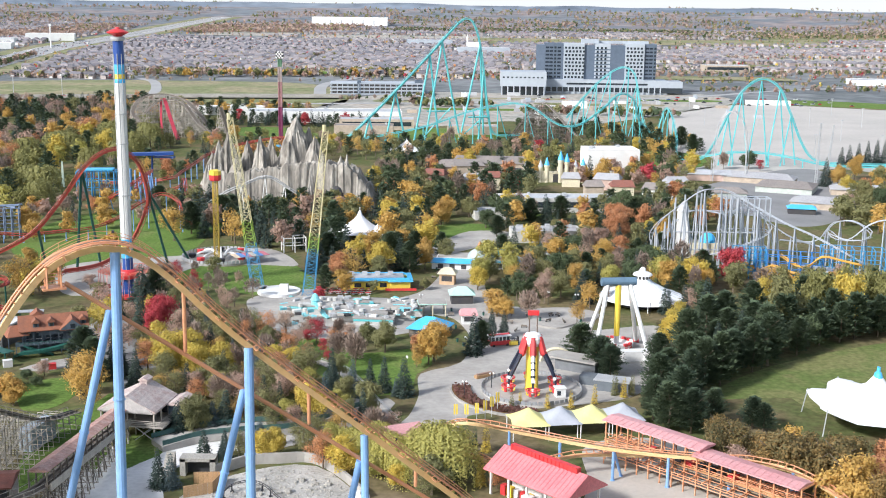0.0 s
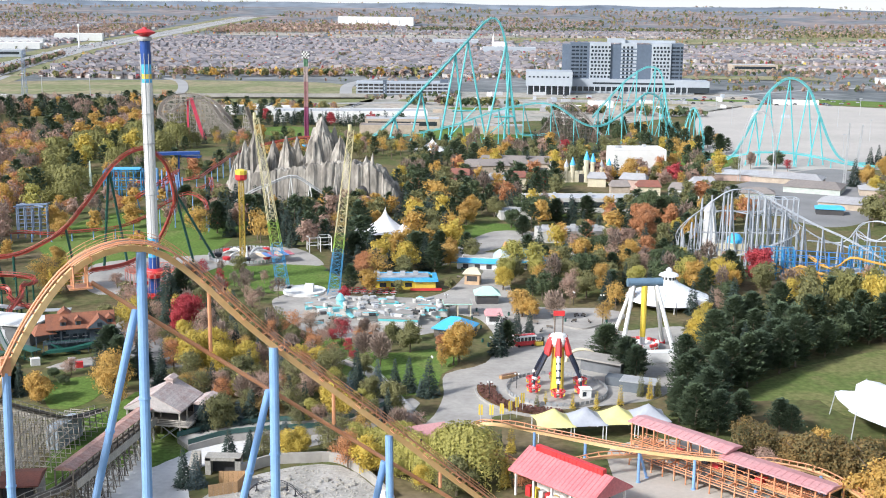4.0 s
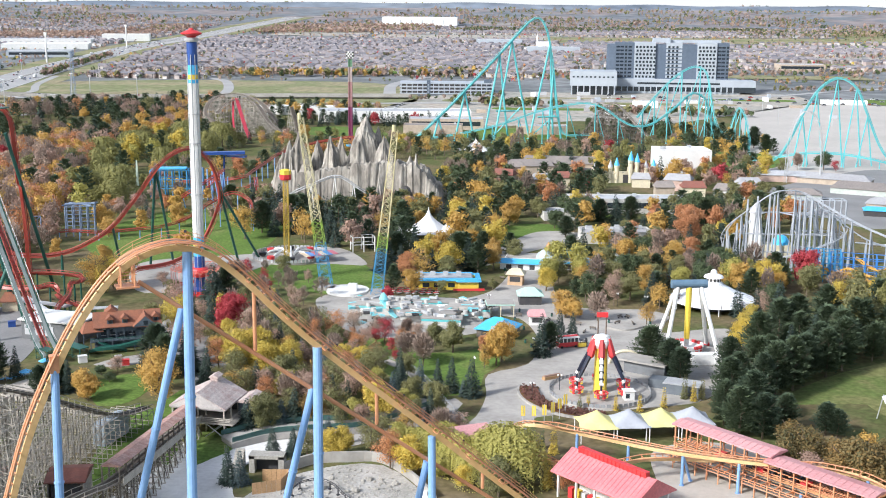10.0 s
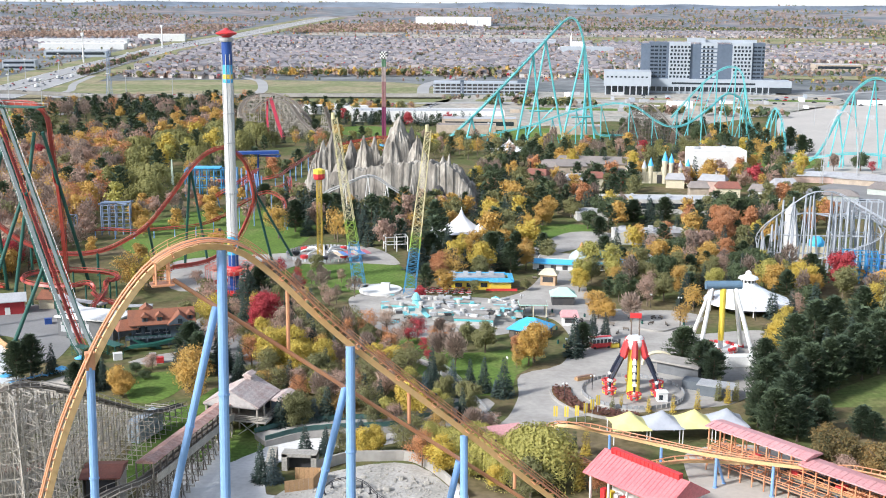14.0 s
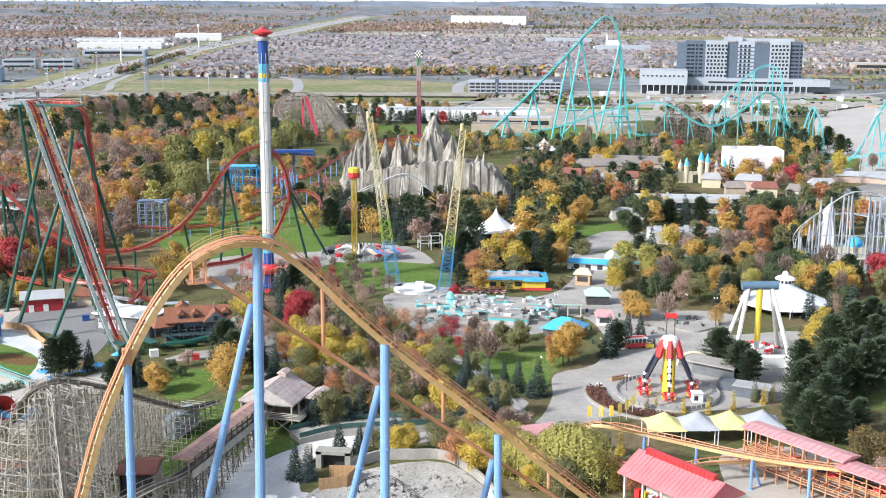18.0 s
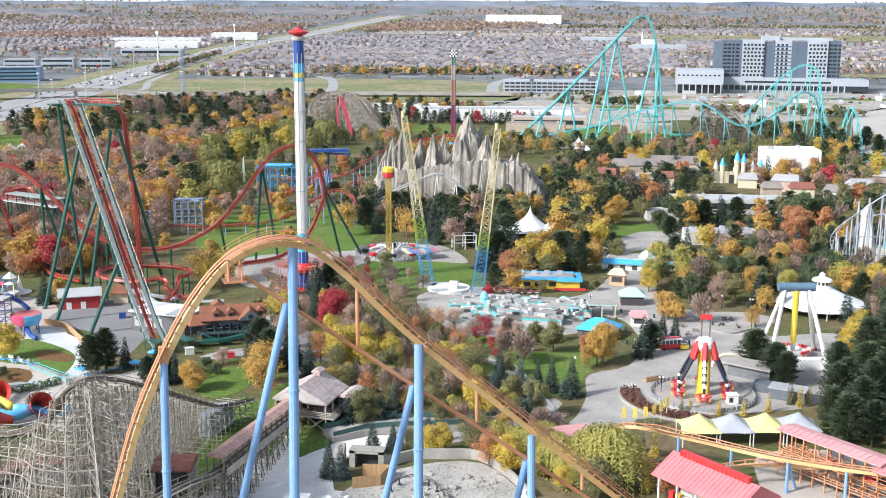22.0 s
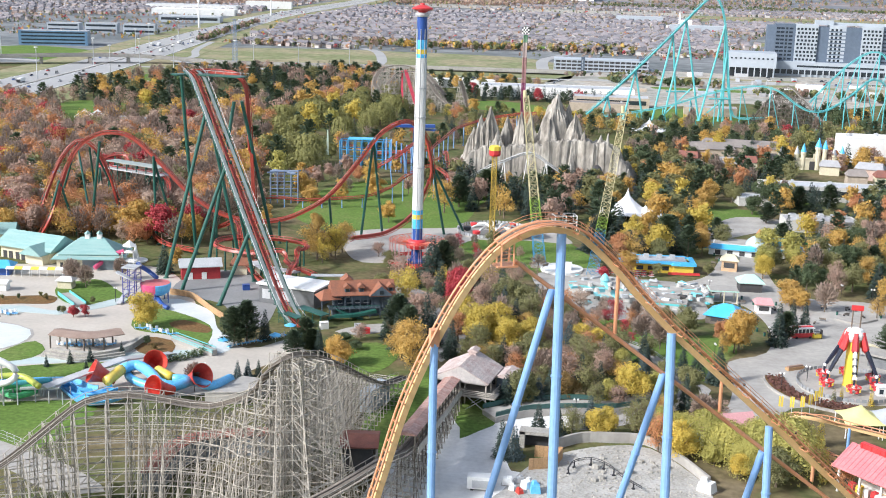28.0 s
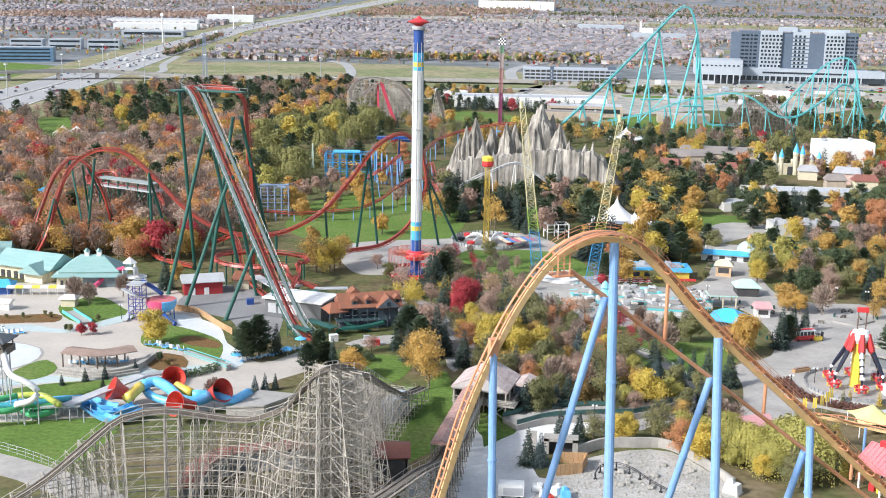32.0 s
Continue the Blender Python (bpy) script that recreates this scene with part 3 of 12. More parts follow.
def round_crown(h, w, seed, count, size, low=0.22, sparse=0.0):
    """A broadleaf crown: uneven boughs of leaf sprays round a leaning stem, with gaps between them."""
    r, g = random.Random(seed), Geo()
    lobes, lean = [], Vector((r.uniform(-0.06, 0.06) * w, r.uniform(-0.06, 0.06) * w, 0))
    for i in range(19):
        a, e = i * 2.4 + r.uniform(-0.5, 0.5), r.uniform(-0.95, 1.0)
        d = w * r.uniform(0.20, 0.40) * math.sqrt(max(0.06, 1 - e * e * 0.85))
        z = h * (low + (1 - low) * (0.48 + 0.40 * e))
        lobes.append((Vector((d * math.cos(a), d * math.sin(a), z)) + lean, w * r.uniform(0.09, 0.20)))
    lobes += [(Vector((0, 0, h * 0.62)) + lean, w * 0.25), (Vector((0, 0, h * 0.82)) + lean * 1.5, w * 0.16), (Vector((0, 0, h * 0.45)), w * 0.24)]
    weights = list(itertools.accumulate(rad * rad for c, rad in lobes))
    centre = Vector((0, 0, h * 0.5))
    for _ in range(count):
        c, rad = r.choices(lobes, cum_weights=weights)[0]
        d = Vector((r.gauss(0, 1), r.gauss(0, 1), r.gauss(0, 0.9))).normalized()
        p = c + Vector((d.x, d.y, d.z * 0.85)) * rad * (r.uniform(0.45, 1.12) if r.random() > sparse else r.uniform(0.9, 1.5))
        if p.z < h * low * 0.8:
            p.z = h * low * r.uniform(0.8, 1.2)
        spray(g, p, (d + (p - centre).normalized() * 0.6).normalized(), size, r)
    return g


def twig_crown(h, w, seed, count):
    """Fine bare twigs: long thin slivers fanning up and out."""
    r, g = random.Random(seed), Geo()
    for _ in range(count):
        d = Vector((r.gauss(0, 1), r.gauss(0, 1), r.gauss(0.25, 0.8))).normalized()
        k = r.uniform(0.25, 1.0) ** 0.6
        spread = w * (0.30 + 0.16 * math.sin(seed * 1.7 + math.atan2(d.y, d.x) * 2.0))
        p = Vector((d.x * spread * k, d.y * spread * k, h * (0.60 + 0.40 * d.z * k)))
        if p.z < h * 0.18:
            continue
        t = (d + Vector((r.uniform(-0.5, 0.5), r.uniform(-0.5, 0.5), r.uniform(0.7, 1.8)))).normalized()
        s = t.orthogonal().normalized()
        s.rotate(Matrix.Rotation(r.uniform(0, 6.28), 3, t))
        l, q = r.uniform(0.8, 2.0), r.uniform(0.03, 0.07)
        g.add([p - s * q, p + s * q, p + t * l + s * q * 0.4, p + t * l * 0.6 + t.cross(s) * 0.25 + s * 0.3], [(0, 1, 2), (0, 2, 3)])
    return g


def willow_crown(h, w, seed, count, size):
    r, g = random.Random(seed), Geo()
    for _ in range(count // 7):
        a, q = r.uniform(0, 6.28), math.sqrt(r.random())
        x, y = math.cos(a) * q * w / 2, math.sin(a) * q * w / 2
        top = h * (0.62 + 0.38 * math.sqrt(max(0, 1 - q * q))) * r.uniform(0.9, 1.03)
        fall = h * (0.15 + 0.55 * q) * r.uniform(0.6, 1.0)
        out = Vector((x, y, w * 0.25)).normalized()
        for k in range(7):
            z = top - fall * k / 6
            spray(g, Vector((x * (1 + 0.02 * k), y * (1 + 0.02 * k), max(0.5, z))), out if k < 2 else Vector((x, y, 0.3)).normalized(), size * 0.9, r, 0.6)
    return g


def cone_crown(h, w, seed, tiers, size, shape=1.0, dense=26):
    """A conifer of drooping tiers, ragged at the edge."""
    r, g = random.Random(seed), Geo()
    for t in range(tiers):
        f = t / tiers
        z, rad = h * (0.05 + 0.94 * f), w / 2 * (1 - f) ** shape * r.uniform(0.72, 1.12) + 0.12
        n = max(5, int(dense * (1 - f) * w / 5) + 4)
        lean = r.uniform(0, 6.28)
        for i in range(n):
            a = 6.283 * (i + r.random()) / n
            k = rad * r.uniform(0.35, 1.0) * (1 + 0.16 * math.sin(a * 3 + lean))
            d = Vector((math.cos(a), math.sin(a), -0.25))
            bough(g, Vector((math.cos(a) * k, math.sin(a) * k, z - 0.22 * k + r.uniform(-0.15, 0.15))), d, size * (0.6 + 0.5 * (1 - f)), r)
    return g


def pine_crown(h, w, seed, limbs, each, size):
    """A broad pine: separate boughs in layers, with gaps of shade between them."""
    r, g = random.Random(seed), Geo()
    for i in range(limbs):
        f = (i + r.random()) / limbs
        z = h * (0.12 + 0.86 * f)
        reach = w / 2 * (0.55 + 0.45 * min(1, f * 4)) * (1 - f ** 2.2) * r.uniform(0.7, 1.15) + 0.25
        a = i * 2.4 + r.uniform(-0.3, 0.3)
        ax = Vector((math.cos(a), math.sin(a), 0.18 + 0.35 * f))
        for _ in range(each):
            q = reach * r.uniform(0.25, 1.0)
            p = Vector((0, 0, z)) + ax * q + Vector((r.gauss(0, 0.30), r.gauss(0, 0.30), r.gauss(0, 0.16))) * (0.5 + 0.1 * w)
            bough(g, p, Vector((ax.x, ax.y, 0.5)), size, r)
    return g


def species():
    out = {}
    for i in range(4):
        out.setdefault("round", []).append((trunk_geo(10, 0.28, i).mesh("trunk", BARK), round_crown(10, 8.8 - 0.6 * (i % 2), i + 10, 6200, 0.235, 0.14 + 0.05 * (i % 3), 0.12)))
    for i in range(3):
        out.setdefault("thin", []).append((trunk_geo(10, 0.22, i + 30, 14, 0.9, 9).mesh("trunk", BARK), round_crown(10, 7.2, i + 40, 2600, 0.19, 0.15, 0.5)))
        out.setdefault("bare", []).append((trunk_geo(10, 0.22, i + 35, 14, 0.9, 10).mesh("trunk", BARK), twig_crown(10, 7.2, i + 45, 1000)))
        out.setdefault("pine", []).append((trunk_geo(10, 0.26, i + 90, 4).mesh("trunk", BARK), pine_crown(10, 7.0, i + 100, 66, 105, 0.36)))
    for i in range(2):
        out.setdefault("willow", []).append((trunk_geo(10, 0.45, i + 50).mesh("trunk", BARK), willow_crown(10, 11.5, i + 60, 8400, 0.26)))
        out.setdefault("spruce", []).append((trunk_geo(10, 0.2, i + 70, 0, 0.95).mesh("trunk", BARK), cone_crown(10, 4.6, i + 80, 50, 0.46, 1.0, 54)))
    out["column"] = [(trunk_geo(10, 0.18, 95, 0).mesh("trunk", BARK), cone_crown(10, 2.6, 120, 34, 0.5, 0.45, 44))]
    return out


SPECIES = species()
CROWNS = {}


def crown_mesh(form, i, tone):
    """One crown mesh for each form and leaf colour, shared by all such trees."""
    if (form, i, tone) not in CROWNS:
        me = SPECIES[form][i][1].mesh(tone + "_" + form + "_crown", LEAF[tone])
        CROWNS[(form, i, tone)] = me
    return CROWNS[(form, i, tone)]


TREE_WORDS = {
    ("round", "yellow"): "broad tree with bright yellow autumn leaves", ("round", "gold"): "broad tree with golden orange autumn leaves",
    ("round", "orange"): "broad maple with burnt orange autumn leaves", ("round", "red"): "broad maple with crimson autumn leaves",
    ("round", "rust"): "broad tree with rusty brown autumn leaves", ("round", "bronze"): "broad tree with bronze and dark green leaves", ("round", "olive"): "broad tree with dull olive green leaves",
    ("round", "green"): "broad tree still in dark green leaf", ("round", "willow"): "broad tree with yellow green autumn leaves", ("bare", "bare"): "nearly bare tree with grey brown twigs",
    ("thin", "rust"): "half bare tree with sparse rusty leaves", ("thin", "orange"): "thinning tree with sparse orange leaves", ("thin", "yellow"): "thinning birch with sparse yellow leaves", ("thin", "red"): "thinning maple with sparse red leaves",
    ("thin", "pink"): "thinning maple with faded russet leaves", ("round", "pink"): "broad maple with faded russet leaves", ("thin", "gold"): "thinning tree with sparse golden leaves", ("thin", "olive"): "thinning tree with sparse olive leaves",
    ("willow", "willow"): "weeping willow with drooping yellow green foliage", ("willow", "lime"): "weeping willow with bright yellow green streamers", ("round", "lime"): "broad tree with bright yellow green leaves", ("willow", "yellow"): "weeping willow turned bright yellow", ("spruce", "spruce"): "dark green conical spruce",
    ("spruce", "blue"): "blue grey conical spruce", ("pine", "pine"): "dense dark green pine", ("pine", "green"): "dense dark green conifer",
    ("column", "yellow"): "slender columnar tree with yellow green leaves", ("column", "olive"): "slender columnar tree with olive leaves", ("column", "green"): "slender columnar dark green cedar",
}
PLANTED = []


NEAR_TREES = 336.0      # trees beyond this line of the plan join the far woods
FAR = []


def tree(x, y, form, tone, h, spread=1.0, group="", single=False):
    i = rnd.randrange(len(SPECIES[form]))
    if y > NEAR_TREES and not single:
        FAR.append((x, y, form, tone, h, spread))
        PLANTED.append((x, y))
        return None
    t = thing("tree", TREE_WORDS[(form, tone)] + (", tall" if h > 15 else ", small" if h < 6 else ""), "tree", (x, y, rise(x, y)), rnd.uniform(0, 360), group)
    k = h / 10
    lop = rnd.uniform(0.86, 1.16)
    t.scale = (k * spread * lop, k * spread / lop, k)
    part("trunk", SPECIES[form][i][0], None, t)
    part("crown", crown_mesh(form, i, tone), None, t)
    PLANTED.append((x, y))
    return t


SINGLES = []
OPEN_GROUND = [(-117, 577, 11), (-107, 582, 19), (-92, 582, 20), (-78, 584, 21), (-64, 582, 19), (-52, 578, 15), (-42, 575, 9), (-98, 545, 5), (-39.6, 499.3, 13), (-42.9, 540.5, 11), (-33.6, 500.2, 9), (-36.6, 518.4, 8)]
KEEP_OUT = [PLAZA, PATH_BACK, POND_BED, PATH_POND, YUKON_YARD, CONC_STATION, LAWN_FIELD, LAWN_POND, WEST_PATH, LAWN_NW, QUEUE_W]


def wood(poly, gap, mix, heights, clear=(), seed=1, limit=400, spread=(0.85, 1.15), avoid=True):
    """Trees scattered in a stretch of the plan. mix: (weight, form, tone)."""
    r = random.Random(seed)
    xs, ys = [p[0] for p in poly], [p[1] for p in poly]
    made = []
    for _ in range(limit * 30):
        if len(made) >= limit:
            break
        x, y = r.uniform(min(xs), max(xs)), r.uniform(min(ys), max(ys))
        if not inside(x, y, poly) or (avoid and any(inside(x, y, k) for k in KEEP_OUT)):
            continue
        if any((x - a) ** 2 + (y - b) ** 2 < c * c for a, b, c in list(clear) + OPEN_GROUND) or any((x - a) ** 2 + (y - b) ** 2 < gap * gap for a, b in PLANTED) or any((x - a) ** 2 + (y - b) ** 2 < (gap + 2.5) ** 2 for a, b in SINGLES):
            continue
        pick = r.uniform(0, sum(m[0] for m in mix))
        for w, form, tone in mix:
            pick -= w
            if pick <= 0:
                break
        made.append(tree(x, y, form, tone, r.uniform(*heights), r.uniform(*spread)))
    return made


MIXED = [(1.6, "round", "yellow"), (1.8, "round", "gold"), (1.2, "round", "orange"), (1.5, "thin", "gold"), (2, "thin", "olive"), (0.6, "round", "red"), (3, "round", "rust"), (3, "round", "olive"), (3, "bare", "bare"), (2, "round", "green"), (4, "spruce", "spruce"), (3, "pine", "pine"), (1.5, "round", "willow")]


LOW = {
    "round": [round_crown(10, 8.6 - 0.5 * (i % 3), 200 + i, 900, 0.46, 0.16, 0.15) for i in range(6)],
    "thin": [round_crown(10, 7.5, 210 + i, 560, 0.36, 0.15, 0.5) for i in range(3)],
    "bare": [twig_crown(10, 7.4, 215 + i, 300) for i in range(3)],
    "willow": [willow_crown(10, 11.5, 220 + i, 2000, 0.46) for i in range(2)],
    "spruce": [cone_crown(10, 4.4, 230 + i, 26, 0.8, 1.0, 20) for i in range(3)],
    "pine": [pine_crown(10, 6.6, 240 + i, 36, 20, 0.75) for i in range(3)],
    "column": [cone_crown(10, 2.6, 250, 14, 0.7, 0.45)],
}


MID = {
    "round": [round_crown(10, 8.8 - 0.5 * (i % 3), 260 + i, 2400, 0.32, 0.16, 0.15) for i in range(5)],
    "thin": [round_crown(10, 7.5, 270 + i, 1300, 0.25, 0.15, 0.5) for i in range(3)],
    "spruce": [cone_crown(10, 4.5, 280 + i, 38, 0.58, 1.0, 34) for i in range(3)],
    "pine": [pine_crown(10, 6.8, 290 + i, 50, 46, 0.52) for i in range(3)],
}


def join_far_woods():
    """All trees beyond the near ones as one object, a material for each leaf colour."""
    tones = list(LEAF)
    low_arrays = {f: [(np.array(g.v), np.array(g.f)) for g in gs] for f, gs in LOW.items()}
    mid_arrays = {f: [(np.array(g.v), np.array(g.f)) for g in gs] for f, gs in MID.items()}
    vs, fs, ms, base, r = [], [], [], 0, random.Random(77)
    for x, y, form, tone, h, spread in FAR:
        v, f = r.choice(mid_arrays[form] if y < 470 and form in mid_arrays else low_arrays[form])
        a, k = r.uniform(0, 6.283), h / 10
        c, s = math.cos(a), math.sin(a)
        rot = np.array([[c * k * spread, s * k * spread, 0], [-s * k * spread, c * k * spread, 0], [0, 0, k]])
        vs.append(v @ rot + np.array([x, y, rise(x, y)]))
        fs.append(f + base)
        ms.append(np.full(len(f), tones.index(tone)))
        base += len(v)
        t = np.array(Geo().rod((x, y, rise(x, y)), (x, y, rise(x, y) + h * 0.6), 0.03 * h, 0.012 * h, 3, False).v)
        vs.append(t)
        fs.append(np.array([(0, 1, 4), (0, 4, 3), (1, 2, 5), (1, 5, 4), (2, 0, 3), (2, 3, 5)]) + base)
        ms.append(np.full(6, len(tones)))
        base += 6
    v, f = np.concatenate(vs), np.concatenate(fs)
    me = bpy.data.meshes.new("far_woods")
    me.vertices.add(len(v))
    me.vertices.foreach_set("co", v.ravel())
    me.loops.add(f.size)
    me.loops.foreach_set("vertex_index", f.ravel())
    me.polygons.add(len(f))
    me.polygons.foreach_set("loop_start", np.arange(0, f.size, 3))
    me.polygons.foreach_set("loop_total", np.full(len(f), 3))
    for t in tones:
        me.materials.append(LEAF[t])
    me.materials.append(BARK)
    me.polygons.foreach_set("material_index", np.concatenate(ms))
    me.update()
    me.validate()
    tagged(new("far_woods", me), "mixed autumn woods of gold, rust and dark evergreen trees", "woods", kind="stuff")

# ---- roller coasters ----
def track_frames(pts, bank=6.0):
    """Side and up at each point: sides stay level but for a lean into bends."""
    out, last = [], None
    for i, p in enumerate(pts):
        a, b = pts[max(i - 2, 0)], pts[min(i + 2, len(pts) - 1)]
        d = (b - a).normalized()
        s = d.cross(Vector((0, 0, 1)))
        s = last if s.length < 0.18 and last else s.normalized()
        if last and s.dot(last) < 0:
            s = -s
        s = (s - d * s.dot(d)).normalized()
        last = s
        d0, d1 = (p - a), (b - p)
        turn = math.atan2(d0.x * d1.y - d0.y * d1.x, d0.x * d1.x + d0.y * d1.y) / max(0.5, (b - a).length * 0.5) if Vector((d.x, d.y)).length > 0.3 else 0
        ang = max(-1.1, min(1.1, turn * bank))
        rot = Matrix.Rotation(-ang, 3, d)
        out.append((rot @ s, rot @ s.cross(d)))
    return out


def box_shape(w, h):
    return [(-w / 2, -h / 2), (w / 2, -h / 2), (w / 2, h / 2), (-w / 2, h / 2)]


def lay_track(parent, ctrl, rail_mat, spine_mat, gauge=1.3, rail=0.11, spine=(0.55, 0.8), depth=0.95, tie=1.6, step=1.4, bank=6.0, closed=False, ladder=False, ties=False):
    """Two rails, a box spine below (or a second pair of rails) and crossties along a curve. Returns points and frames."""
    pts = spline(ctrl, step, closed)
    fr = track_frames(pts, bank)
    for sgn in (-1, 1):
        part("rail", Geo().sweep([p + s * (sgn * gauge / 2) for p, (s, u) in zip(pts, fr)], rail, 6), rail_mat, parent, smooth=True)
    if spine:
        part("spine_beam", Geo().sweep([p - u * depth for p, (s, u) in zip(pts, fr)], 0, shape=box_shape(*spine), frames=fr), spine_mat, parent)
    g, run = Geo(), 0.0
    for i in range(1, len(pts)):
        run += (pts[i] - pts[i - 1]).length
        if run >= tie:
            run = 0.0
            p, (s, u) = pts[i], fr[i]
            a, b, c = p - s * gauge / 2, p + s * gauge / 2, p - u * (depth - (spine[1] / 2 if spine else 0))
            if spine:
                t = Geo() if ties else g
                t.rod(a, c - s * 0.2, 0.09, n=4).rod(b, c + s * 0.2, 0.09, n=4).rod(a, b, 0.08, n=4)
                if ties:
                    part("crosstie", t, rail_mat, parent)
            else:
                g.rod(a, b, 0.08, n=4)
                if ladder:
                    g.rod(a, p - u * 0.7, 0.06, n=4).rod(b, p - u * 0.7, 0.06, n=4)
    if g.v:
        part("track_lacing", g, rail_mat, parent, kind="stuff")
    return pts, fr


def column(parent, top, foot, r, material, name="support_column", n=12, flange=True):
    g = Geo().rod(top, foot, r * 0.95, r, n)
    t, f = Vector(top), Vector(foot)
    if flange and (t - f).length > 14:
        d = (f - t).normalized()
        for k in (0.3, 0.62):
            c = t.lerp(f, k)
            g.rod(c - d * 0.12, c + d * 0.12, r * 1.16, n=n)
    g.rod(f + Vector((0, 0, 0.25)), f - Vector((0, 0, 0.2)), r * 1.5, n=n)
    return part(name, g, material, parent, smooth=False)


# the great orange coaster: lift hill and first drop lie in one upright plane
E_LIFT = Vector((0.887, 0.462, 0))
P_LIFT = Vector((-45.66, 155.0, 0))


def on_lift(s, z, side=0.0):
    return P_LIFT + E_LIFT * s + Vector((-0.462, 0.887, 0)) * side + Vector((0, 0, z))


behemoth = thing("roller_coaster", "tall coaster with faded orange track on light blue columns", "roller coaster")
LIFT = [(82, 0.8), (72, 6.0), (61, 14.8), (53.4, 21.7), (46.5, 27.7), (39.6, 33.8), (32.9, 39.6), (26, 45.5), (18.7, 51.9), (13.5, 57.0), (8.9, 61.9), (4.1, 66.0), (0.6, 67.4), (-2.8, 67.6), (-6.6, 66.5), (-10.2, 64.1), (-14.2, 59.2), (-18.0, 52.6), (-22.2, 43.2), (-25.6, 32.2), (-29, 21.5), (-33.5, 11), (-40, 4), (-50, 2.2), (-64, 2.6)]
pts, fr = lay_track(behemoth, [on_lift(s, z) for s, z in LIFT], ORANGE, SPINE, 1.5, 0.17, (0.7, 0.85), 0.98, 1.4, bank=0, ties=True)
lift_pts = [(p, s, u) for p, (s, u) in zip(pts, fr) if -9 < (p - P_LIFT).dot(E_LIFT) < 70]
for sgn in (-1, 1):
    # walkway, handrail and posts on both sides of the chain
    part("walkway", Geo().sweep([p + s * sgn * 1.35 - u * 0.05 for p, s, u in lift_pts], 0, shape=box_shape(0.75, 0.08), frames=[(s, u) for p, s, u in lift_pts]), ORANGE, behemoth)
    for h in (0.55, 1.05):
        part("handrail", Geo().sweep([p + s * sgn * 1.72 + Vector((0, 0, h)) for p, s, u in lift_pts], 0.035, 4), ORANGE, behemoth)
    g = Geo()
    for p, s, u in lift_pts[::2]:
        g.rod(p + s * sgn * 1.72 - u * 0.1, p + s * sgn * 1.72 + Vector((0, 0, 1.05)), 0.035, n=4)
    part("handrail_posting", g, ORANGE, behemoth, kind="stuff")
g = Geo()
for k, (p, s, u) in enumerate(lift_pts[4::5]):
    g.rod(p + s * 2.0 - u * 0.75, p - s * 2.0 - u * 0.75, 0.09, n=4)
    g.rod(p + s * 2.0 - u * 0.75, p + s * 1.9 - u * 0.05, 0.06, n=4).rod(p - s * 2.0 - u * 0.75, p - s * 1.9 - u * 0.05, 0.06, n=4)
part("walkway_bracing", g, ORANGE, behemoth, kind="stuff")
part("lift_chain", Geo().sweep([p + u * 0.02 for p, s, u in lift_pts], 0.12, 4), TIMBER_D, behemoth)
for k, (p, s, u) in enumerate(lift_pts[6::9]):
    part("lift_lamp", Geo().box(p + s * 1.75 + Vector((0, 0, 1.1)), (0.3, 0.3, 0.35)), BLACK, behemoth)
# the tie beam of the trussed lift with its upright struts
part("tie_beam", Geo().rod(on_lift(-6.3, 62.4), on_lift(64, 9.5), 0.32, n=8), ORANGE, behemoth, "thin orange tie beam below the lift")
for s, z0, z1 in ((9.5, 50.9, 61.0), (27.8, 37.4, 43.9), (45.6, 24.2, 28.4)):
    part("strut", Geo().rod(on_lift(s, z0), on_lift(s, z1 - 0.8), 0.28, n=8), ORANGE, behemoth)
for side in (-0.9, 0.9):
    for s in (-8.7, -6.9):
        part("hanger", Geo().box(on_lift(s, 63.4, side), (0.22, 0.22, 3.2)), ORANGE, behemoth)
    for z in (62.6, 63.6):
        part("platform_rail", Geo().rod(on_lift(-9.0, z, side), on_lift(-6.6, z, side), 0.07, n=4), ORANGE, behemoth)
part("service_platform", Geo().box(on_lift(-7.8, 61.9), (3.0, 2.4, 0.25), 0.48), ORANGE, behemoth)
# each support stands on two splayed legs, one on either side of the track
for s, z, fs, fd in ((0.4, 66.0, -2.4, -8.8), (18.7, 50.4, 15.6, -8.9), (36.8, 34.2, 34.9, -5.4), (54.5, 18.6, 53.5, -3.5)):
    column(behemoth, on_lift(s, z), on_lift(fs, 0, fd), 0.72 if s < 20 else 0.64, BLUE)
column(behemoth, on_lift(-17.7, 51.8), on_lift(-19.2, 0, -6.0), 0.60, BLUE)
part("column_head", Geo().box(on_lift(-17.7, 52.2), (1.2, 1.2, 2.4), 0.48), ORANGE, behemoth)
for s, z, fs, fd in ((-0.6, 58.2, -13.8, 5.2), (17.9, 44.4, 9.2, 7.0), (36.0, 30.2, 31.8, 5.5), (54.2, 15.5, 51.5, 3.5)):
    column(behemoth, on_lift(s, z), on_lift(fs, 0, fd), 0.58, BLUE, "brace_column")
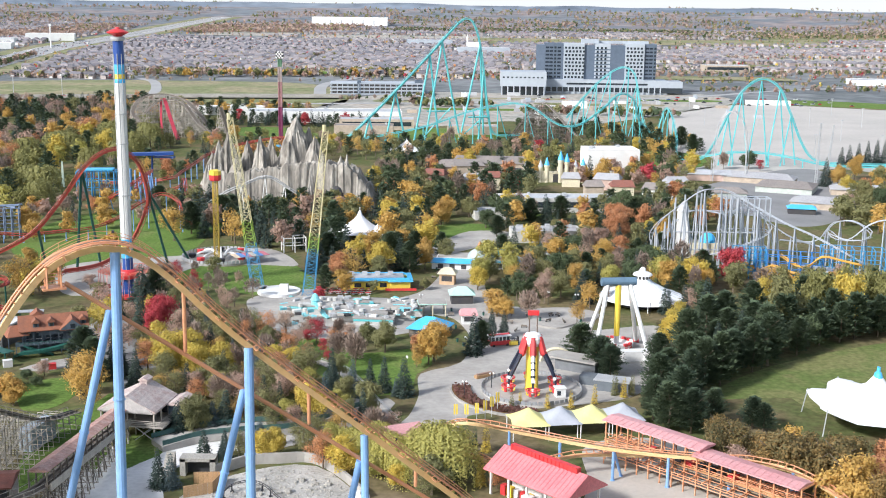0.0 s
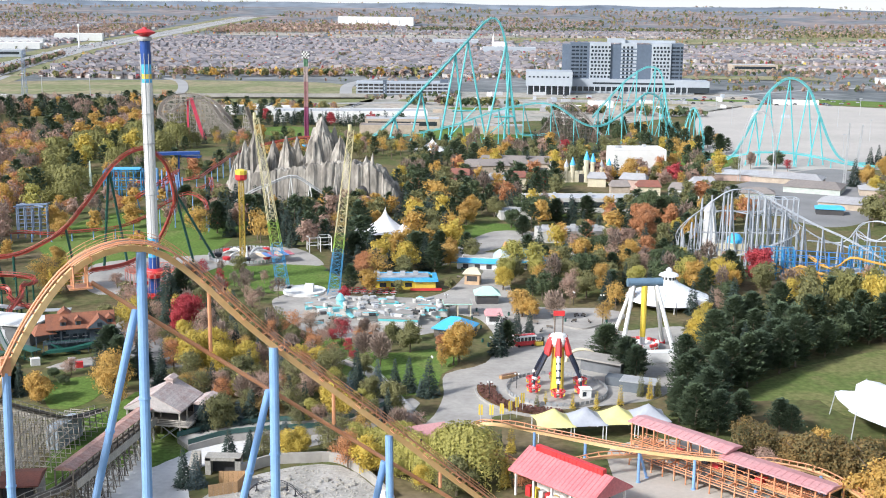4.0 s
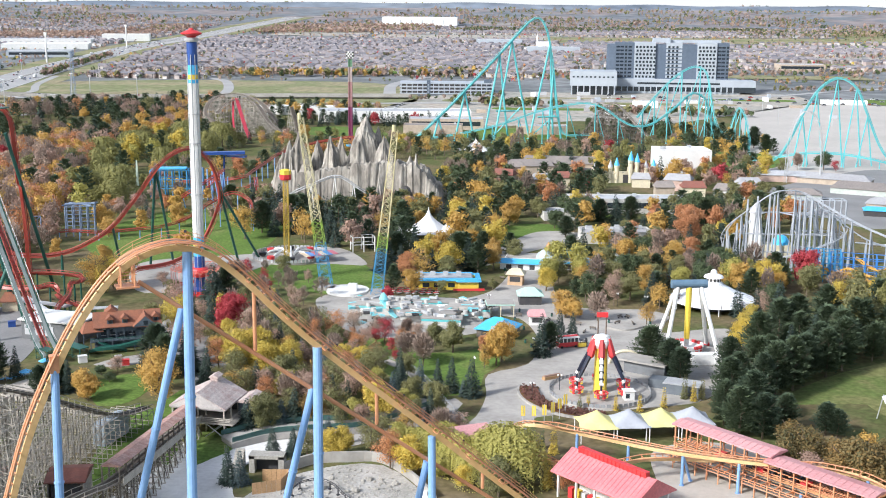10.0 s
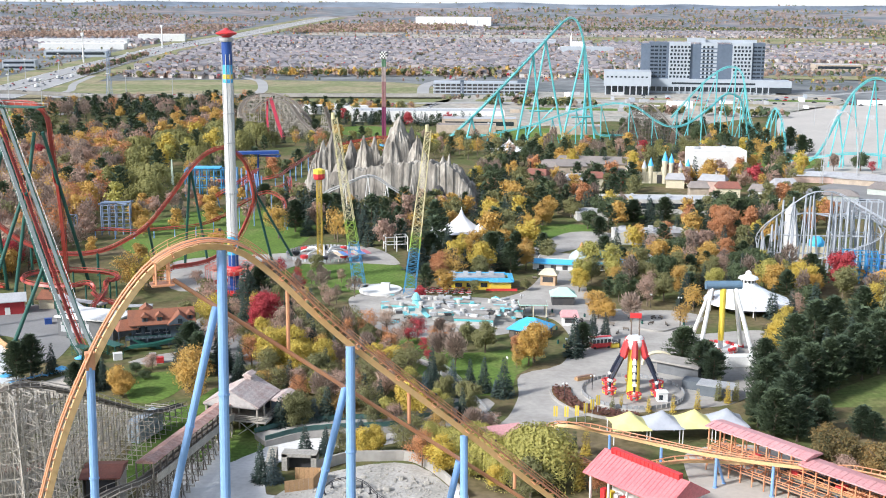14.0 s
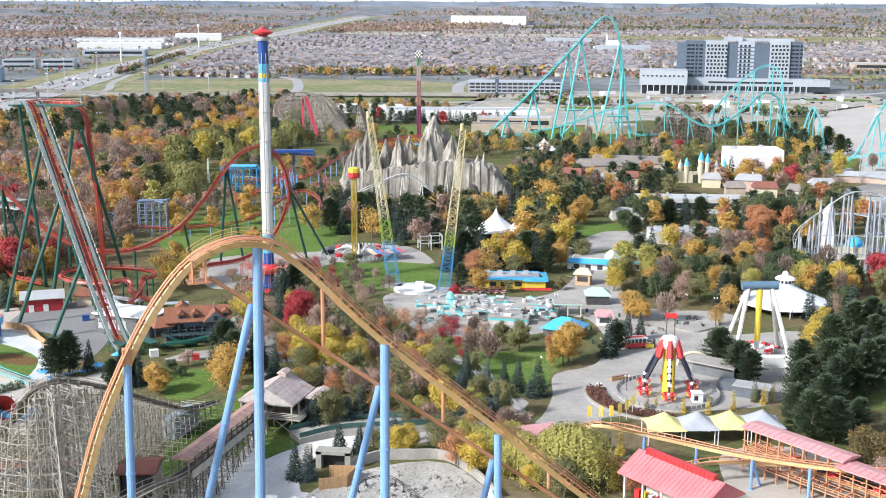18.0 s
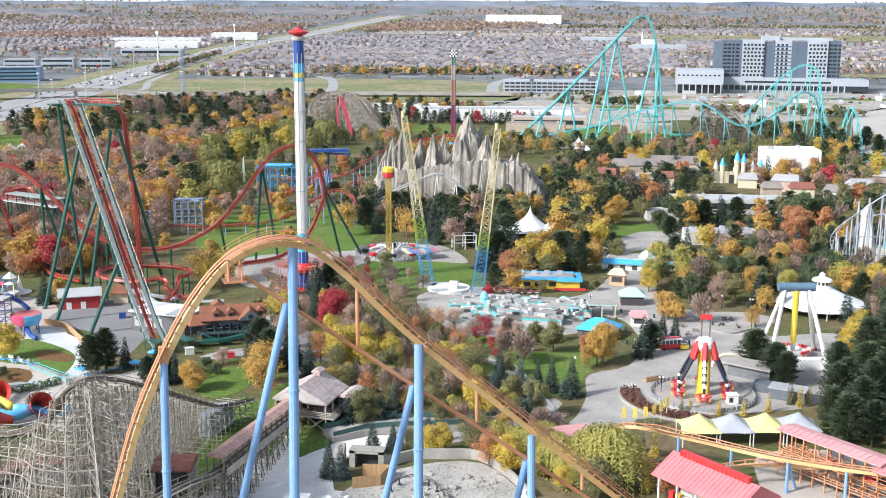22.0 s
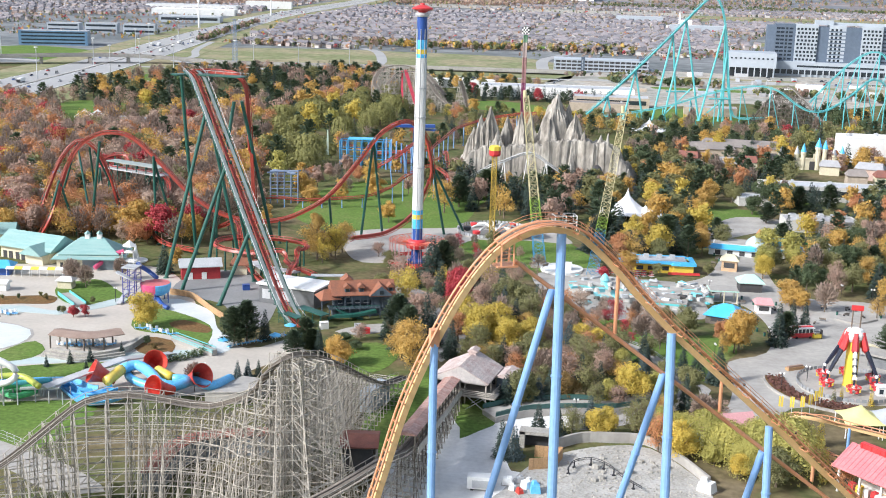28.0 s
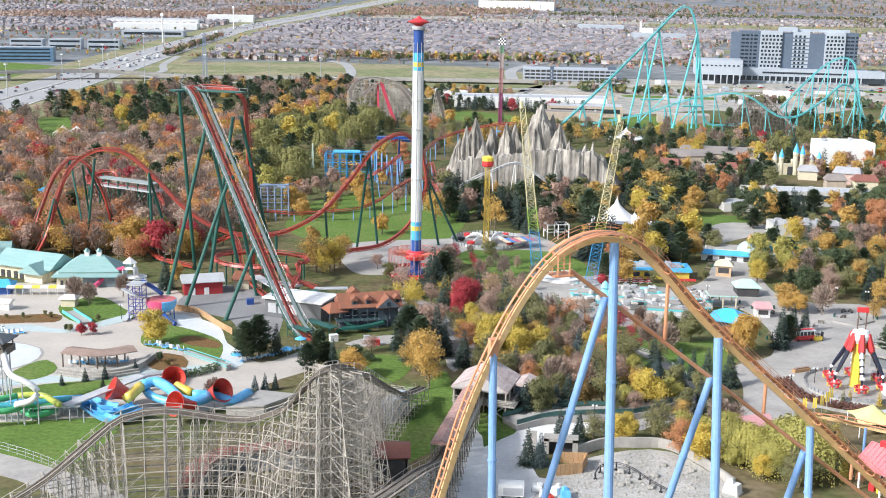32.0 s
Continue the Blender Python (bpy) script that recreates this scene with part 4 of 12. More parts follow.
# flat return run over the station
RETURN = [(-6, 255, 3), (-2, 251.5, 6.5), (2, 249, 9.0), (6, 248.4, 9.2), (11, 248, 8.4), (19, 245, 8), (31, 239, 8), (43, 235, 8), (55, 232.5, 8), (63, 231, 8), (70, 226.5, 7.8), (75, 217, 7.5), (77, 205, 7.2)]
pts, fr = lay_track(behemoth, RETURN, ORANGE, SPINE, 1.5, 0.13, (0.62, 0.75), 0.9, 1.4, ties=True)
LOWER = [(-8, 252, 4), (0, 243.5, 5.5), (5, 238.5, 5.5), (14, 233, 5.5), (28, 231, 5.5), (40, 232.5, 5.2), (47, 231, 5.0), (56, 222, 5), (66, 211, 5)]
lay_track(behemoth, [(x, y + 8.5 if x > 20 else y, z) for x, y, z in LOWER], ORANGE, SPINE, 1.5, 0.13, (0.6, 0.7), 0.8, 1.5)
for i in range(14, len(pts) - 3, 8):
    p = pts[i]
    column(behemoth, p - Vector((0, 0, 1.0)), (p.x, p.y, 0), 0.34, BLUE, flange=False)
    if i % 3 == 0:
        column(behemoth, p - Vector((0, 0, 1.0)), (p.x + 2.2, p.y + 2.6, 0), 0.3, BLUE, "brace_column", flange=False)

# turquoise giga coaster
leviathan = thing("roller_coaster", "giant turquoise steel coaster with a very steep drop", "roller coaster")


def lev(ctrl, name="", **k):
    return lay_track(leviathan, ctrl, TEAL, TEAL, 1.4, 0.15, (0.62, 0.85), 0.9, 3.0, 2.5, **k)


LEV_LIFT = [(-88, 865, 1.5), (-79, 867, 2), (-60, 872, 19.5), (-43, 876, 36.9), (-18, 883, 63.7), (-2, 887, 81.5), (4, 889, 87.6), (8.5, 890, 90.0), (13.5, 891, 87.6), (18, 892, 77), (22, 893, 56), (25, 894, 28.1), (29, 895, 8), (36, 897, 3), (60, 903, 4)]
pts, fr = lev(LEV_LIFT, bank=0)
low = [p for p in pts if p.x < 3]
for sgn in (-1, 1):
    part("handrail", Geo().sweep([p + s * sgn * 1.9 + Vector((0, 0, 1.1)) for p, (s, u) in zip(pts, fr) if p.x < 3], 0.12, 4), TEAL, leviathan)
part("walkway", Geo().sweep([p + s * 1.4 for p, (s, u) in zip(pts, fr) if p.x < 3], 0, shape=box_shape(1.0, 0.3), frames=[k for p, k in zip(pts, fr) if p.x < 3]), TEAL, leviathan)


def a_frame(x, y, z, spread, lean=0.0, r=0.75):
    for sgn in (-1, 1):
        column(leviathan, (x, y, z), (x + lean + spread * sgn, y + spread * sgn * 0.55, 0), r, TEAL, flange=False, n=8)


for x, y, z, sp, ln in ((-43, 876, 35.5, 7, 0), (-62, 871, 16, 4, 0), (-18, 883, 62, 9, -2), (-9, 885, 72, 13, 1), (19, 892, 70, 9, -5), (22, 893, 50, 5, 2)):
    a_frame(x, y, z, sp, ln)
for z, x0, x1 in ((21, -20, -3), (17, 11, 26)):
    part("cross_beam", Geo().rod((x0, 884, z), (x1, 889, z), 0.6, n=8), TEAL, leviathan)
column(leviathan, (-2, 886, 24), (-24, 882, 0), 0.5, TEAL, "brace_column", 8, False)
column(leviathan, (24, 892, 18), (4, 889, 0), 0.5, TEAL, "brace_column", 8, False)
CAMEL = [(-92, 862, 2), (-63, 860, 4.0), (-22, 860, 12.5), (11, 860, 24.0), (32, 860, 28.9), (46, 860, 30.3), (58, 861, 27.2), (71, 863, 18.3), (81, 865, 13.9), (93, 868, 15), (109, 872, 26), (119, 876, 35.0), (126, 880, 36.8), (134, 884, 32), (139, 890, 18), (150, 900, 6)]
pts, fr = lev(CAMEL)
for i in range(6, len(pts) - 2, 7):
    p = pts[i]
    if p.z > 6:
        column(leviathan, p - Vector((0, 0, 1.2)), (p.x, p.y, 0), 0.38, TEAL, flange=False, n=8)
        column(leviathan, p - Vector((0, 0, 1.2)), (p.x + p.z * 0.28, p.y + p.z * 0.2, 0), 0.32, TEAL, "brace_column", 8, False)
HILL = [(88, 930, 13.7), (100, 930, 28.4), (113, 930, 42.6), (124, 930, 51.0), (133, 930, 53.7), (141, 930, 48.6), (145, 929, 31), (148, 925, 14), (152, 916, 4.5), (155, 900, 9), (156, 885, 22), (157, 872, 27), (159, 858, 20), (160, 845, 6), (156, 825, 3), (152, 800, 2.5), (150, 766, 3)]
pts, fr = lev(HILL, bank=2)
for i in range(3, len(pts) - 12, 5):
    p = pts[i]
    column(leviathan, p - Vector((0, 0, 1.2)), (p.x, p.y + 1, 0), 0.5, TEAL, flange=False, n=8)
    if p.z > 20:
        column(leviathan, p - Vector((0, 0, 1.2)), (p.x - p.z * 0.3, p.y - 4, 0), 0.32, TEAL, "brace_column", 8, False)
EAST = [(150, 766, 3), (160, 760, 4.4), (167, 760, 13.5), (175, 760, 31.7), (184, 760, 48.0), (196, 760, 56.0), (208, 760, 50.1), (216, 760, 34.1), (225, 760, 14.2), (234, 760, 4.4), (251, 758, 2.5), (285, 750, 3)]
pts, fr = lev(EAST, bank=0)
for x, z in ((176, 32), (184, 47), (196, 55), (208, 49), (216, 33)):
    a_frame(x, 760, z - 1, 3 + z * 0.08, 0, 0.45)
FLAT = [(142, 768, 1.5), (150, 764, 2.5), (168, 757, 7.6), (182, 755, 9.5), (199, 753, 9.3), (217, 750, 6.9), (234, 748, 3.4), (256, 740, 3), (275, 742, 4), (300, 744, 8)]
pts, fr = lev(FLAT, bank=2)
for i in range(6, len(pts) - 2, 8):
    p = pts[i]
    column(leviathan, p - Vector((0, 0, 1.2)), (p.x, p.y, 0), 0.32, TEAL, flange=False, n=8)

# red dive coaster on dark green columns
MESH_G = paint("grey_green_mesh", (0.23, 0.265, 0.255), 0.6)
STONE_R = paint("weathered_turret_stone", (0.30, 0.275, 0.24), 0.95, second=(0.20, 0.185, 0.16), scale=0.6, fine=2.5, vary=0.25, bump=0.8)
yukon = thing("roller_coaster", "red steel dive coaster on dark green columns", "roller coaster")
LIFT_Y = [(-126, 306, 1.2), (-131.5, 312, 2.5), (-137, 318.5, 7.2), (-150, 333, 24.0), (-166, 351.5, 45.0), (-178, 365.0, 61.0), (-182, 370, 65.0), (-186, 374.5, 66.5)]
pts, fr = lay_track(yukon, LIFT_Y, RED, RED, 1.5, 0.13, (0.8, 0.9), 0.9, 1.5, bank=0)
for sgn in (-1, 1):
    part("walkway", Geo().sweep([p + s * sgn * 2.0 + u * 0.1 for p, (s, u) in zip(pts, fr)][3:], 0, shape=box_shape(1.0, 0.08), frames=fr[3:]), MESH_G, yukon)
    part("side_beam", Geo().sweep([p + s * sgn * 2.75 - u * 0.1 for p, (s, u) in zip(pts, fr)][3:], 0, shape=box_shape(0.2, 0.45), frames=fr[3:]), GREEN_ST, yukon)
    part("handrail", Geo().sweep([p + s * sgn * 3.0 + Vector((0, 0, 1.3)) for p, (s, u) in zip(pts, fr)][3:], 0.06, 4), GALV, yukon)
    g = Geo()
    for p, (s, u) in list(zip(pts, fr))[3::2]:
        g.rod(p + s * sgn * 3.0, p + s * sgn * 3.0 + Vector((0, 0, 1.3)), 0.05, n=4)
    part("handrail_posting", g, GALV, yukon, kind="stuff")
g = Geo()
for p, (s, u) in list(zip(pts, fr))[4::3]:
    g.rod(p + s * 3.0 - u * 1.2, p - s * 3.0 - u * 1.2, 0.12, n=4).rod(p + s * 3 - u * 0.2, p + s * 3 - u * 1.2, 0.1, n=4).rod(p - s * 3 - u * 0.2, p - s * 3 - u * 1.2, 0.1, n=4)
part("lift_cross_frames", g, GREEN_ST, yukon, kind="stuff")
for x, y, z, fx, fy in ((-190, 376, 64.5, -190, 386.7), (-176, 363, 56, -187, 352), (-176, 363, 56, -168, 372), (-164, 349, 41, -176, 338), (-163, 348, 41, -158, 356), (-151, 334, 24, -159, 326), (-150, 333, 23, -146, 339), (-170, 372, 57, -178, 366), (-168, 374, 57, -162, 392)):
    column(yukon, (x, y, z), (fx, fy, 0), 0.62, GREEN_ST, flange=False)
part("top_platform", Geo().box((-186, 374.5, 65.2), (12, 4.5, 0.5), 0.8).box((-174, 372, 65.4), (16, 5, 0.4), -0.15), GREEN_ST, yukon)
g = Geo()
for k in range(9):
    g.rod((-190 + k * 3.2, 378 - k * 0.9, 65.4), (-190 + k * 3.2, 378 - k * 0.9, 66.6), 0.05, n=4)
g.rod((-190, 378, 66.6), (-164.4, 370.8, 66.6), 0.06, n=4)
part("platform_railing", g, GALV, yukon, kind="stuff")
DROP = [(-186, 374.5, 66.5), (-182, 378, 66.8), (-176, 378, 66.8), (-170, 376, 66.0), (-167, 377, 62), (-166.4, 378, 54), (-166.5, 380, 40), (-167, 383, 26), (-168, 386, 10), (-169, 390, -2)]
lay_track(yukon, DROP, RED, RED, 1.5, 0.15, (0.9, 1.1), 0.9, 1.6, bank=0)
WEST = [(-250, 383, 1.5), (-248.5, 392, 10), (-245, 396, 25.0), (-240, 397, 34.5), (-234, 398, 39.3), (-227, 399, 41.1), (-219, 401, 39.0), (-209, 403, 29.7), (-200, 405, 19.7), (-190, 407, 12.5), (-179, 409, 9.2), (-167, 412, 9.6), (-157, 414, 13.8), (-149, 416, 19.5), (-140, 418, 30.7), (-132, 419, 41.5), (-126, 421, 46.3), (-121, 424, 47.4), (-118, 428, 45), (-115, 432, 40), (-113.5, 434, 32.5), (-113.5, 435, 24.5), (-116, 434, 17.3), (-120, 430, 9.5), (-128, 422, 4), (-140, 412, 3)]
pts, fr = lay_track(yukon, WEST, RED, RED, 1.5, 0.14, (0.8, 1.0), 0.9, 1.6, bank=3)
for top, foot in (((-231, 398, 37), (-238, 402, 0)), ((-246, 395, 22), (-243, 402, 0)), ((-246, 395, 22), (-252, 392, 0)), ((-212, 402, 32), (-212, 403, 0)), ((-212, 402, 31), (-207, 410, 0)), ((-133, 419, 40), (-140, 430, 0)), ((-133, 419, 40), (-133, 437, 0)), ((-149, 416, 19), (-152, 432, 0)), ((-113.5, 434, 30), (-110, 446, 0)), ((-114, 434, 31), (-103, 452, 0)), ((-190, 407, 11), (-190, 407, 0)), ((-167, 412, 8.6), (-167, 412, 0))):
    column(yukon, top, foot, 0.5, GREEN_ST, flange=False)
HELIX = [(-140, 340, 2.5), (-145, 352, 4.5), (-146, 364, 6.5)] + [(-162 + 15.7 * math.cos(a), 375.5 + 11.2 * math.sin(a), 8.2) for a in np.linspace(-0.4, 5.4, 12)] + [(-148, 363, 5.5), (-138, 360, 3.0)]
pts, fr = lay_track(yukon, HELIX, RED, RED, 1.5, 0.14, (0.8, 0.9), 0.9, 1.6, bank=8)
for p in pts[5:-3:6]:
    column(yukon, p - Vector((0, 0, 1)), (p.x, p.y, 0), 0.3, GREEN_ST, flange=False)
BRAKE = [(-262, 470, 2), (-258, 480, 9), (-264, 490, 17), (-274, 488, 15.5), (-269, 476, 14.5), (-262, 463, 16.8), (-245, 455.3, 17.2), (-229, 448.5, 17.0), (-221, 437, 12), (-220, 416, 6), (-214, 404, 3), (-204, 392, 2.5), (-190, 384, 2.5)]
pts, fr = lay_track(yukon, BRAKE, RED, RED, 1.5, 0.14, (0.7, 0.8), 0.9, 1.6)
part("brake_run_roof", Geo().box((-242, 454, 19.6), (31, 5.5, 0.4), -0.40), paint("grey_green_deck", (0.30, 0.34, 0.32), 0.7), yukon)
part("brake_run_deck", Geo().box((-242, 454, 16.6), (33, 6.5, 0.5), -0.40), GALV, yukon)
for k in range(6):
    f = -14 + k * 5.6
    for w in (-3.0, 3.0):
        q = Vector((-242 + f * math.cos(-0.40) - w * math.sin(-0.40), 454 + f * math.sin(-0.40) + w * math.cos(-0.40), 0))
        part("deck_column", Geo().rod(q, q + Vector((0, 0, 19.4)), 0.28, n=6).rod(q + Vector((0, 0, 9)), q + Vector((2.6, -1.1, 16)), 0.16, n=4), GREEN_ST, yukon)
part("ring_walkway", Geo().sweep([Vector((-251 + 13 * math.cos(a / 5), 466 + 13 * math.sin(a / 5), 6)) for a in range(30)], 0, shape=box_shape(1.8, 0.4)), GALV, yukon)
for k in range(10):
    a = k * 0.628
    part("walkway_post", Geo().rod((-251 + 13 * math.cos(a), 466 + 13 * math.sin(a), 0), (-251 + 13 * math.cos(a), 466 + 13 * math.sin(a), 7.2), 0.2, n=5), GALV, yukon)
for p in pts[8:-8:7]:
    column(yukon, p - Vector((0, 0, 1)), (p.x + 2, p.y - 2, 0), 0.3, GREEN_ST, flange=False)
    column(yukon, p - Vector((0, 0, 1)), (p.x - 3, p.y + 3, 0), 0.3, GREEN_ST, flange=False)
LOW_RED = [(-196, 416, 3), (-188, 412, 6.5), (-182, 404, 9.8), (-178, 396, 11), (-174, 388, 9), (-170, 378, 5.5), (-164, 366, 3.4), (-155, 352, 2.5), (-148, 342, 2.2)]
lay_track(yukon, LOW_RED, RED, RED, 1.5, 0.14, (0.7, 0.8), 0.9, 1.6)

# tall inner loop behind the western arch, and the round stone turret below it
INNER = [(-262, 404, 2), (-260, 410, 14), (-256, 415, 27), (-250, 418, 34), (-244, 420, 32), (-240, 424, 22), (-239, 428, 10), (-240, 432, 2)]
pts, fr = lay_track(yukon, INNER, RED, RED, 1.5, 0.15, (0.7, 0.8), 0.9, 1.4, bank=0, ties=True)
for top, foot in (((-250, 418, 33), (-264, 424, 0)), ((-250, 418, 33), (-240, 408, 0)), ((-256, 415, 25), (-268, 412, 0)), ((-244, 420, 30), (-236, 432, 0)), ((-246, 420, 31), (-247, 428, 0))):
    column(yukon, top, foot, 0.42, GREEN_ST, flange=False, n=8)
turret = thing("stone_turret", "round grey stone turret ring on timber posts", "ride structure", (-235.5, 419.4, 0))
ring_line = [Vector((9.3 * math.cos(a), 9.3 * math.sin(a), 6.8)) for a in np.linspace(0, 2 * math.pi, 33)[:-1]]
part("ring", Geo().sweep(ring_line, 0, shape=box_shape(1.6, 1.0), closed=True), STONE_R, turret)
part("parapet", Geo().sweep([p * 1.07 + Vector((0, 0, 0.6)) for p in ring_line], 0, shape=box_shape(0.3, 1.2), closed=True), STONE_R, turret)
for k in range(14):
    a = k * math.pi / 7
    part("post", Geo().rod((9.3 * math.cos(a), 9.3 * math.sin(a), 0), (9.3 * math.cos(a), 9.3 * math.sin(a), 6.3), 0.28, n=6), TIMBER_D, turret)
part("inner_drum", Geo().lathe([(5.0, 0), (5.0, 5.2), (4.4, 5.6), (0.2, 5.8)], n=20), STONE_R, turret)

# ---- tower rides ----
swing_tower = thing("swing_tower", "tall white and blue tower with lowered red swings", "swing ride", (-111.2, 395, 0))


def band(z0, z1, r0, r1, m, name="tower_section"):
    part(name, Geo().lathe([(r0, z0), (r1, z1)], n=20), m, swing_tower, smooth=False)


RAD = lambda z: 1.92 - 0.0022 * z
for z0, z1, m in ((0, 13, DEEP_BLUE), (13, 16.4, SKY_BLUE), (16.4, 18.0, YELLOW), (18.0, 19.6, SKY_BLUE), (19.6, 72.4, WHITE), (72.4, 73.7, SKY_BLUE), (73.7, 75.3, YELLOW), (75.3, 78.5, SKY_BLUE), (78.5, 86.4, DEEP_BLUE)):
    band(z0, z1, RAD(z0), RAD(z1), m)
for k in range(8):
    a = k * math.pi / 4
    part("guide_rail", Geo().box((math.cos(a) * 1.86, math.sin(a) * 1.86, 45), (0.18, 0.18, 74), a), GALV, swing_tower)
for z in (34.5, 52, 62):
    band(z, z + 0.25, 2.1, 2.1, GALV, "joint_ring")
part("top_ring", Geo().lathe([(2.2, 86.2), (2.4, 86.8), (2.4, 87.3), (1.6, 87.6)], n=20), GALV, swing_tower)
part("cap", Geo().lathe([(1.2, 87.5), (1.8, 88.0), (3.5, 88.7), (3.55, 89.1), (1.6, 89.9), (0.9, 90.1), (0.8, 90.5), (0.4, 90.7)], n=28), SCARLET, swing_tower, "red saucer shaped cap", smooth=False)
part("mast", Geo().rod((0, 0, 90.6), (0, 0, 92.6), 0.06), GALV, swing_tower)
part("base_drum", Geo().lathe([(3.2, 0), (3.2, 1.4), (2.4, 2.0)], n=24), DEEP_BLUE, swing_tower)
part("carriage", Geo().lathe([(2.1, 5.6), (3.6, 6.0), (3.8, 7.2), (3.0, 8.6), (2.1, 9.0)], n=24), SCARLET, swing_tower)
ORANGE_R = paint("orange_red_steel", (0.62, 0.14, 0.08), 0.5)
arm, seat, hang = Geo(), Geo(), Geo()
arm.rod((2.6, 0, 8.0), (9.8, 0, 8.8), 0.09, n=5).rod((2.6, 0, 6.2), (7.6, 0, 8.4), 0.05, n=4).rod((9.8, -1.0, 8.8), (9.8, 1.0, 8.8), 0.09, n=5)
hang.rod((9.8, -0.8, 8.8), (9.8, -0.6, 1.6), 0.085, n=4).rod((9.8, 0.8, 8.8), (9.8, 0.6, 1.6), 0.085, n=4)
seat.box((9.8, 0, 1.2), (0.7, 1.6, 0.25)).box((9.45, 0, 1.75), (0.18, 1.6, 1.0)).box((10.15, 0, 0.9), (0.1, 1.4, 0.5))
arm_m, hang_m, seat_m = arm.mesh("swing_arm", ORANGE_R), hang.mesh("chain", paint("pale_pink_steel", (0.62, 0.36, 0.34), 0.5)), seat.mesh("double_seat", SCARLET)
for k in range(32):
    m = Matrix.Rotation(2 * math.pi * k / 32, 4, "Z")
    a = part("swing_arm", arm_m, None, swing_tower)
    a.matrix_basis = m
    part("chain", hang_m, None, a)
    part("double_seat", seat_m, None, a)

# slim drop tower far behind the mountain
drop = thing("drop_tower", "slim purple and white drop tower with chequered head", "drop ride", (-117.0, 800, 0))
PURPLE = paint("purple_paint", (0.26, 0.05, 0.13), 0.5)
SAGE = paint("sage_green_paint", (0.16, 0.33, 0.20), 0.5)
for z0, z1, m in ((0, 30, PURPLE), (30, 47, paint("dusty_pink_paint", (0.42, 0.22, 0.22), 0.5)), (47, 57, paint("pale_pink_paint", (0.52, 0.42, 0.40), 0.5)), (57, 62, SAGE)):
    g = Geo()
    for sx, sy in ((-1, -1), (1, -1), (1, 1), (-1, 1)):
        g.rod((sx * 1.1, sy * 1.1, z0), (sx * 1.1, sy * 1.1, z1), 0.28, n=6)
    for k in range(int((z1 - z0) / 2.2)):
        z = z0 + k * 2.2
        g.rod((-1.1, -1.1, z), (1.1, -1.1, z + 2.2), 0.12, n=4).rod((1.1, -1.1, z), (1.1, 1.1, z + 2.2), 0.12, n=4).rod((-1.1, 1.1, z), (-1.1, -1.1, z + 2.2), 0.12, n=4)
    g.box((0, 0, (z0 + z1) / 2), (1.2, 1.2, z1 - z0))
    part("tower_section", g, m, drop)
for i in range(4):
    for k in range(5):
        part("checker_panel", Geo().box((-1.9 + k * 0.95, -2.0, 63.2 + i * 1.1), (0.95, 0.2, 1.1)), BLACK if (i + k) % 2 else WHITE, drop)
        part("checker_panel", Geo().box((-1.9 + k * 0.95, 2.0, 63.2 + i * 1.1), (0.95, 0.2, 1.1)), BLACK if (i + k) % 2 else WHITE, drop)
part("head_frame", Geo().box((0, 0, 64.8), (4.0, 3.6, 4.4)), GALV, drop)
part("gondola_ring", Geo().lathe([(2.0, 3), (3.4, 3.2), (3.4, 4.4), (2.0, 4.8)], n=16), SKY_BLUE, drop)

# catapult: two leaning lattice towers, blue at the foot and yellow above
LATTICE_Y = paint("pale_yellow_lattice", (0.62, 0.55, 0.30), 0.5, second=(0.56, 0.52, 0.36))
LATTICE_G = paint("lime_green_lattice", (0.30, 0.46, 0.08), 0.5)
LATTICE_B = paint("cobalt_lattice", (0.05, 0.27, 0.50), 0.5)


def lattice(parent, p, q, w0, w1, stops, bay=2.0, r=0.13):
    """A four-legged lattice mast from p to q. stops: where each colour ends, and its material."""
    p, q = Vector(p), Vector(q)
    d = (q - p).normalized()
    s = d.cross(Vector((0, 1, 0))).normalized()
    u, n, t0 = s.cross(d), int((q - p).length / bay), 0.0
    for t1, m in stops:
        g = Geo()
        for k in range(int(t0 * n), int(t1 * n)):
            rings = []
            for f in (k / n, (k + 1) / n):
                c, w = p.lerp(q, f), (w0 + (w1 - w0) * f) / 2
                rings.append([c + s * (a * w) + u * (b * w) for a, b in ((-1, -1), (1, -1), (1, 1), (-1, 1))])
            for i in range(4):
                j = (i + 1) % 4
                g.rod(rings[0][i], rings[1][i], r, n=4, caps=False)
                g.rod(rings[0][i], rings[1][j] if k % 2 else rings[1][j], r * 0.6, n=4, caps=False)
                g.rod(rings[1][i], rings[1][j], r * 0.6, n=4, caps=False)
                g.rod(rings[0][j], rings[1][i], r * 0.6, n=4, caps=False)
        part("mast_section", g, m, parent)
        t0 = t1


slingshot = thing("catapult_ride", "two leaning lattice masts, blue below and pale yellow above", "catapult ride")
for foot, top in (((-68.0, 404, 0), (-75.0, 396, 61)), ((-49.2, 394.5, 0), (-41.6, 384, 58.6))):
    lattice(slingshot, foot, top, 4.0, 1.8, ((0.30, LATTICE_B), (0.42, LATTICE_G), (1.0, LATTICE_Y)), 2.8, 0.1)
    part("mast_base", Geo().box((foot[0], foot[1], 0.5), (6, 6, 1.0)), PAVE, slingshot)
    part("sheave_head", Geo().rod((top[0] - 0.4, top[1], top[2] - 0.5), (top[0] - 0.4, top[1], top[2] + 1.8), 0.6, n=8), LATTICE_Y, slingshot)
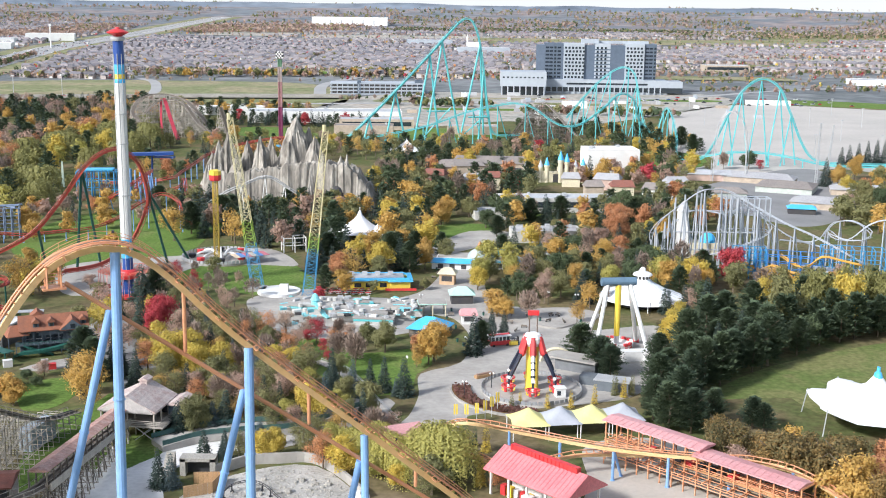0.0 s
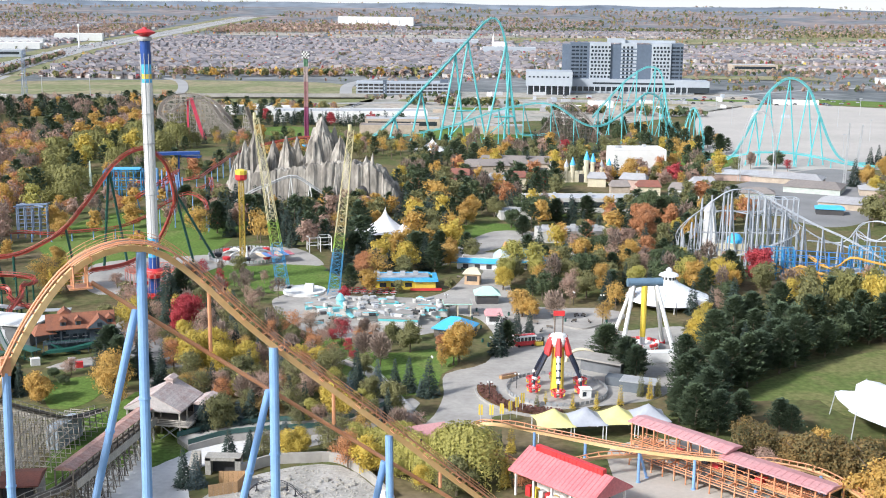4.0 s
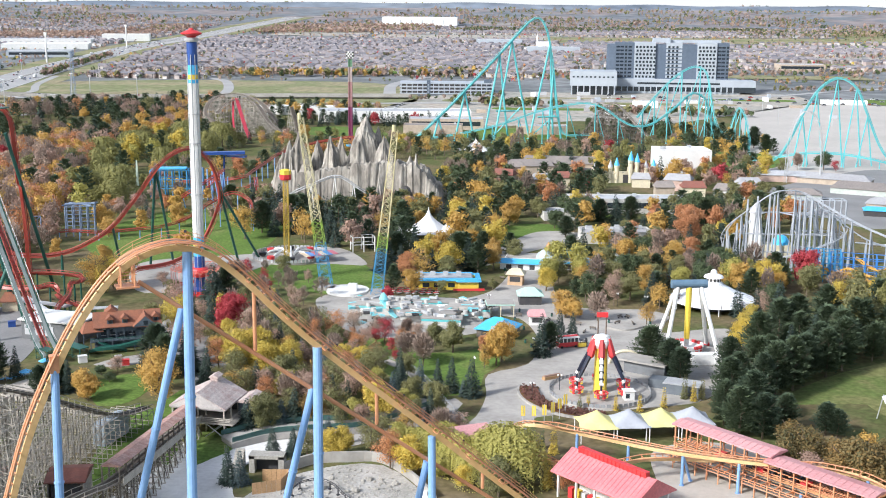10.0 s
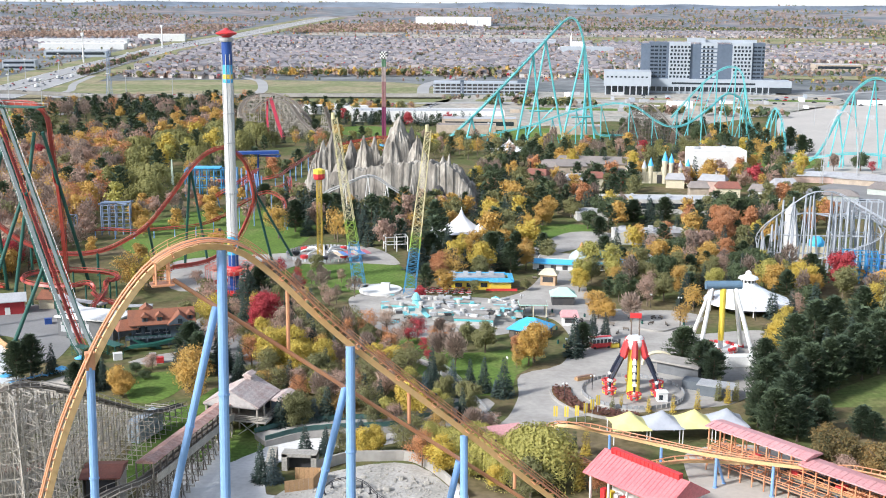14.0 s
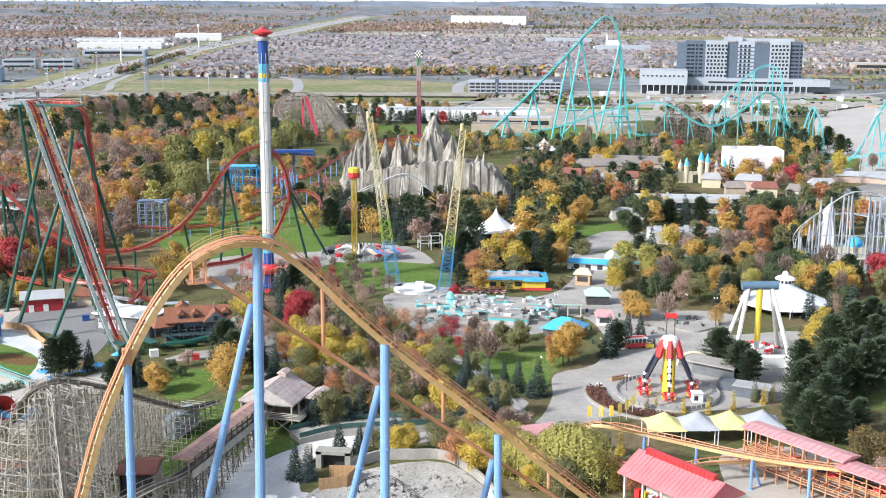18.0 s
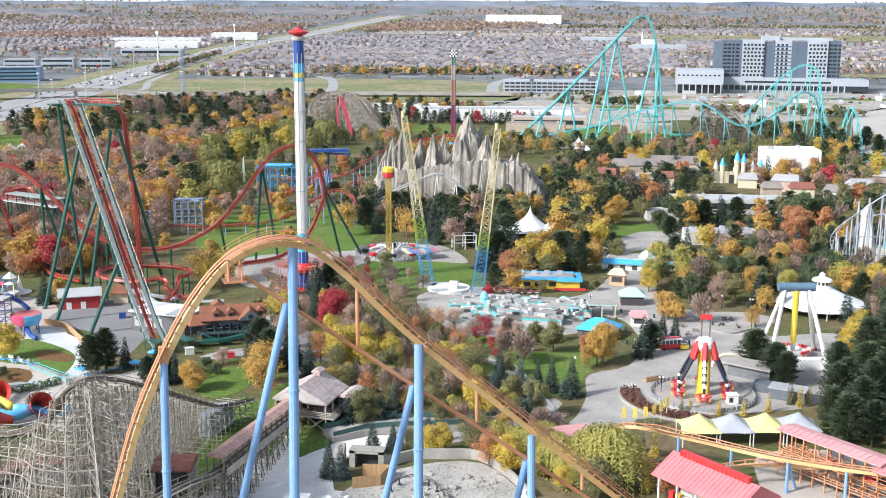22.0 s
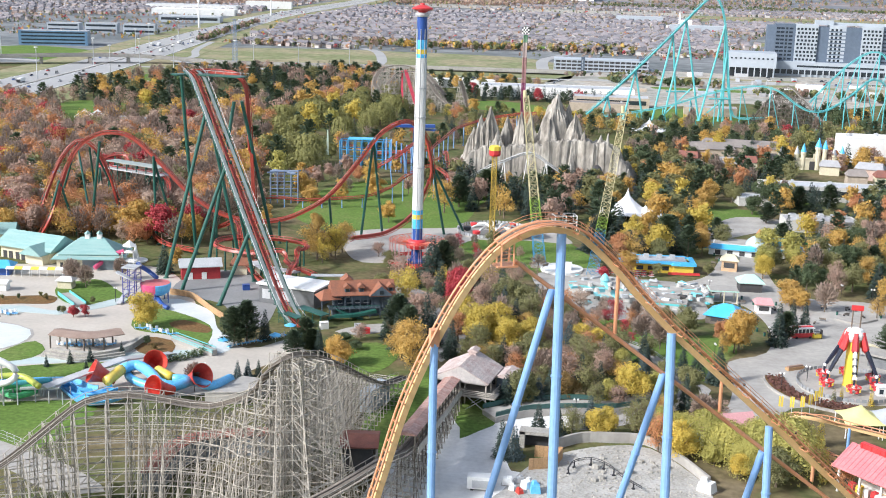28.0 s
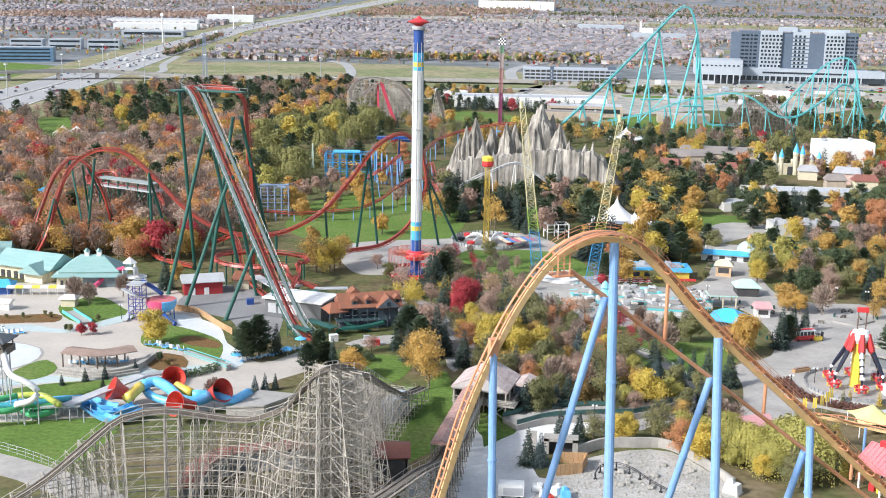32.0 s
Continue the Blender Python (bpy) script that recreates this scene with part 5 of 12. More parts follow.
part("launch_deck", Geo().lathe([(7.5, 0), (7.5, 1.0)], (-60, 400, 0), 24).box((-58, 398, 2.2), (3, 2.6, 2.6)), WHITE, slingshot)

# slim yellow tower with a red and yellow cabin in the middle of a flat ride
flyer = thing("observation_mast", "slim yellow lattice mast with a red and yellow cabin on top", "tower ride", (-91.5, 450, 0))
lattice(flyer, (0, 0, 0), (0, 0, 33), 1.9, 1.7, ((1.0, paint("golden_lattice", (0.52, 0.36, 0.06), 0.5)),), 1.9, 0.16)
part("cabin", Geo().lathe([(2.0, 31.8), (2.3, 32.4), (2.3, 34.0)], n=8), SCARLET, flyer)
part("cabin_top", Geo().lathe([(2.3, 34.0), (2.3, 35.6), (1.2, 36.0)], n=8), YELLOW, flyer)
for sx, sy in ((-2, -2), (2, -2), (2, 2), (-2, 2)):
    part("cable_post", Geo().rod((sx, sy, 35.6), (sx, sy, 38), 0.08, n=4), WHITE, flyer)
disc_ride = thing("round_ride_platform", "round fenced flat ride with white curved arms", "flat ride", (-91, 455, 0))
part("platform", Geo().lathe([(15, -0.2), (15, 0.7), (14.6, 0.7), (14.6, 0.5), (0.2, 0.5)], n=40), PAVE, disc_ride)
g = Geo()
for k in range(60):
    a = k * 2 * math.pi / 60
    g.box((15 * math.cos(a), 15 * math.sin(a), 1.3), (0.12, 1.1, 1.2), a)
part("mesh_fence", g, GALV, disc_ride, kind="stuff")
for k in range(8):
    a = k * math.pi / 4 + 0.2
    part("arm", Geo().sweep(spline([(2 * math.cos(a), 2 * math.sin(a), 1.2), (4.5 * math.cos(a), 4.5 * math.sin(a), 2.9), (8 * math.cos(a), 8 * math.sin(a), 2.6), (10 * math.cos(a), 10 * math.sin(a), 1.0)], 0.8), 0.45, 6), WHITE, disc_ride)
    part("gondola", Geo().lathe([(0.6, 0.6), (1.5, 1.2), (1.6, 2.2), (1.0, 2.4)], (11 * math.cos(a), 11 * math.sin(a), 0), 10), SCARLET if k % 2 else BLACK, disc_ride)
AWN = [paint("awning_%s" % n, c, 0.8) for n, c in (("cream", (0.62, 0.5, 0.36)), ("blue", (0.12, 0.24, 0.5)), ("rose", (0.5, 0.16, 0.2)))]
for k in range(6):
    part("awning_strip", Geo().box((7.5 + k * 2.0, -9.5 + 1.2 * k, 3.2), (2.0, 8, 0.15), 0.5), AWN[k % 3], disc_ride)

# ---- wooden coasters ----
TIMBER_M = paint("grey_brown_boards", (0.24, 0.21, 0.18), 0.9, second=(0.18, 0.16, 0.14), fine=3.0, vary=0.2)


def trestle(parent, ctrl, gap=2.7, level=2.6, width=3.2, batter=0.16, bed=True, timber=None, rows=(0.0,), every=1, post=0.13, bed_mat=None, red=None, beds=(0.0,), front=None):
    """Timber bents with posts, ledgers and braces under a track along the control points."""
    timber = timber or TIMBER
    pts = spline(ctrl, gap)
    fr = track_frames(pts, 0.8)
    last = None
    long = Geo()
    for i, (p, (s, u)) in enumerate(zip(pts, fr)):
        flat_s = Vector((s.x, s.y, 0)).normalized()
        g, top = Geo(), p.z - 0.4
        feet = []
        lean = batter if front is None else 0.07 + (front - 0.07) * max(0.0, -flat_s.y)
        lean = min(lean, 7.5 / max(1.0, top))
        for off in rows:
            for sgn in (-1, 1):
                t = Vector((p.x, p.y, top)) + flat_s * (off + sgn * width / 2)
                f = Vector((p.x, p.y, 0)) + flat_s * (off + sgn * (width / 2 + (batter if sgn < 0 else lean) * top * (1 if off == rows[0 if sgn < 0 else -1] else 0)))
                g.rod(f, t, post, n=4, caps=False)
                feet.append((f, t))
        if front and lean > 0.2:
            f, t = feet[-1]
            for q in (0.3, 0.55, 0.78):
                e = t.lerp(f, q)
                g.rod((e.x, e.y, 0), e, post * 0.9, n=4, caps=False)
                g.rod((e.x, e.y, 0), t.lerp(f, q - 0.25), post * 0.6, n=4, caps=False)
        z, k, prev = level, 0, None
        marks = []
        while z < top:
            at = [f.lerp(t, z / top) for f, t in feet]
            g.rod(at[0], at[-1], post * 0.75, n=4, caps=False)
            if prev:
                for a in range(0, len(at) - 1, 2):
                    g.rod(prev[a], at[a + 1], post * 0.65, n=4, caps=False) if (k + i) % 2 else g.rod(prev[a + 1], at[a], post * 0.65, n=4, caps=False)
            prev, k = at, k + 1
            marks.append(at)
            z += level
        g.rod(feet[0][1], feet[-1][1], post * 0.9, n=4, caps=False)
        g.rod(feet[0][0] + Vector((0, 0, 0.15)), feet[-1][0] + Vector((0, 0, 0.15)), post * 0.9, n=4, caps=False)
        part("bent", g, timber, parent)
        if last:
            for q, (a, b) in enumerate(zip(last, marks)):
                for m in range(len(a)):
                    long.rod(a[m], b[m], post * 0.8, n=4, caps=False)
                if q and q < len(marks):
                    m = (q + i) % len(a)
                    long.rod(last[q - 1][m], b[m], post * 0.65, n=4, caps=False)
        last = marks
    part("ledger_lattice", long, timber, parent, kind="stuff")
    for shift in beds if bed else ():
        m = bed_mat or TIMBER_D
        base, pts = pts, [p + s * shift for p, (s, u) in zip(pts, fr)]
        part("track_bed", Geo().sweep(pts, 0, shape=box_shape(width * 0.62, 0.35), frames=fr), m, parent)
        for sgn in (-1, 1):
            part("rail", Geo().sweep([p + s * sgn * 0.6 + u * 0.28 for p, (s, u) in zip(pts, fr)], 0, shape=box_shape(0.22, 0.25), frames=fr), red or TIMBER_D, parent)
            part("walk_board", Geo().sweep([p + s * sgn * width * 0.46 for p, (s, u) in zip(pts, fr)], 0, shape=box_shape(0.5, 0.12), frames=fr), TIMBER_M, parent)
            part("handrail", Geo().sweep([p + s * sgn * width * 0.52 + Vector((0, 0, 1.0)) for p, (s, u) in zip(pts, fr)], 0.07, 4), timber, parent)
        g = Geo()
        for p, (s, u) in zip(pts, fr):
            for sgn in (-1, 1):
                g.rod(p + s * sgn * width * 0.52 - u * 0.3, p + s * sgn * width * 0.52 + Vector((0, 0, 1.05)), 0.06, n=4, caps=False)
        part("handrail_posting", g, timber, parent, kind="stuff")
        pts = base
    return pts


minebuster = thing("wooden_coaster", "weathered grey wooden coaster with a dense timber lattice", "roller coaster")
trestle(minebuster, [(-160, 170, 3.5), (-153, 175.5, 7), (-145.7, 180.2, 11.5), (-140, 185, 16.5), (-134.3, 189, 20.9), (-127, 191.8, 21.9), (-119, 193.8, 20.7), (-111.4, 194.2, 20.3), (-103.5, 193.2, 23.6), (-99.7, 191.3, 28.6), (-96.8, 191, 31.6), (-94.6, 192.6, 32.2), (-93.2, 197, 31.0)], rows=(-3.4, 0.0, 3.4), post=0.098, beds=(0.0,), front=0.6)
trestle(minebuster, [(-93.2, 197, 31.0), (-92.9, 208, 26.3), (-93.3, 220, 21.2), (-92.5, 236, 13.5), (-91.3, 252, 6.5), (-89, 266, 3.5)], rows=(-6.4, -3.2, 0.0), post=0.098, batter=0.05, red=BLACK)
tunnel = spline([(-104, 221.5, 5.0), (-112, 219.7, 5.0), (-120.2, 216.2, 5.0), (-125, 211.5, 4.8), (-126, 205, 4.4), (-125.2, 197, 3.8)], 1.8)
part("tunnel_roof", Geo().sweep(tunnel, 0, shape=[(-2.3, -0.1), (2.3, -0.1), (2.3, 0.1), (0, 0.6), (-2.3, 0.1)]), RUSTROOF, minebuster, "rusty red roof over the curved track tunnel")
part("tunnel_wall", Geo().sweep([p - Vector((0, 0, p.z / 2 + 0.1)) for p in tunnel], 0, shape=box_shape(3.7, 4.4)), paint("grey_tunnel_boards", (0.22, 0.245, 0.27), 0.85, second=(0.16, 0.175, 0.19), fine=3.0), minebuster, "grey blue boarded tunnel wall")
trestle(minebuster, [(-75.4, 255, 4.6), (-76, 232, 7.2), (-76.5, 206, 10), (-79, 196, 11.5), (-85, 184, 10.5), (-93, 172, 9)], width=3.0, rows=(0.0,), post=0.12)
shed = thing("brake_shed", "timber brake shed with a rusty red metal roof", "shed", (-87.2, 212.5, 0), 10)
shed.scale = (0.85, 0.9, 0.95)
part("wall", Geo().box((-4, 0, 4.6), (0.3, 9, 9.2)).box((4, 0, 4.6), (0.3, 9, 9.2)).box((0, 4.4, 4.6), (8, 0.3, 9.2)), TIMBER, shed)
part("roof", Geo().gable((0, 0, 9.2), 8.4, 9.4, 1.2, 0, 0.4), RUSTROOF, shed)
# dark sheet painted as the shade inside the shed's open front
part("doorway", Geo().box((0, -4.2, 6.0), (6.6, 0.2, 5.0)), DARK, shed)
slab = thing("concrete_runout", "pale sloping concrete slide runout with low walls", "runout")
part("slab", Geo().add([(-133, 246, 0.1), (-124, 247, 0.1), (-119, 262, 0.1), (-130, 264, 0.1), (-133, 246, 2.2), (-124, 247, 2.8), (-119, 262, 1.2), (-130, 264, 0.9)], [(3, 2, 1, 0), (4, 5, 6, 7), (0, 1, 5, 4), (1, 2, 6, 5), (2, 3, 7, 6), (3, 0, 4, 7)]), PAVE, slab)
part("kerb", Geo().rod((-133, 246, 2.5), (-124, 247, 3.1), 0.25, n=4).rod((-124, 247, 3.1), (-119, 262, 1.5), 0.25, n=4), PAVE, slab)
blue_shed = thing("end_shed", "pale blue grey boarded shed under the track's end", "shed", (-92.6, 253.5, 0), -14)
part("wall", Geo().box((-1.0, 0, 2.6), (3.0, 10, 5.2)), paint("pale_blue_boards", (0.36, 0.42, 0.48), 0.8, fine=3.0), blue_shed)

# far timber coaster with a red lift, and the dark one behind the castle
RED2 = paint("crimson_steel", (0.42, 0.045, 0.07), 0.5)
far_wood = thing("wooden_coaster", "old grey wooden coaster with a red steel lift", "roller coaster")
trestle(far_wood, [(-222, 868, 6), (-240, 885, 16), (-238, 905, 27), (-222, 912, 29), (-205, 905, 25), (-192, 892, 16), (-180, 878, 6)], 4.2, 3.6, 4.0, 0.1, rows=(0.0, 5.0), post=0.22)
trestle(far_wood, [(-228, 872, 18), (-222, 880, 25), (-212, 884, 27.5), (-200, 880, 24), (-188, 868, 12), (-176, 856, 5)], 4.2, 3.6, 4.0, 0.1, rows=(0.0,), post=0.22)
trestle(far_wood, [(-170, 862, 24), (-166, 858, 14), (-162, 852, 4)], 3.6, 3.2, 3.6, 0.15, post=0.22)
part("red_lift", Geo().sweep([Vector((-216, 884, 28)), Vector((-210, 872, 18)), Vector((-203, 858, 7)), Vector((-198, 848, 1.5))], 0, shape=box_shape(2.4, 1.0)), RED2, far_wood, "bright red steel lift hill")
part("red_lift", Geo().sweep([Vector((-219, 886, 27)), Vector((-216, 872, 14)), Vector((-212, 858, 3))], 0, shape=box_shape(1.4, 0.8)), RED2, far_wood)
mighty = thing("wooden_coaster", "dark timber coaster hill with a pale sloping track", "roller coaster")
trestle(mighty, [(46, 905, 3), (56, 900, 18), (64, 896, 26), (70, 893, 26.5), (78, 888, 19), (88, 880, 8), (96, 874, 2)], 3.6, 3.0, 4.0, 0.1, rows=(0.0, 4.0), timber=TIMBER_D, post=0.2, bed_mat=TIMBER)

# red bobsled-like track in front of the mountain, on blue columns
snake = thing("roller_coaster", "low red tubular coaster on blue grey columns", "roller coaster")
SNAKE = [(-205, 640, 9), (-185, 628, 4), (-165, 620, 6), (-149, 616, 8), (-147, 640, 9), (-146, 668, 10), (-143, 690, 12), (-130, 712, 15), (-112, 720, 18), (-100, 722, 19)]
pts, fr = lay_track(snake, SNAKE, RED, RED, 1.5, 0.2, (0.5, 0.5), 0.9, 3.0, 2.5)
for p in pts[3:-3:5]:
    column(snake, p - Vector((0, 0, 1)), (p.x, p.y, 0), 0.3, BLUE, flange=False, n=6)
LOOPS = [(-168, 560, 3), (-160, 548, 9), (-150, 552, 16), (-146, 566, 19), (-152, 580, 14), (-160, 590, 6), (-150, 600, 4), (-138, 590, 8), (-132, 575, 14), (-128, 560, 10), (-124, 548, 3)]
pts, fr = lay_track(snake, LOOPS, RED, RED, 1.5, 0.2, (0.5, 0.5), 0.9, 3.0, 2.0)
for p in pts[2:-2:4]:
    column(snake, p - Vector((0, 0, 1)), (p.x + 1.5, p.y, 0), 0.3, BLUE, flange=False, n=6)
LOWS = [(-205, 470, 3), (-192, 478, 4.5), (-178, 480, 4.0), (-166, 484, 4.5), (-152, 490, 5.5), (-144, 500, 8), (-138, 512, 12), (-130, 520, 15), (-122, 518, 12), (-118, 508, 7), (-112, 505, 4)]
pts, fr = lay_track(snake, LOWS, RED, RED, 1.4, 0.16, (0.4, 0.4), 0.8, 2.4, 2.0)
for p in pts[2:-2:4]:
    column(snake, p - Vector((0, 0, 0.8)), (p.x, p.y, 0), 0.25, BLUE, flange=False, n=6)

# blue steel frames of the suspended and launch rides
STEEL_B = paint("blue_grey_steel", (0.20, 0.26, 0.36), 0.5)


def frame_box(parent, x, y, w, d, h, rz, m, r=0.28, bays=3, levels=2):
    c, s = math.cos(rz), math.sin(rz)
    at = lambda a, b, z: (x + c * a - s * b, y + s * a + c * b, z)
    for i in range(bays + 1):
        a = -w / 2 + w * i / bays
        for b in (-d / 2, d / 2):
            part("post", Geo().rod(at(a, b, 0), at(a, b, h), r, n=6), m, parent)
        for k in range(1, levels + 1):
            part("beam", Geo().rod(at(a, -d / 2, h * k / levels), at(a, d / 2, h * k / levels), r * 0.7, n=4), m, parent)
    for k in range(1, levels + 1):
        for b in (-d / 2, d / 2):
            part("beam", Geo().rod(at(-w / 2, b, h * k / levels), at(w / 2, b, h * k / levels), r * 0.7, n=4), m, parent)


station_b = thing("steel_ride", "blue grey steel ride frame between autumn trees", "ride structure")
frame_box(station_b, -190, 492, 12, 9, 13, 0.3, STEEL_B, 0.34, 4, 4)
part("roof_lattice", Geo().rod((-196, 487, 13.4), (-184, 497, 13.4), 0.4, n=4).rod((-184, 489, 13.4), (-196, 495, 13.4), 0.4, n=4).box((-190, 492, 13.6), (12.5, 3.0, 0.4), 0.3), STEEL_B, station_b)
frame_box(station_b, -212, 480, 16, 7, 9, 0.2, STEEL_B, 0.28, 4, 2)
blue_ride = thing("steel_ride", "bright blue ride structure with yellow coils", "ride structure")
frame_box(blue_ride, -178.5, 598, 26, 9, 14, 0.15, LATTICE_B, 0.4, 7, 3)
for k in range(7):
    part("launch_column", Geo().rod((-166 + k * 3.1, 592 - k * 2, 0), (-166 + k * 3.1, 592 - k * 2, 17 - 0.6 * k), 0.4, n=8), BLUE, blue_ride)
part("awning_roof", Geo().box((-180, 596, 15), (14, 7, 0.6), 0.15), SKY_BLUE, blue_ride)
for k in range(5):
    part("coil", Geo().sweep([Vector((-184 + k * 2.2 + 0.9 * math.cos(a * 0.5), 594, 9 + 0.9 * math.sin(a * 0.5))) for a in range(13)], 0.2, 5), YELLOW, blue_ride)
part("sign_mast", Geo().box((-197, 590, 13), (1.6, 1.0, 13), 0.2, 0.4), paint("mint_panel", (0.5, 0.6, 0.5), 0.5), blue_ride)
column(blue_ride, (-150, 585, 24), (-152, 590, 0), 0.5, DEEP_BLUE, flange=False)
part("turntable", Geo().box((-150, 582, 25), (22, 4, 1.4), 0.3).box((-144, 586, 23), (10, 3, 1.0), -0.2), DEEP_BLUE, blue_ride)

# ---- single trees that stand out ----
for x, y, form, tone, h in (
    (-20.8, 295.0, "spruce", "spruce", 9), (-17.1, 294.3, "spruce", "spruce", 10), (-11.8, 290.9, "spruce", "spruce", 11), (-14.0, 291.7, "spruce", "blue", 5), (6.7, 329.0, "spruce", "spruce", 13), (9.1, 332.6, "pine", "pine", 9), (12.5, 345.9, "spruce", "spruce", 10), (16.3, 347.3, "spruce", "spruce", 9),
    (37.7, 328.3, "spruce", "blue", 9.5), (41.5, 313.5, "spruce", "spruce", 10.5), (-89.0, 340.6, "round", "red", 9), (-70.4, 308.2, "round", "yellow", 13), (-61.0, 303.6, "round", "yellow", 10), (-77.7, 313.0, "round", "yellow", 11),
    (-4.6, 321.8, "round", "gold", 12), (-9.2, 327.1, "round", "orange", 7), (15.2, 375.5, "round", "gold", 9), (9.4, 408.0, "round", "yellow", 9), (68.2, 346.3, "round", "yellow", 9), (86.7, 414.3, "round", "yellow", 11), (106.5, 388.7, "round", "yellow", 10),
    (70.7, 500.2, "round", "orange", 16), (56.2, 479.0, "round", "rust", 10), (102.6, 425.9, "round", "red", 14), (-45.0, 391.8, "round", "red", 5), (-10.8, 498.2, "round", "gold", 12), (-10.1, 439.7, "round", "gold", 10), (-40.7, 417.2, "round", "orange", 11), (-2.7, 554.0, "round", "gold", 12), (8.0, 554.8, "round", "olive", 11),
    (-1.4, 236.0, "willow", "lime", 13), (-5.0, 241.0, "willow", "lime", 10), (-12.4, 240.0, "willow", "lime", 9), (-17.2, 243.7, "willow", "lime", 9.5), (-21.8, 246.5, "round", "lime", 8), (-8.2, 234.4, "willow", "lime", 8), (-15.5, 236.5, "round", "lime", 7), (-25.5, 250.5, "round", "lime", 7.5), (-11, 231, "round", "yellow", 6), (-19.8, 341.1, "thin", "olive", 7), (-26.6, 320.8, "bare", "bare", 6), (-42.2, 337.0, "thin", "red", 5), (-31.4, 337.5, "round", "orange", 4), (-27.3, 400.9, "round", "olive", 5),
    (6.7, 233.8, "column", "yellow", 8), (15.6, 283.4, "column", "olive", 4.5), (17.9, 286.0, "column", "yellow", 4), (24.6, 283.8, "column", "yellow", 4.5), (30.6, 284.0, "column", "yellow", 5), (36.9, 287.3, "column", "yellow", 5.5), (43.0, 294.3, "column", "olive", 7), (45.1, 292.6, "column", "yellow", 6), (47.5, 294.5, "column", "olive", 6),
    (8.4, 253.1, "column", "yellow", 7), (10.2, 232.4, "thin", "orange", 6), (5.9, 256.5, "column", "green", 5),
    (-170.7, 299.3, "round", "yellow", 11), (-108.7, 279.4, "round", "gold", 7.5), (-88.6, 275.0, "thin", "gold", 13), (-94.5, 288.2, "thin", "gold", 11), (-140.6, 394.1, "thin", "yellow", 12), (-143.5, 387.3, "thin", "yellow", 11), (-135.9, 461.4, "round", "gold", 10), (-176.4, 487.4, "round", "gold", 10), (-163.6, 544.7, "round", "gold", 10), (-170.5, 550.8, "round", "orange", 9),
    (-141.0, 288.3, "pine", "pine", 11), (-138.5, 291.9, "pine", "pine", 12), (-134.7, 296.4, "spruce", "spruce", 9), (-94.2, 347.1, "spruce", "spruce", 14), (-189.7, 357.2, "spruce", "spruce", 12), (-190.0, 367.4, "round", "gold", 7), (-60.3, 230.2, "spruce", "spruce", 9), (-57.6, 229.8, "spruce", "blue", 8), (-131.3, 264.1, "spruce", "blue", 5), (-129.2, 265.9, "spruce", "blue", 5), (-126.9, 267.3, "spruce", "spruce", 4.5),
    (-87.9, 344.0, "round", "red", 13), (-46.4, 246.0, "thin", "olive", 8), (-38.2, 247.7, "round", "yellow", 7), (-42.7, 252.6, "spruce", "blue", 8), (-31.1, 255.2, "thin", "olive", 9), (-25.8, 259.9, "thin", "gold", 7), (-138.1, 252.3, "bare", "bare", 7), (-211.8, 335.6, "bare", "bare", 8), (-206.1, 333.5, "bare", "bare", 7), (-200.0, 345.7, "bare", "bare", 7), (-176.3, 264.1, "spruce", "spruce", 4), (-180.9, 260.4, "spruce", "spruce", 3.5), (-172.1, 266.8, "spruce", "spruce", 4.5), (-122.2, 281.9, "pine", "pine", 8), (-118.3, 287.6, "pine", "pine", 7),
    (-101.8, 306.6, "spruce", "spruce", 12), (-97.7, 297.2, "spruce", "spruce", 11), (-53.9, 245.0, "spruce", "spruce", 8), (-142.2, 345.6, "round", "olive", 4), (62.5, 243.7, "round", "bronze", 12), (67.9, 236.1, "round", "bronze", 12), (77.3, 239.5, "round", "bronze", 12), (82.5, 236.7, "round", "bronze", 12), (86.9, 225.3, "round", "orange", 11), (61.3, 255.3, "round", "bronze", 10), (75.4, 245.8, "round", "gold", 10)):
    tree(x, y, form, tone, h, 1.0, single=True)
for x, y, form, tone, h in ((220.4, 672.2, "round", "gold", 14), (239.5, 700.7, "round", "gold", 15), (215.4, 640.9, "round", "yellow", 12), (206.8, 586.2, "round", "olive", 16), (195.4, 577.1, "round", "rust", 11), (209.7, 570.3, "round", "green", 15), (245.0, 674.3, "round", "gold", 13),
        (213.1, 671.5, "spruce", "spruce", 17), (247.5, 751.2, "spruce", "spruce", 14), (253.6, 754.5, "spruce", "spruce", 15), (260.5, 757.9, "spruce", "spruce", 16), (267.5, 761.3, "spruce", "spruce", 17), (274.5, 764.7, "spruce", "spruce", 18), (279.8, 765.2, "spruce", "spruce", 17),
        (186.1, 740.0, "round", "green", 13), (190.7, 730.2, "thin", "red", 8), (164.4, 851.5, "pine", "pine", 15), (164.8, 812.1, "pine", "pine", 14), (169.8, 738.4, "bare", "bare", 10), (154.3, 707.0, "thin", "olive", 12)):
    tree(x, y, form, tone, h, 1.0, single=True)
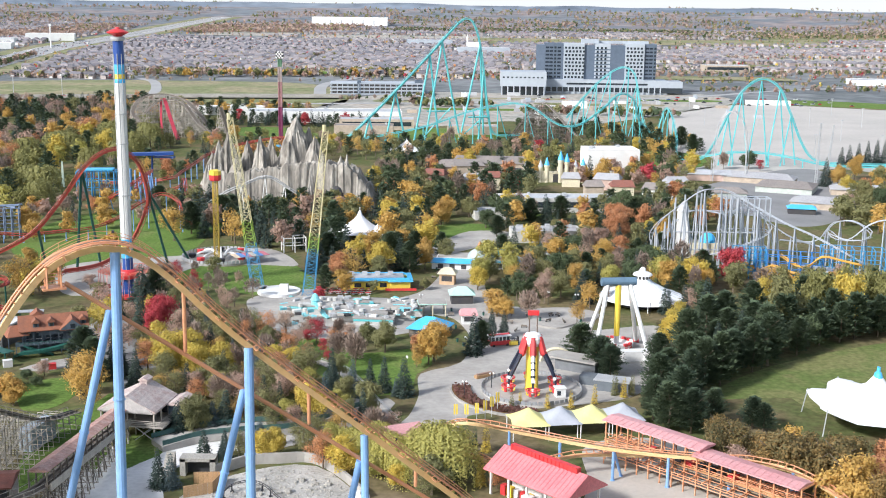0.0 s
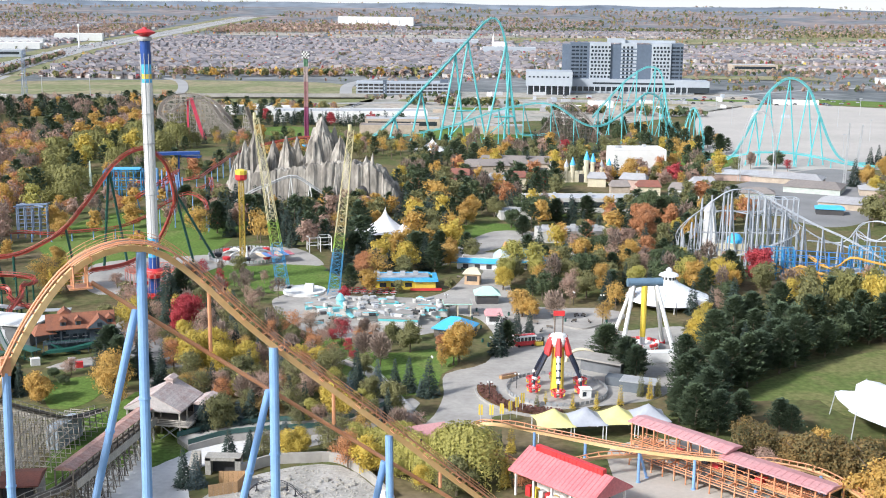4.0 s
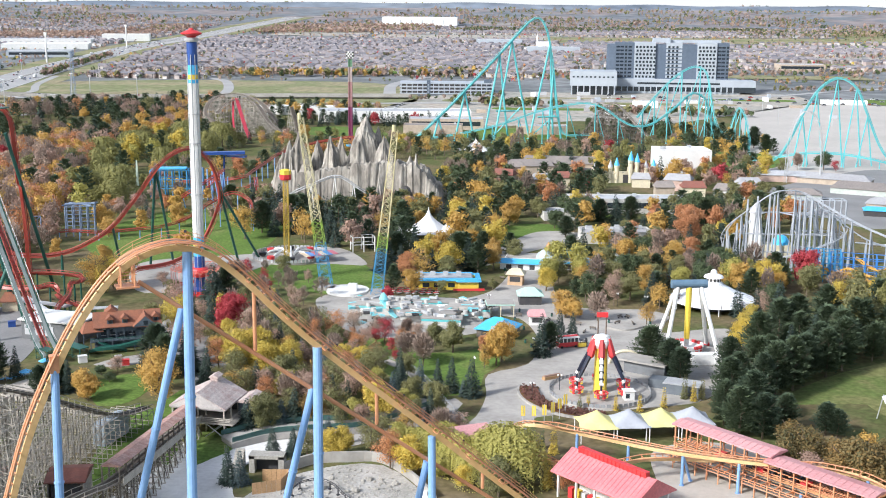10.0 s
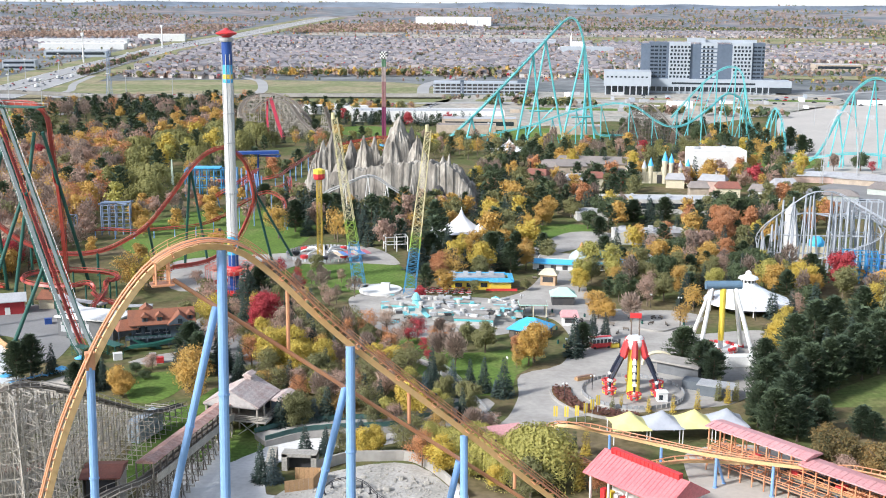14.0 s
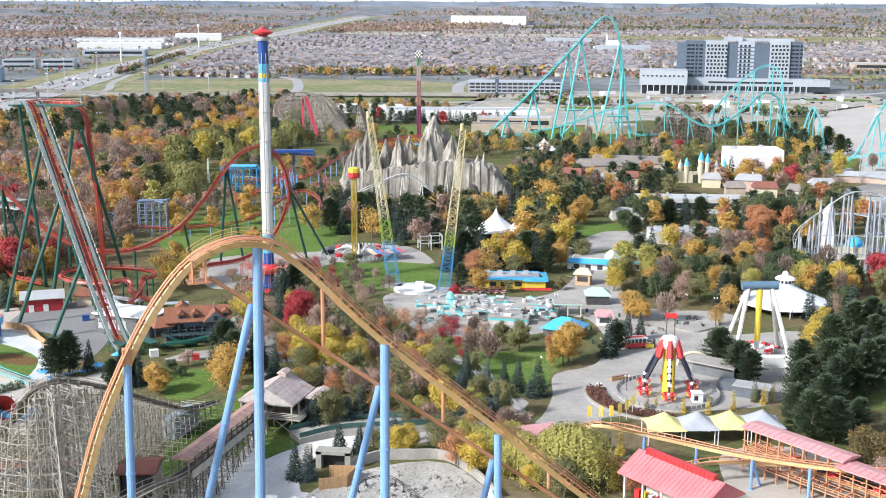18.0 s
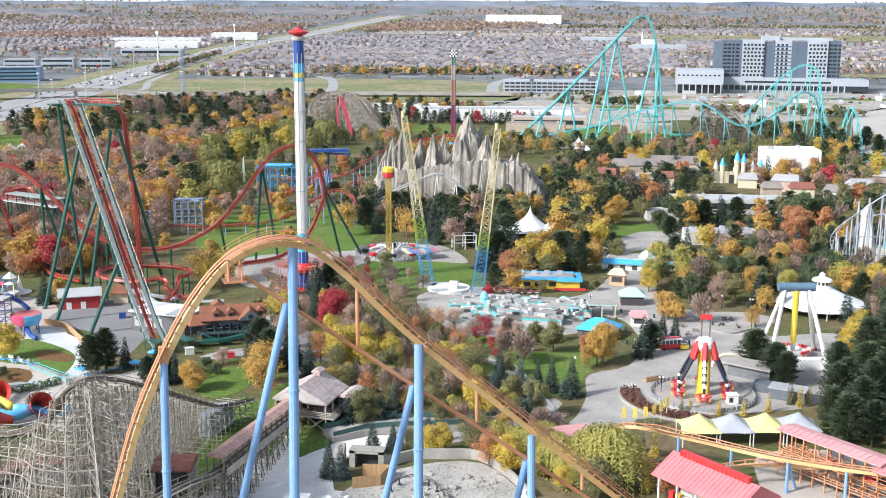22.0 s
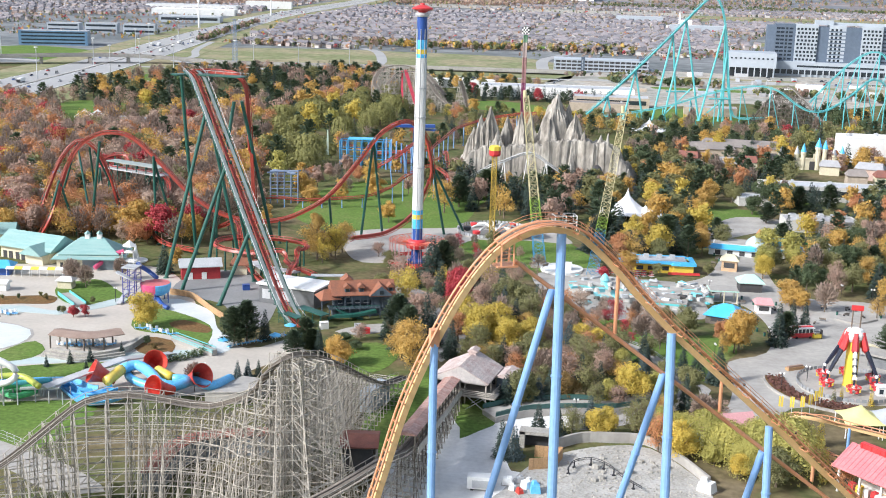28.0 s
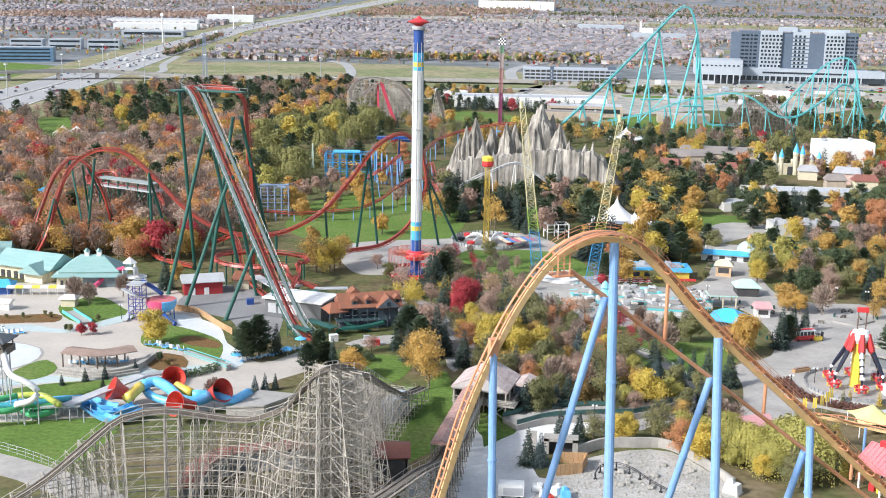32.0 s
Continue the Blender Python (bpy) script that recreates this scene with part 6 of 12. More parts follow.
for x, y, form, tone, h in ((-99.0, 305.8, "pine", "pine", 13), (-94.5, 299.2, "pine", "pine", 12), (-91.5, 309.7, "spruce", "spruce", 14), (-88.5, 303.3, "spruce", "spruce", 12), (-90.5, 282.9, "thin", "gold", 14), (-110.0, 280.8, "round", "gold", 9),
        (-75.8, 302.2, "round", "yellow", 12), (-67.7, 299.1, "round", "yellow", 11), (-72.7, 310.7, "thin", "yellow", 12), (-116.2, 285.6, "spruce", "spruce", 9), (-120.7, 288.0, "pine", "pine", 10), (-166.8, 274.1, "spruce", "spruce", 4), (-168.8, 257.9, "spruce", "spruce", 4), (-158.6, 260.2, "spruce", "spruce", 5),
        (-29.8, 305.3, "round", "olive", 7), (-24.6, 336.7, "round", "olive", 8), (-31.4, 320.5, "bare", "bare", 8)):
    tree(x, y, form, tone, h, 1.0, single=True)
for x, y, h in ((52.2, 268.0, 12), (57.4, 266.7, 11), (50.0, 275.8, 11), (57.3, 277.7, 13), (53.3, 288.0, 13), (64.1, 273.2, 9), (72.8, 270.4, 8), (75.1, 269.0, 7)):
    tree(x, y, "pine", "pine", h, 1.05, single=True)
for x, y, tone, h in ((58.6, 242.5, "bronze", 11), (62.5, 238.3, "rust", 8), (70.6, 232.7, "bronze", 14), (75.9, 230.5, "bronze", 13), (80.8, 229.6, "bronze", 14), (85.3, 223.9, "orange", 12)):
    tree(x, y, "round", tone, h, 1.1, single=True)
for x, y, form, tone, h in ((-63.0, 259.5, "spruce", "spruce", 9), (-58.5, 262.5, "round", "olive", 8), (-55.6, 263.0, "spruce", "blue", 8), (-52.8, 265.0, "spruce", "spruce", 10), (-49.6, 266.5, "round", "bronze", 9), (-60.1, 261.1, "round", "olive", 10), (-41.0, 246.0, "round", "yellow", 8), (-32.5, 249.5, "thin", "olive", 9), (-49.6, 246.7, "spruce", "spruce", 7),
        (37.1, 323.7, "pine", "pine", 11), (41.7, 314.3, "pine", "pine", 10), (43.8, 309.8, "pine", "pine", 9), (65.7, 338.0, "round", "yellow", 10), (63.4, 341.0, "thin", "olive", 8),
        (15.0, 371.7, "round", "gold", 10), (18.1, 368.1, "round", "gold", 7), (-6.1, 318.7, "round", "gold", 10), (-9.3, 316.0, "thin", "gold", 7), (10.0, 414.0, "round", "lime", 11), (40.5, 366.5, "thin", "gold", 8), (25.1, 369.3, "bare", "bare", 9), (38.0, 398.3, "round", "olive", 11), (56.0, 409.2, "round", "lime", 10), (64.5, 423.1, "spruce", "spruce", 10), (44.8, 391.8, "spruce", "spruce", 12), (31.8, 389.6, "thin", "rust", 10)):
    tree(x, y, form, tone, h, 1.3 if form in ("spruce", "pine") else 1.0, single=True)
for x, y, form, tone, h in ((-39.8, 338.1, "thin", "red", 8), (-44.1, 342.7, "thin", "pink", 6), (-50.2, 347.3, "thin", "pink", 8), (-34.6, 337.2, "thin", "orange", 6), (-45.2, 333.0, "thin", "rust", 6), (-36.6, 327.8, "thin", "red", 5), (-40.6, 323.1, "thin", "orange", 5),
        (-33.5, 343.3, "bare", "bare", 6), (-29.9, 341.0, "thin", "pink", 6), (-26.0, 338.8, "thin", "pink", 5), (-34.4, 319.1, "thin", "red", 4), (-45.8, 323.9, "thin", "orange", 7), (-18.9, 329.9, "round", "olive", 10), (-26.5, 316.3, "bare", "bare", 9), (-32.6, 330.3, "thin", "rust", 5), (-43.5, 352.2, "thin", "pink", 5),
        (-139.9, 556.2, "pine", "pine", 13), (-113.4, 504.0, "pine", "pine", 14), (-109.7, 523.1, "spruce", "spruce", 14), (-104.7, 529.2, "pine", "pine", 13), (-134.5, 579.6, "spruce", "spruce", 13), (-106.3, 496.9, "spruce", "spruce", 12), (-117.3, 488.6, "thin", "gold", 15), (-153.3, 514.2, "round", "gold", 12), (-184.4, 501.2, "round", "gold", 13), (-137.1, 562.8, "round", "gold", 11)):
    tree(x, y, form, tone, h, 1.15 if form in ("spruce", "pine", "thin") else 1.0, single=True)
for x, y, form, tone, h, wide in ((-146.5, 391, "thin", "gold", 15, 1.1), (-142.9, 397, "thin", "yellow", 13, 1.1), (-140.6, 404, "thin", "gold", 12, 1.0), (-157.3, 430, "round", "gold", 9, 1.0), (-102.9, 381, "spruce", "spruce", 14, 1.5), (-100.0, 386, "pine", "pine", 11, 1.1), (-119.6, 389, "round", "olive", 6, 1.2), (-126.2, 401, "thin", "rust", 6, 1.2), (-101.2, 408, "bare", "bare", 8, 1.2), (-89.8, 377, "thin", "olive", 8, 1.2), (-89.4, 352, "round", "gold", 9, 1.1), (-108.3, 294.4, "round", "green", 3, 1.6), (-112.6, 300, "round", "green", 3, 1.8), (-109, 303, "thin", "rust", 5, 1.4),
        (30.0, 544, "round", "green", 13, 1.2), (36.1, 538, "pine", "pine", 12, 1.2), (25.0, 551, "round", "green", 12, 1.1), (43.8, 539, "spruce", "spruce", 13, 1.3), (76.5, 536, "round", "green", 17, 1.1), (85.2, 544, "round", "green", 15, 1.1), (50.9, 547, "pine", "pine", 12, 1.2), (94.1, 560, "spruce", "spruce", 14, 1.4), (72.9, 509, "round", "orange", 16, 1.1), (59.1, 472.6, "round", "rust", 12, 1.0), (45.5, 512, "round", "olive", 8, 1.1), (40.1, 421.4, "round", "green", 12, 1.0), (45, 409, "round", "gold", 11, 0.9), (34.7, 416.4, "round", "olive", 10, 1.0), (19.7, 509, "pine", "pine", 9, 1.2), (15.3, 528, "round", "green", 9, 1.2), (70.1, 354.7, "round", "yellow", 11, 0.9), (104.5, 385.5, "thin", "yellow", 12, 1.0), (86.6, 414.2, "round", "yellow", 13, 1.1), (90.7, 410.6, "round", "gold", 9, 1.1),
        (-10.7, 453.4, "round", "gold", 11, 1.0), (-9.4, 406.8, "round", "olive", 5, 1.1), (-26.1, 421, "round", "olive", 9, 1.2), (-36.3, 419, "thin", "gold", 13, 1.2), (-47.4, 443.7, "pine", "pine", 13, 1.3), (-50.6, 433.4, "spruce", "spruce", 15, 1.5), (-23.6, 446.6, "pine", "pine", 13, 1.2), (-17.2, 480, "round", "olive", 13, 1.1), (-5.1, 532.6, "round", "gold", 13, 1.1)):
    tree(x, y, form, tone, h, wide, single=True)
for x, y, form, tone, h in ((-467, 850, "pine", "pine", 16), (-458, 858, "pine", "pine", 17), (-449, 866, "spruce", "spruce", 18), (-440, 864, "pine", "pine", 17), (-432, 858, "pine", "pine", 16), (-443, 846, "round", "gold", 13), (-424, 870, "round", "gold", 16), (-410, 868, "round", "yellow", 15), (-386, 797, "round", "yellow", 14), (-398, 815, "round", "gold", 13), (-383, 812, "pine", "pine", 19), (-374, 829, "pine", "pine", 20), (-366, 818, "pine", "pine", 19), (-372, 800, "spruce", "spruce", 18), (-360, 806, "pine", "pine", 18), (-466, 794, "pine", "pine", 15), (-354, 790, "pine", "pine", 17), (-405, 700, "thin", "red", 12)):
    tree(x, y, form, tone, h)
for x, y, form, tone, h in ((-194.7, 302.3, "round", "red", 4.2), (-191.6, 303.5, "round", "red", 4.0), (-199.3, 305.2, "round", "olive", 2.6), (-201.0, 305.9, "round", "green", 2.2), (-228, 313, "round", "green", 1.8), (-224, 314.5, "round", "olive", 1.6), (-219.5, 316, "round", "green", 1.9), (-214, 319.5, "round", "olive", 2.0), (-211, 317, "round", "bronze", 2.2), (-196.5, 318.5, "round", "olive", 2.0), (-163.5, 283, "round", "green", 3.2), (-160, 279.5, "round", "bronze", 2.4)):
    tree(x, y, form, tone, h)
SINGLES += PLANTED

# ---- woods, by stretch of the plan ----
wood(WOODS_NW, 5.6, [(3, "thin", "pink"), (4, "thin", "rust"), (7, "bare", "bare"), (4.5, "thin", "orange"), (2.2, "round", "rust"), (1.0, "round", "pink"), (1.0, "round", "orange"), (2.6, "thin", "gold"), (1.2, "round", "gold"), (0.4, "round", "red"), (1.6, "thin", "olive"), (1.0, "round", "olive"), (1.0, "pine", "pine")], (10, 16), [(-250, 396, 7), (-227, 399, 6), (-205, 404, 6), (-260, 462, 10), (-215, 404, 5), (-235.5, 419.4, 11)], 3, 840)
wood(AUTUMN_W, 4.6, [(4, "thin", "orange"), (4, "thin", "gold"), (1.5, "round", "orange"), (1.5, "thin", "pink"), (2, "round", "gold"), (1.5, "round", "olive"), (1.5, "bare", "bare"), (0.5, "thin", "red")], (8, 14), [(-250, 396, 4), (-227, 399, 4), (-205, 404, 4), (-235.5, 419.4, 10)], 31, 90)
wood(WILLOWS, 11, [(5, "willow", "willow"), (3.5, "round", "willow"), (2, "round", "lime"), (1.6, "round", "yellow"), (2.5, "pine", "pine")], (11, 18), (), 4, 56, (0.85, 1.1))
wood(WILDS_N, 11, [(6, "pine", "pine"), (5, "spruce", "spruce"), (2, "round", "gold"), (2, "thin", "rust"), (1, "round", "olive"), (2, "bare", "bare"), (1.2, "thin", "orange")], (12, 17), [(-370, 920, 55)], 5, 330)
wood([(-248, 560), (-300, 700), (-325, 800), (-285, 800), (-262, 690), (-232, 600), (-205, 500), (-220, 480)], 7.5, [(3, "thin", "orange"), (2.5, "thin", "rust"), (3, "bare", "bare"), (1.5, "round", "orange"), (1.5, "round", "gold"), (1.5, "pine", "pine"), (1, "round", "olive")], (10, 15), (), 41, 150)
wood(PINES_E, 6.4, [(9, "pine", "pine"), (0.5, "round", "olive"), (0.8, "spruce", "spruce"), (0.8, "round", "green")], (9, 15), (), 6, 80, (0.9, 1.2))
wood(POPLARS_E, 4.6, [(6, "round", "willow"), (2, "round", "yellow"), (1, "round", "olive")], (17, 20), (), 66, 34, (0.55, 0.7))
wood(TREES_SE, 5.8, [(6, "round", "bronze"), (1.0, "round", "gold"), (1.4, "round", "orange")], (11, 15), [(62, 232, 9), (70, 228, 8), (52, 240, 9), (70, 222, 9), (56, 262, 5)], 7, 42)
wood(TREES_MID, 6.5, [(5, "pine", "pine"), (4, "spruce", "spruce"), (2.5, "round", "gold"), (2, "round", "olive"), (1.5, "round", "yellow")], (9, 15), [(-35, 475, 13), (-28, 410, 15), (-49, 395, 6), (-22, 412, 14)], 8, 90)
wood(TREES_CENTRE, 8, [(5.5, "pine", "pine"), (6, "spruce", "spruce"), (3, "round", "olive"), (2, "round", "gold"), (1.4, "round", "yellow"), (1.6, "bare", "bare"), (1.0, "round", "orange"), (1.5, "round", "green")], (8, 14), [(60, 590, 24), (90, 605, 20), (40, 510, 18), (20, 690, 30), (30, 585, 14), (75, 590, 20)], 9, 190)
wood(TREES_EAST, 5.4, [(2.2, "bare", "bare"), (5, "spruce", "spruce"), (3, "round", "olive"), (3.5, "round", "green"), (2, "thin", "gold"), (0.9, "round", "gold"), (0.7, "round", "lime"), (1.5, "thin", "rust"), (2, "pine", "pine")], (7, 12), [(66, 396, 14), (48, 340, 14), (30, 460, 12)], 10, 85)
wood(TREES_BEH, 4.3, [(2.4, "bare", "bare"), (3, "thin", "rust"), (4, "thin", "olive"), (1.6, "round", "yellow"), (1.6, "round", "lime"), (2, "thin", "gold"), (2, "spruce", "blue"), (4, "spruce", "spruce"), (2, "round", "olive"), (0.8, "thin", "orange"), (0.4, "thin", "red")], (6, 11.5), [(-68, 268, 13), (-105, 312, 13), (-44.6, 151, 4), (-10, 250, 6), (-30, 220, 12), (-2, 243, 5), (5, 239, 5)], 11, 120)
wood(TREES_POND, 3.4, [(4, "bare", "bare"), (2, "thin", "red"), (3, "thin", "rust"), (1, "thin", "orange"), (1.2, "round", "olive")], (3.2, 5.8), (), 12, 46)
wood(TREES_LODGE, 6, [(3, "spruce", "spruce"), (2, "bare", "bare"), (2, "thin", "yellow"), (1.5, "thin", "rust"), (1, "round", "olive")], (7, 12), [(-115, 322, 19), (-111, 388, 22)], 13, 40)

# ---- west side: pavilion, lodge, stage, water park ----
SHINGLE = paint("worn_grey_brown_shingles", (0.48, 0.42, 0.395), 0.9, second=(0.36, 0.25, 0.225), scale=0.5, fine=2.5, vary=0.2)
CREAM = paint("pale_cream_boards", (0.62, 0.56, 0.40), 0.8, second=(0.55, 0.5, 0.38), fine=3.0)
TEALROOF = paint("pale_teal_metal_roof", (0.20, 0.35, 0.335), 0.65, second=(0.27, 0.40, 0.38), scale=0.15, fine=2.0, stretch=(1, 6, 1))
LODGEROOF = paint("orange_brown_shingles", (0.26, 0.10, 0.055), 0.85, second=(0.17, 0.075, 0.05), scale=0.4, fine=2.5, vary=0.15)
LODGEWALL = paint("blue_grey_log_walls", (0.085, 0.112, 0.138), 0.85, second=(0.06, 0.075, 0.09), scale=0.5, fine=3.0)
FENCE_W = paint("tan_fence_boards", (0.42, 0.26, 0.13), 0.85, second=(0.36, 0.22, 0.12), fine=4.0, vary=0.2)
STONE = paint("grey_stone_wall", (0.36, 0.34, 0.30), 0.95, second=(0.25, 0.24, 0.22), scale=0.6, fine=2.5, vary=0.25, bump=0.8)
ROUGE = paint("faded_pink_metal_roof", (0.56, 0.27, 0.275), 0.6, second=(0.58, 0.33, 0.33), scale=0.15, fine=2.0, stretch=(1, 1, 1))
REDROOF = paint("coral_red_metal_roof", (0.60, 0.165, 0.18), 0.55, second=(0.60, 0.22, 0.225), scale=0.2, fine=2.0)
GLASS = glass("dark_window_glass", (0.03, 0.04, 0.05))

PLANKS = paint("weathered_grey_planks", (0.46, 0.43, 0.41), 0.85, second=(0.36, 0.33, 0.32), scale=0.5, fine=3.0)
pav = thing("timber_pavilion", "raised timber station hall with worn shingle roof on braced posts", "pavilion", (-72.7, 262.4, 0), 81)
part("roof", Geo().gable((0, 0, 7.5), 12.6, 13.2, 3.5, 0, 0.4, 0.3), SHINGLE, pav)
for k in range(13):
    for sgn in (-1, 1):
        y0, y1 = sgn * (7.0 - k * 0.53), sgn * (7.0 - (k + 1) * 0.53)
        z0, z1 = 7.55 + k * 0.266, 7.55 + (k + 1) * 0.266
        part("shingle_course", Geo().add([(-6.75, y0, z0 + 0.07), (6.75, y0, z0 + 0.07), (6.75, y1, z1 + 0.02), (-6.75, y1, z1 + 0.02), (-6.75, y0, z0 - 0.02), (6.75, y0, z0 - 0.02)], [(0, 1, 2, 3) if sgn < 0 else (3, 2, 1, 0), (4, 5, 1, 0) if sgn < 0 else (0, 1, 5, 4)]), SHINGLE, pav)
part("gable_board", Geo().add([(-6.86, -6.7, 7.3), (-6.86, 6.7, 7.3), (-6.86, 0, 10.85), (-6.72, -6.7, 7.3), (-6.72, 6.7, 7.3), (-6.72, 0, 10.85)], [(2, 1, 0), (3, 4, 5), (1, 4, 3, 0), (2, 5, 4, 1), (0, 3, 5, 2)]), PLANKS, pav, "weathered grey boarded gable end")
part("eaves_beam", Geo().box((-6.4, 0, 7.2), (0.3, 13.4, 0.5)).box((0, -6.6, 7.2), (12.8, 0.3, 0.5)), PLANKS, pav)
part("cupola", Geo().box((4.4, 0, 11.2), (2.6, 1.8, 1.2)).gable((4.4, 0, 11.8), 2.8, 2.0, 0.6, 0, 0.2), SHINGLE, pav)
part("annex_roof", Geo().box((4.0, -9.0, 7.0), (7.0, 4.6, 0.3)).gable((4.0, -9.0, 7.15), 7.0, 4.6, 0.9, 0, 0.2), SHINGLE, pav)
part("annex_wall", Geo().box((4.0, -9.0, 5.2), (6.4, 4.0, 3.4)), LODGEWALL, pav)
part("deck", Geo().box((0, -1.0, 3.9), (13.4, 15.4, 0.4)), TIMBER, pav)
# inner walls coloured near-black for the shade under the roof
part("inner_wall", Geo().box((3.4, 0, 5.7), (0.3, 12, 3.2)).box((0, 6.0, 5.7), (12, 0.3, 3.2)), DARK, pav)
for x in (-6.2, -2.0, 2.2, 6.2):
    for y in (-6.4, 0, 6.4):
        part("post", Geo().box((x, y, 3.6), (0.32, 0.32, 7.2)), TIMBER, pav)
    part("brace", Geo().rod((x, -6.4, 0.4), (x, -1.6, 3.8), 0.12, n=4).rod((x, -1.6, 0.4), (x, -6.4, 3.8), 0.12, n=4), GALV, pav)
for z in (4.5, 4.9, 5.3):
    part("railing", Geo().rod((-6.7, -8.0, z), (-6.7, 6.6, z), 0.07, n=4).rod((-6.7, -8.0, z), (6.6, -8.0, z), 0.07, n=4), TIMBER, pav)
part("under_boarding", Geo().box((2.5, -1, 2.0), (0.3, 13, 3.8)), TIMBER_D, pav)
RAMP_R = paint("worn_red_brown_shingles", (0.33, 0.18, 0.15), 0.9, second=(0.42, 0.30, 0.26), scale=0.6, fine=2.2, vary=0.25)
ramp = thing("covered_ramp", "long covered lift ramp with a worn red brown shingle roof", "covered ramp")
r0, r1 = Vector((-75.5, 257, 7.6)), Vector((-76.3, 205.5, 13.4))
part("roof", Geo().sweep([r0, r1], 0, shape=[(-1.9, -0.15), (1.9, -0.15), (1.9, 0.05), (0, 0.6), (-1.9, 0.05)]), RAMP_R, ramp)
for k in range(15):
    c = r0.lerp(r1, k / 14)
    for sgn in (-1, 1):
        part("post", Geo().box((c.x + sgn * 1.7, c.y, c.z / 2), (0.26, 0.26, c.z)), TIMBER_D, ramp)
    part("brace", Geo().rod((c.x + 2.3, c.y, 0.5), (c.x + 2.3, c.y - 3.6, c.z - 2.5), 0.1, n=4).rod((c.x - 2.3, c.y, c.z * 0.5), (c.x + 2.3, c.y, c.z * 0.5), 0.1, n=4), TIMBER_D, ramp)
for k in range(52):
    a, b = r0.lerp(r1, k / 52), r0.lerp(r1, (k + 1) / 52)
    for sgn in (-1, 1):
        d = Vector((0, 0, 0.03 + 0.02 * (k % 3)))
        part("shingle_course", Geo().add([a + Vector((sgn * 2.0, 0, 0.02)) + d, b + Vector((sgn * 2.0, 0, 0.02)), b + Vector((0, 0, 0.62)), a + Vector((0, 0, 0.62)) + d, a + Vector((sgn * 2.0, 0, -0.06)), a + Vector((0, 0, 0.54))], [(0, 1, 2, 3) if sgn > 0 else (3, 2, 1, 0), (0, 3, 5, 4)]), RAMP_R, ramp)
part("side_board", Geo().sweep([r0 - Vector((-2.4, 0, 3.0)), r1 - Vector((-2.4, 0, 3.0))], 0, shape=box_shape(0.2, 1.6)), TIMBER, ramp)

lodge = thing("lodge_building", "log lodge with orange brown gabled roof and dormers", "building", (-115.6, 331, 0), 22)
lodge.scale = (0.76, 0.80, 0.92)
part("wall", Geo().box((0, 1.6, 3.6), (22, 7.4, 7.2)).box((6.5, -2.2, 3.6), (7, 6, 7.2)), LODGEWALL, lodge)
part("roof", Geo().gable((0, 0, 7.2), 24, 12.0, 3.7, 0, 0.7), LODGEROOF, lodge)
part("wing_roof", Geo().gable((6.5, -3.0, 7.2), 9.5, 8, 3.4, math.pi / 2, 0.7), LODGEROOF, lodge)
part("gable_face", Geo().add([(2.0, -8.62, 7.2), (11.0, -8.62, 7.2), (6.5, -8.62, 10.3), (2.0, -8.48, 7.2), (11.0, -8.48, 7.2), (6.5, -8.48, 10.3)], [(0, 1, 2), (5, 4, 3), (0, 3, 4, 1), (1, 4, 5, 2), (2, 5, 3, 0)]), LODGEWALL, lodge)
part("gable_window", Geo().box((6.5, -8.68, 8.3), (1.6, 0.1, 1.3)), GLASS, lodge)
part("porch_roof", Geo().gable((-13.8, -2.5, 6.0), 7, 8, 2.6, 0.2, 0.6, hip=2.5), LODGEROOF, lodge)
for x in (-16.5, -11.5):
    part("porch_pillar", Geo().box((x, -5.6, 3.0), (0.4, 0.4, 6.0)), LODGEWALL, lodge)
for k in range(8):
    x = -10.5 + k * 3.0
    part("roof_post", Geo().box((x, -6.0, 3.5), (0.3, 0.3, 7.0)), LODGEWALL, lodge)
    part("post_brace", Geo().rod((x, -6.0, 5.6), (x + 1.1, -6.0, 7.0), 0.1, n=4).rod((x, -6.0, 5.6), (x - 1.1, -6.0, 7.0), 0.1, n=4), LODGEWALL, lodge)
part("outside_stair", Geo().sweep([Vector((-11, -8.2, 3.2)), Vector((-6, -10.0, 1.2)), Vector((-1, -10.6, 0.2))], 0, shape=box_shape(2.0, 0.4)), GREEN_ST, lodge)
part("roof_tower", Geo().box((-5.5, 2.5, 8.6), (4.5, 4, 3.4)).gable((-5.5, 2.5, 10.3), 5, 4.5, 1.8, math.pi / 2, 0.4), LODGEROOF, lodge)
for x in (-6.5, -1.0, 10.6):
    d = part("dormer", Geo().box((x, -4.0, 8.6), (2.0, 2.6, 1.9)), LODGEWALL, lodge)
    part("dormer_roof", Geo().gable((x, -4.0, 9.55), 3.0, 2.2, 1.1, math.pi / 2, 0.35), LODGEROOF, d)
    part("dormer_window", Geo().box((x, -5.32, 8.7), (1.1, 0.1, 1.2)), GLASS, d)
for x in (-9, -5.5, -2, 1.5):
    w = part("window", Geo().box((x, -2.16, 4.6), (1.8, 0.1, 1.8)), GLASS, lodge)
    part("frame", Geo().box((x, -2.2, 5.6), (2.1, 0.14, 0.2)).box((x, -2.2, 3.6), (2.1, 0.14, 0.2)), WHITE, w)
part("balcony", Geo().box((-4, -5.4, 3.0), (20, 5.6, 0.3)), LODGEWALL, lodge)
part("lower_wall", Geo().box((-3.5, -4.6, 1.45), (18, 3.4, 2.8)), LODGEWALL, lodge)
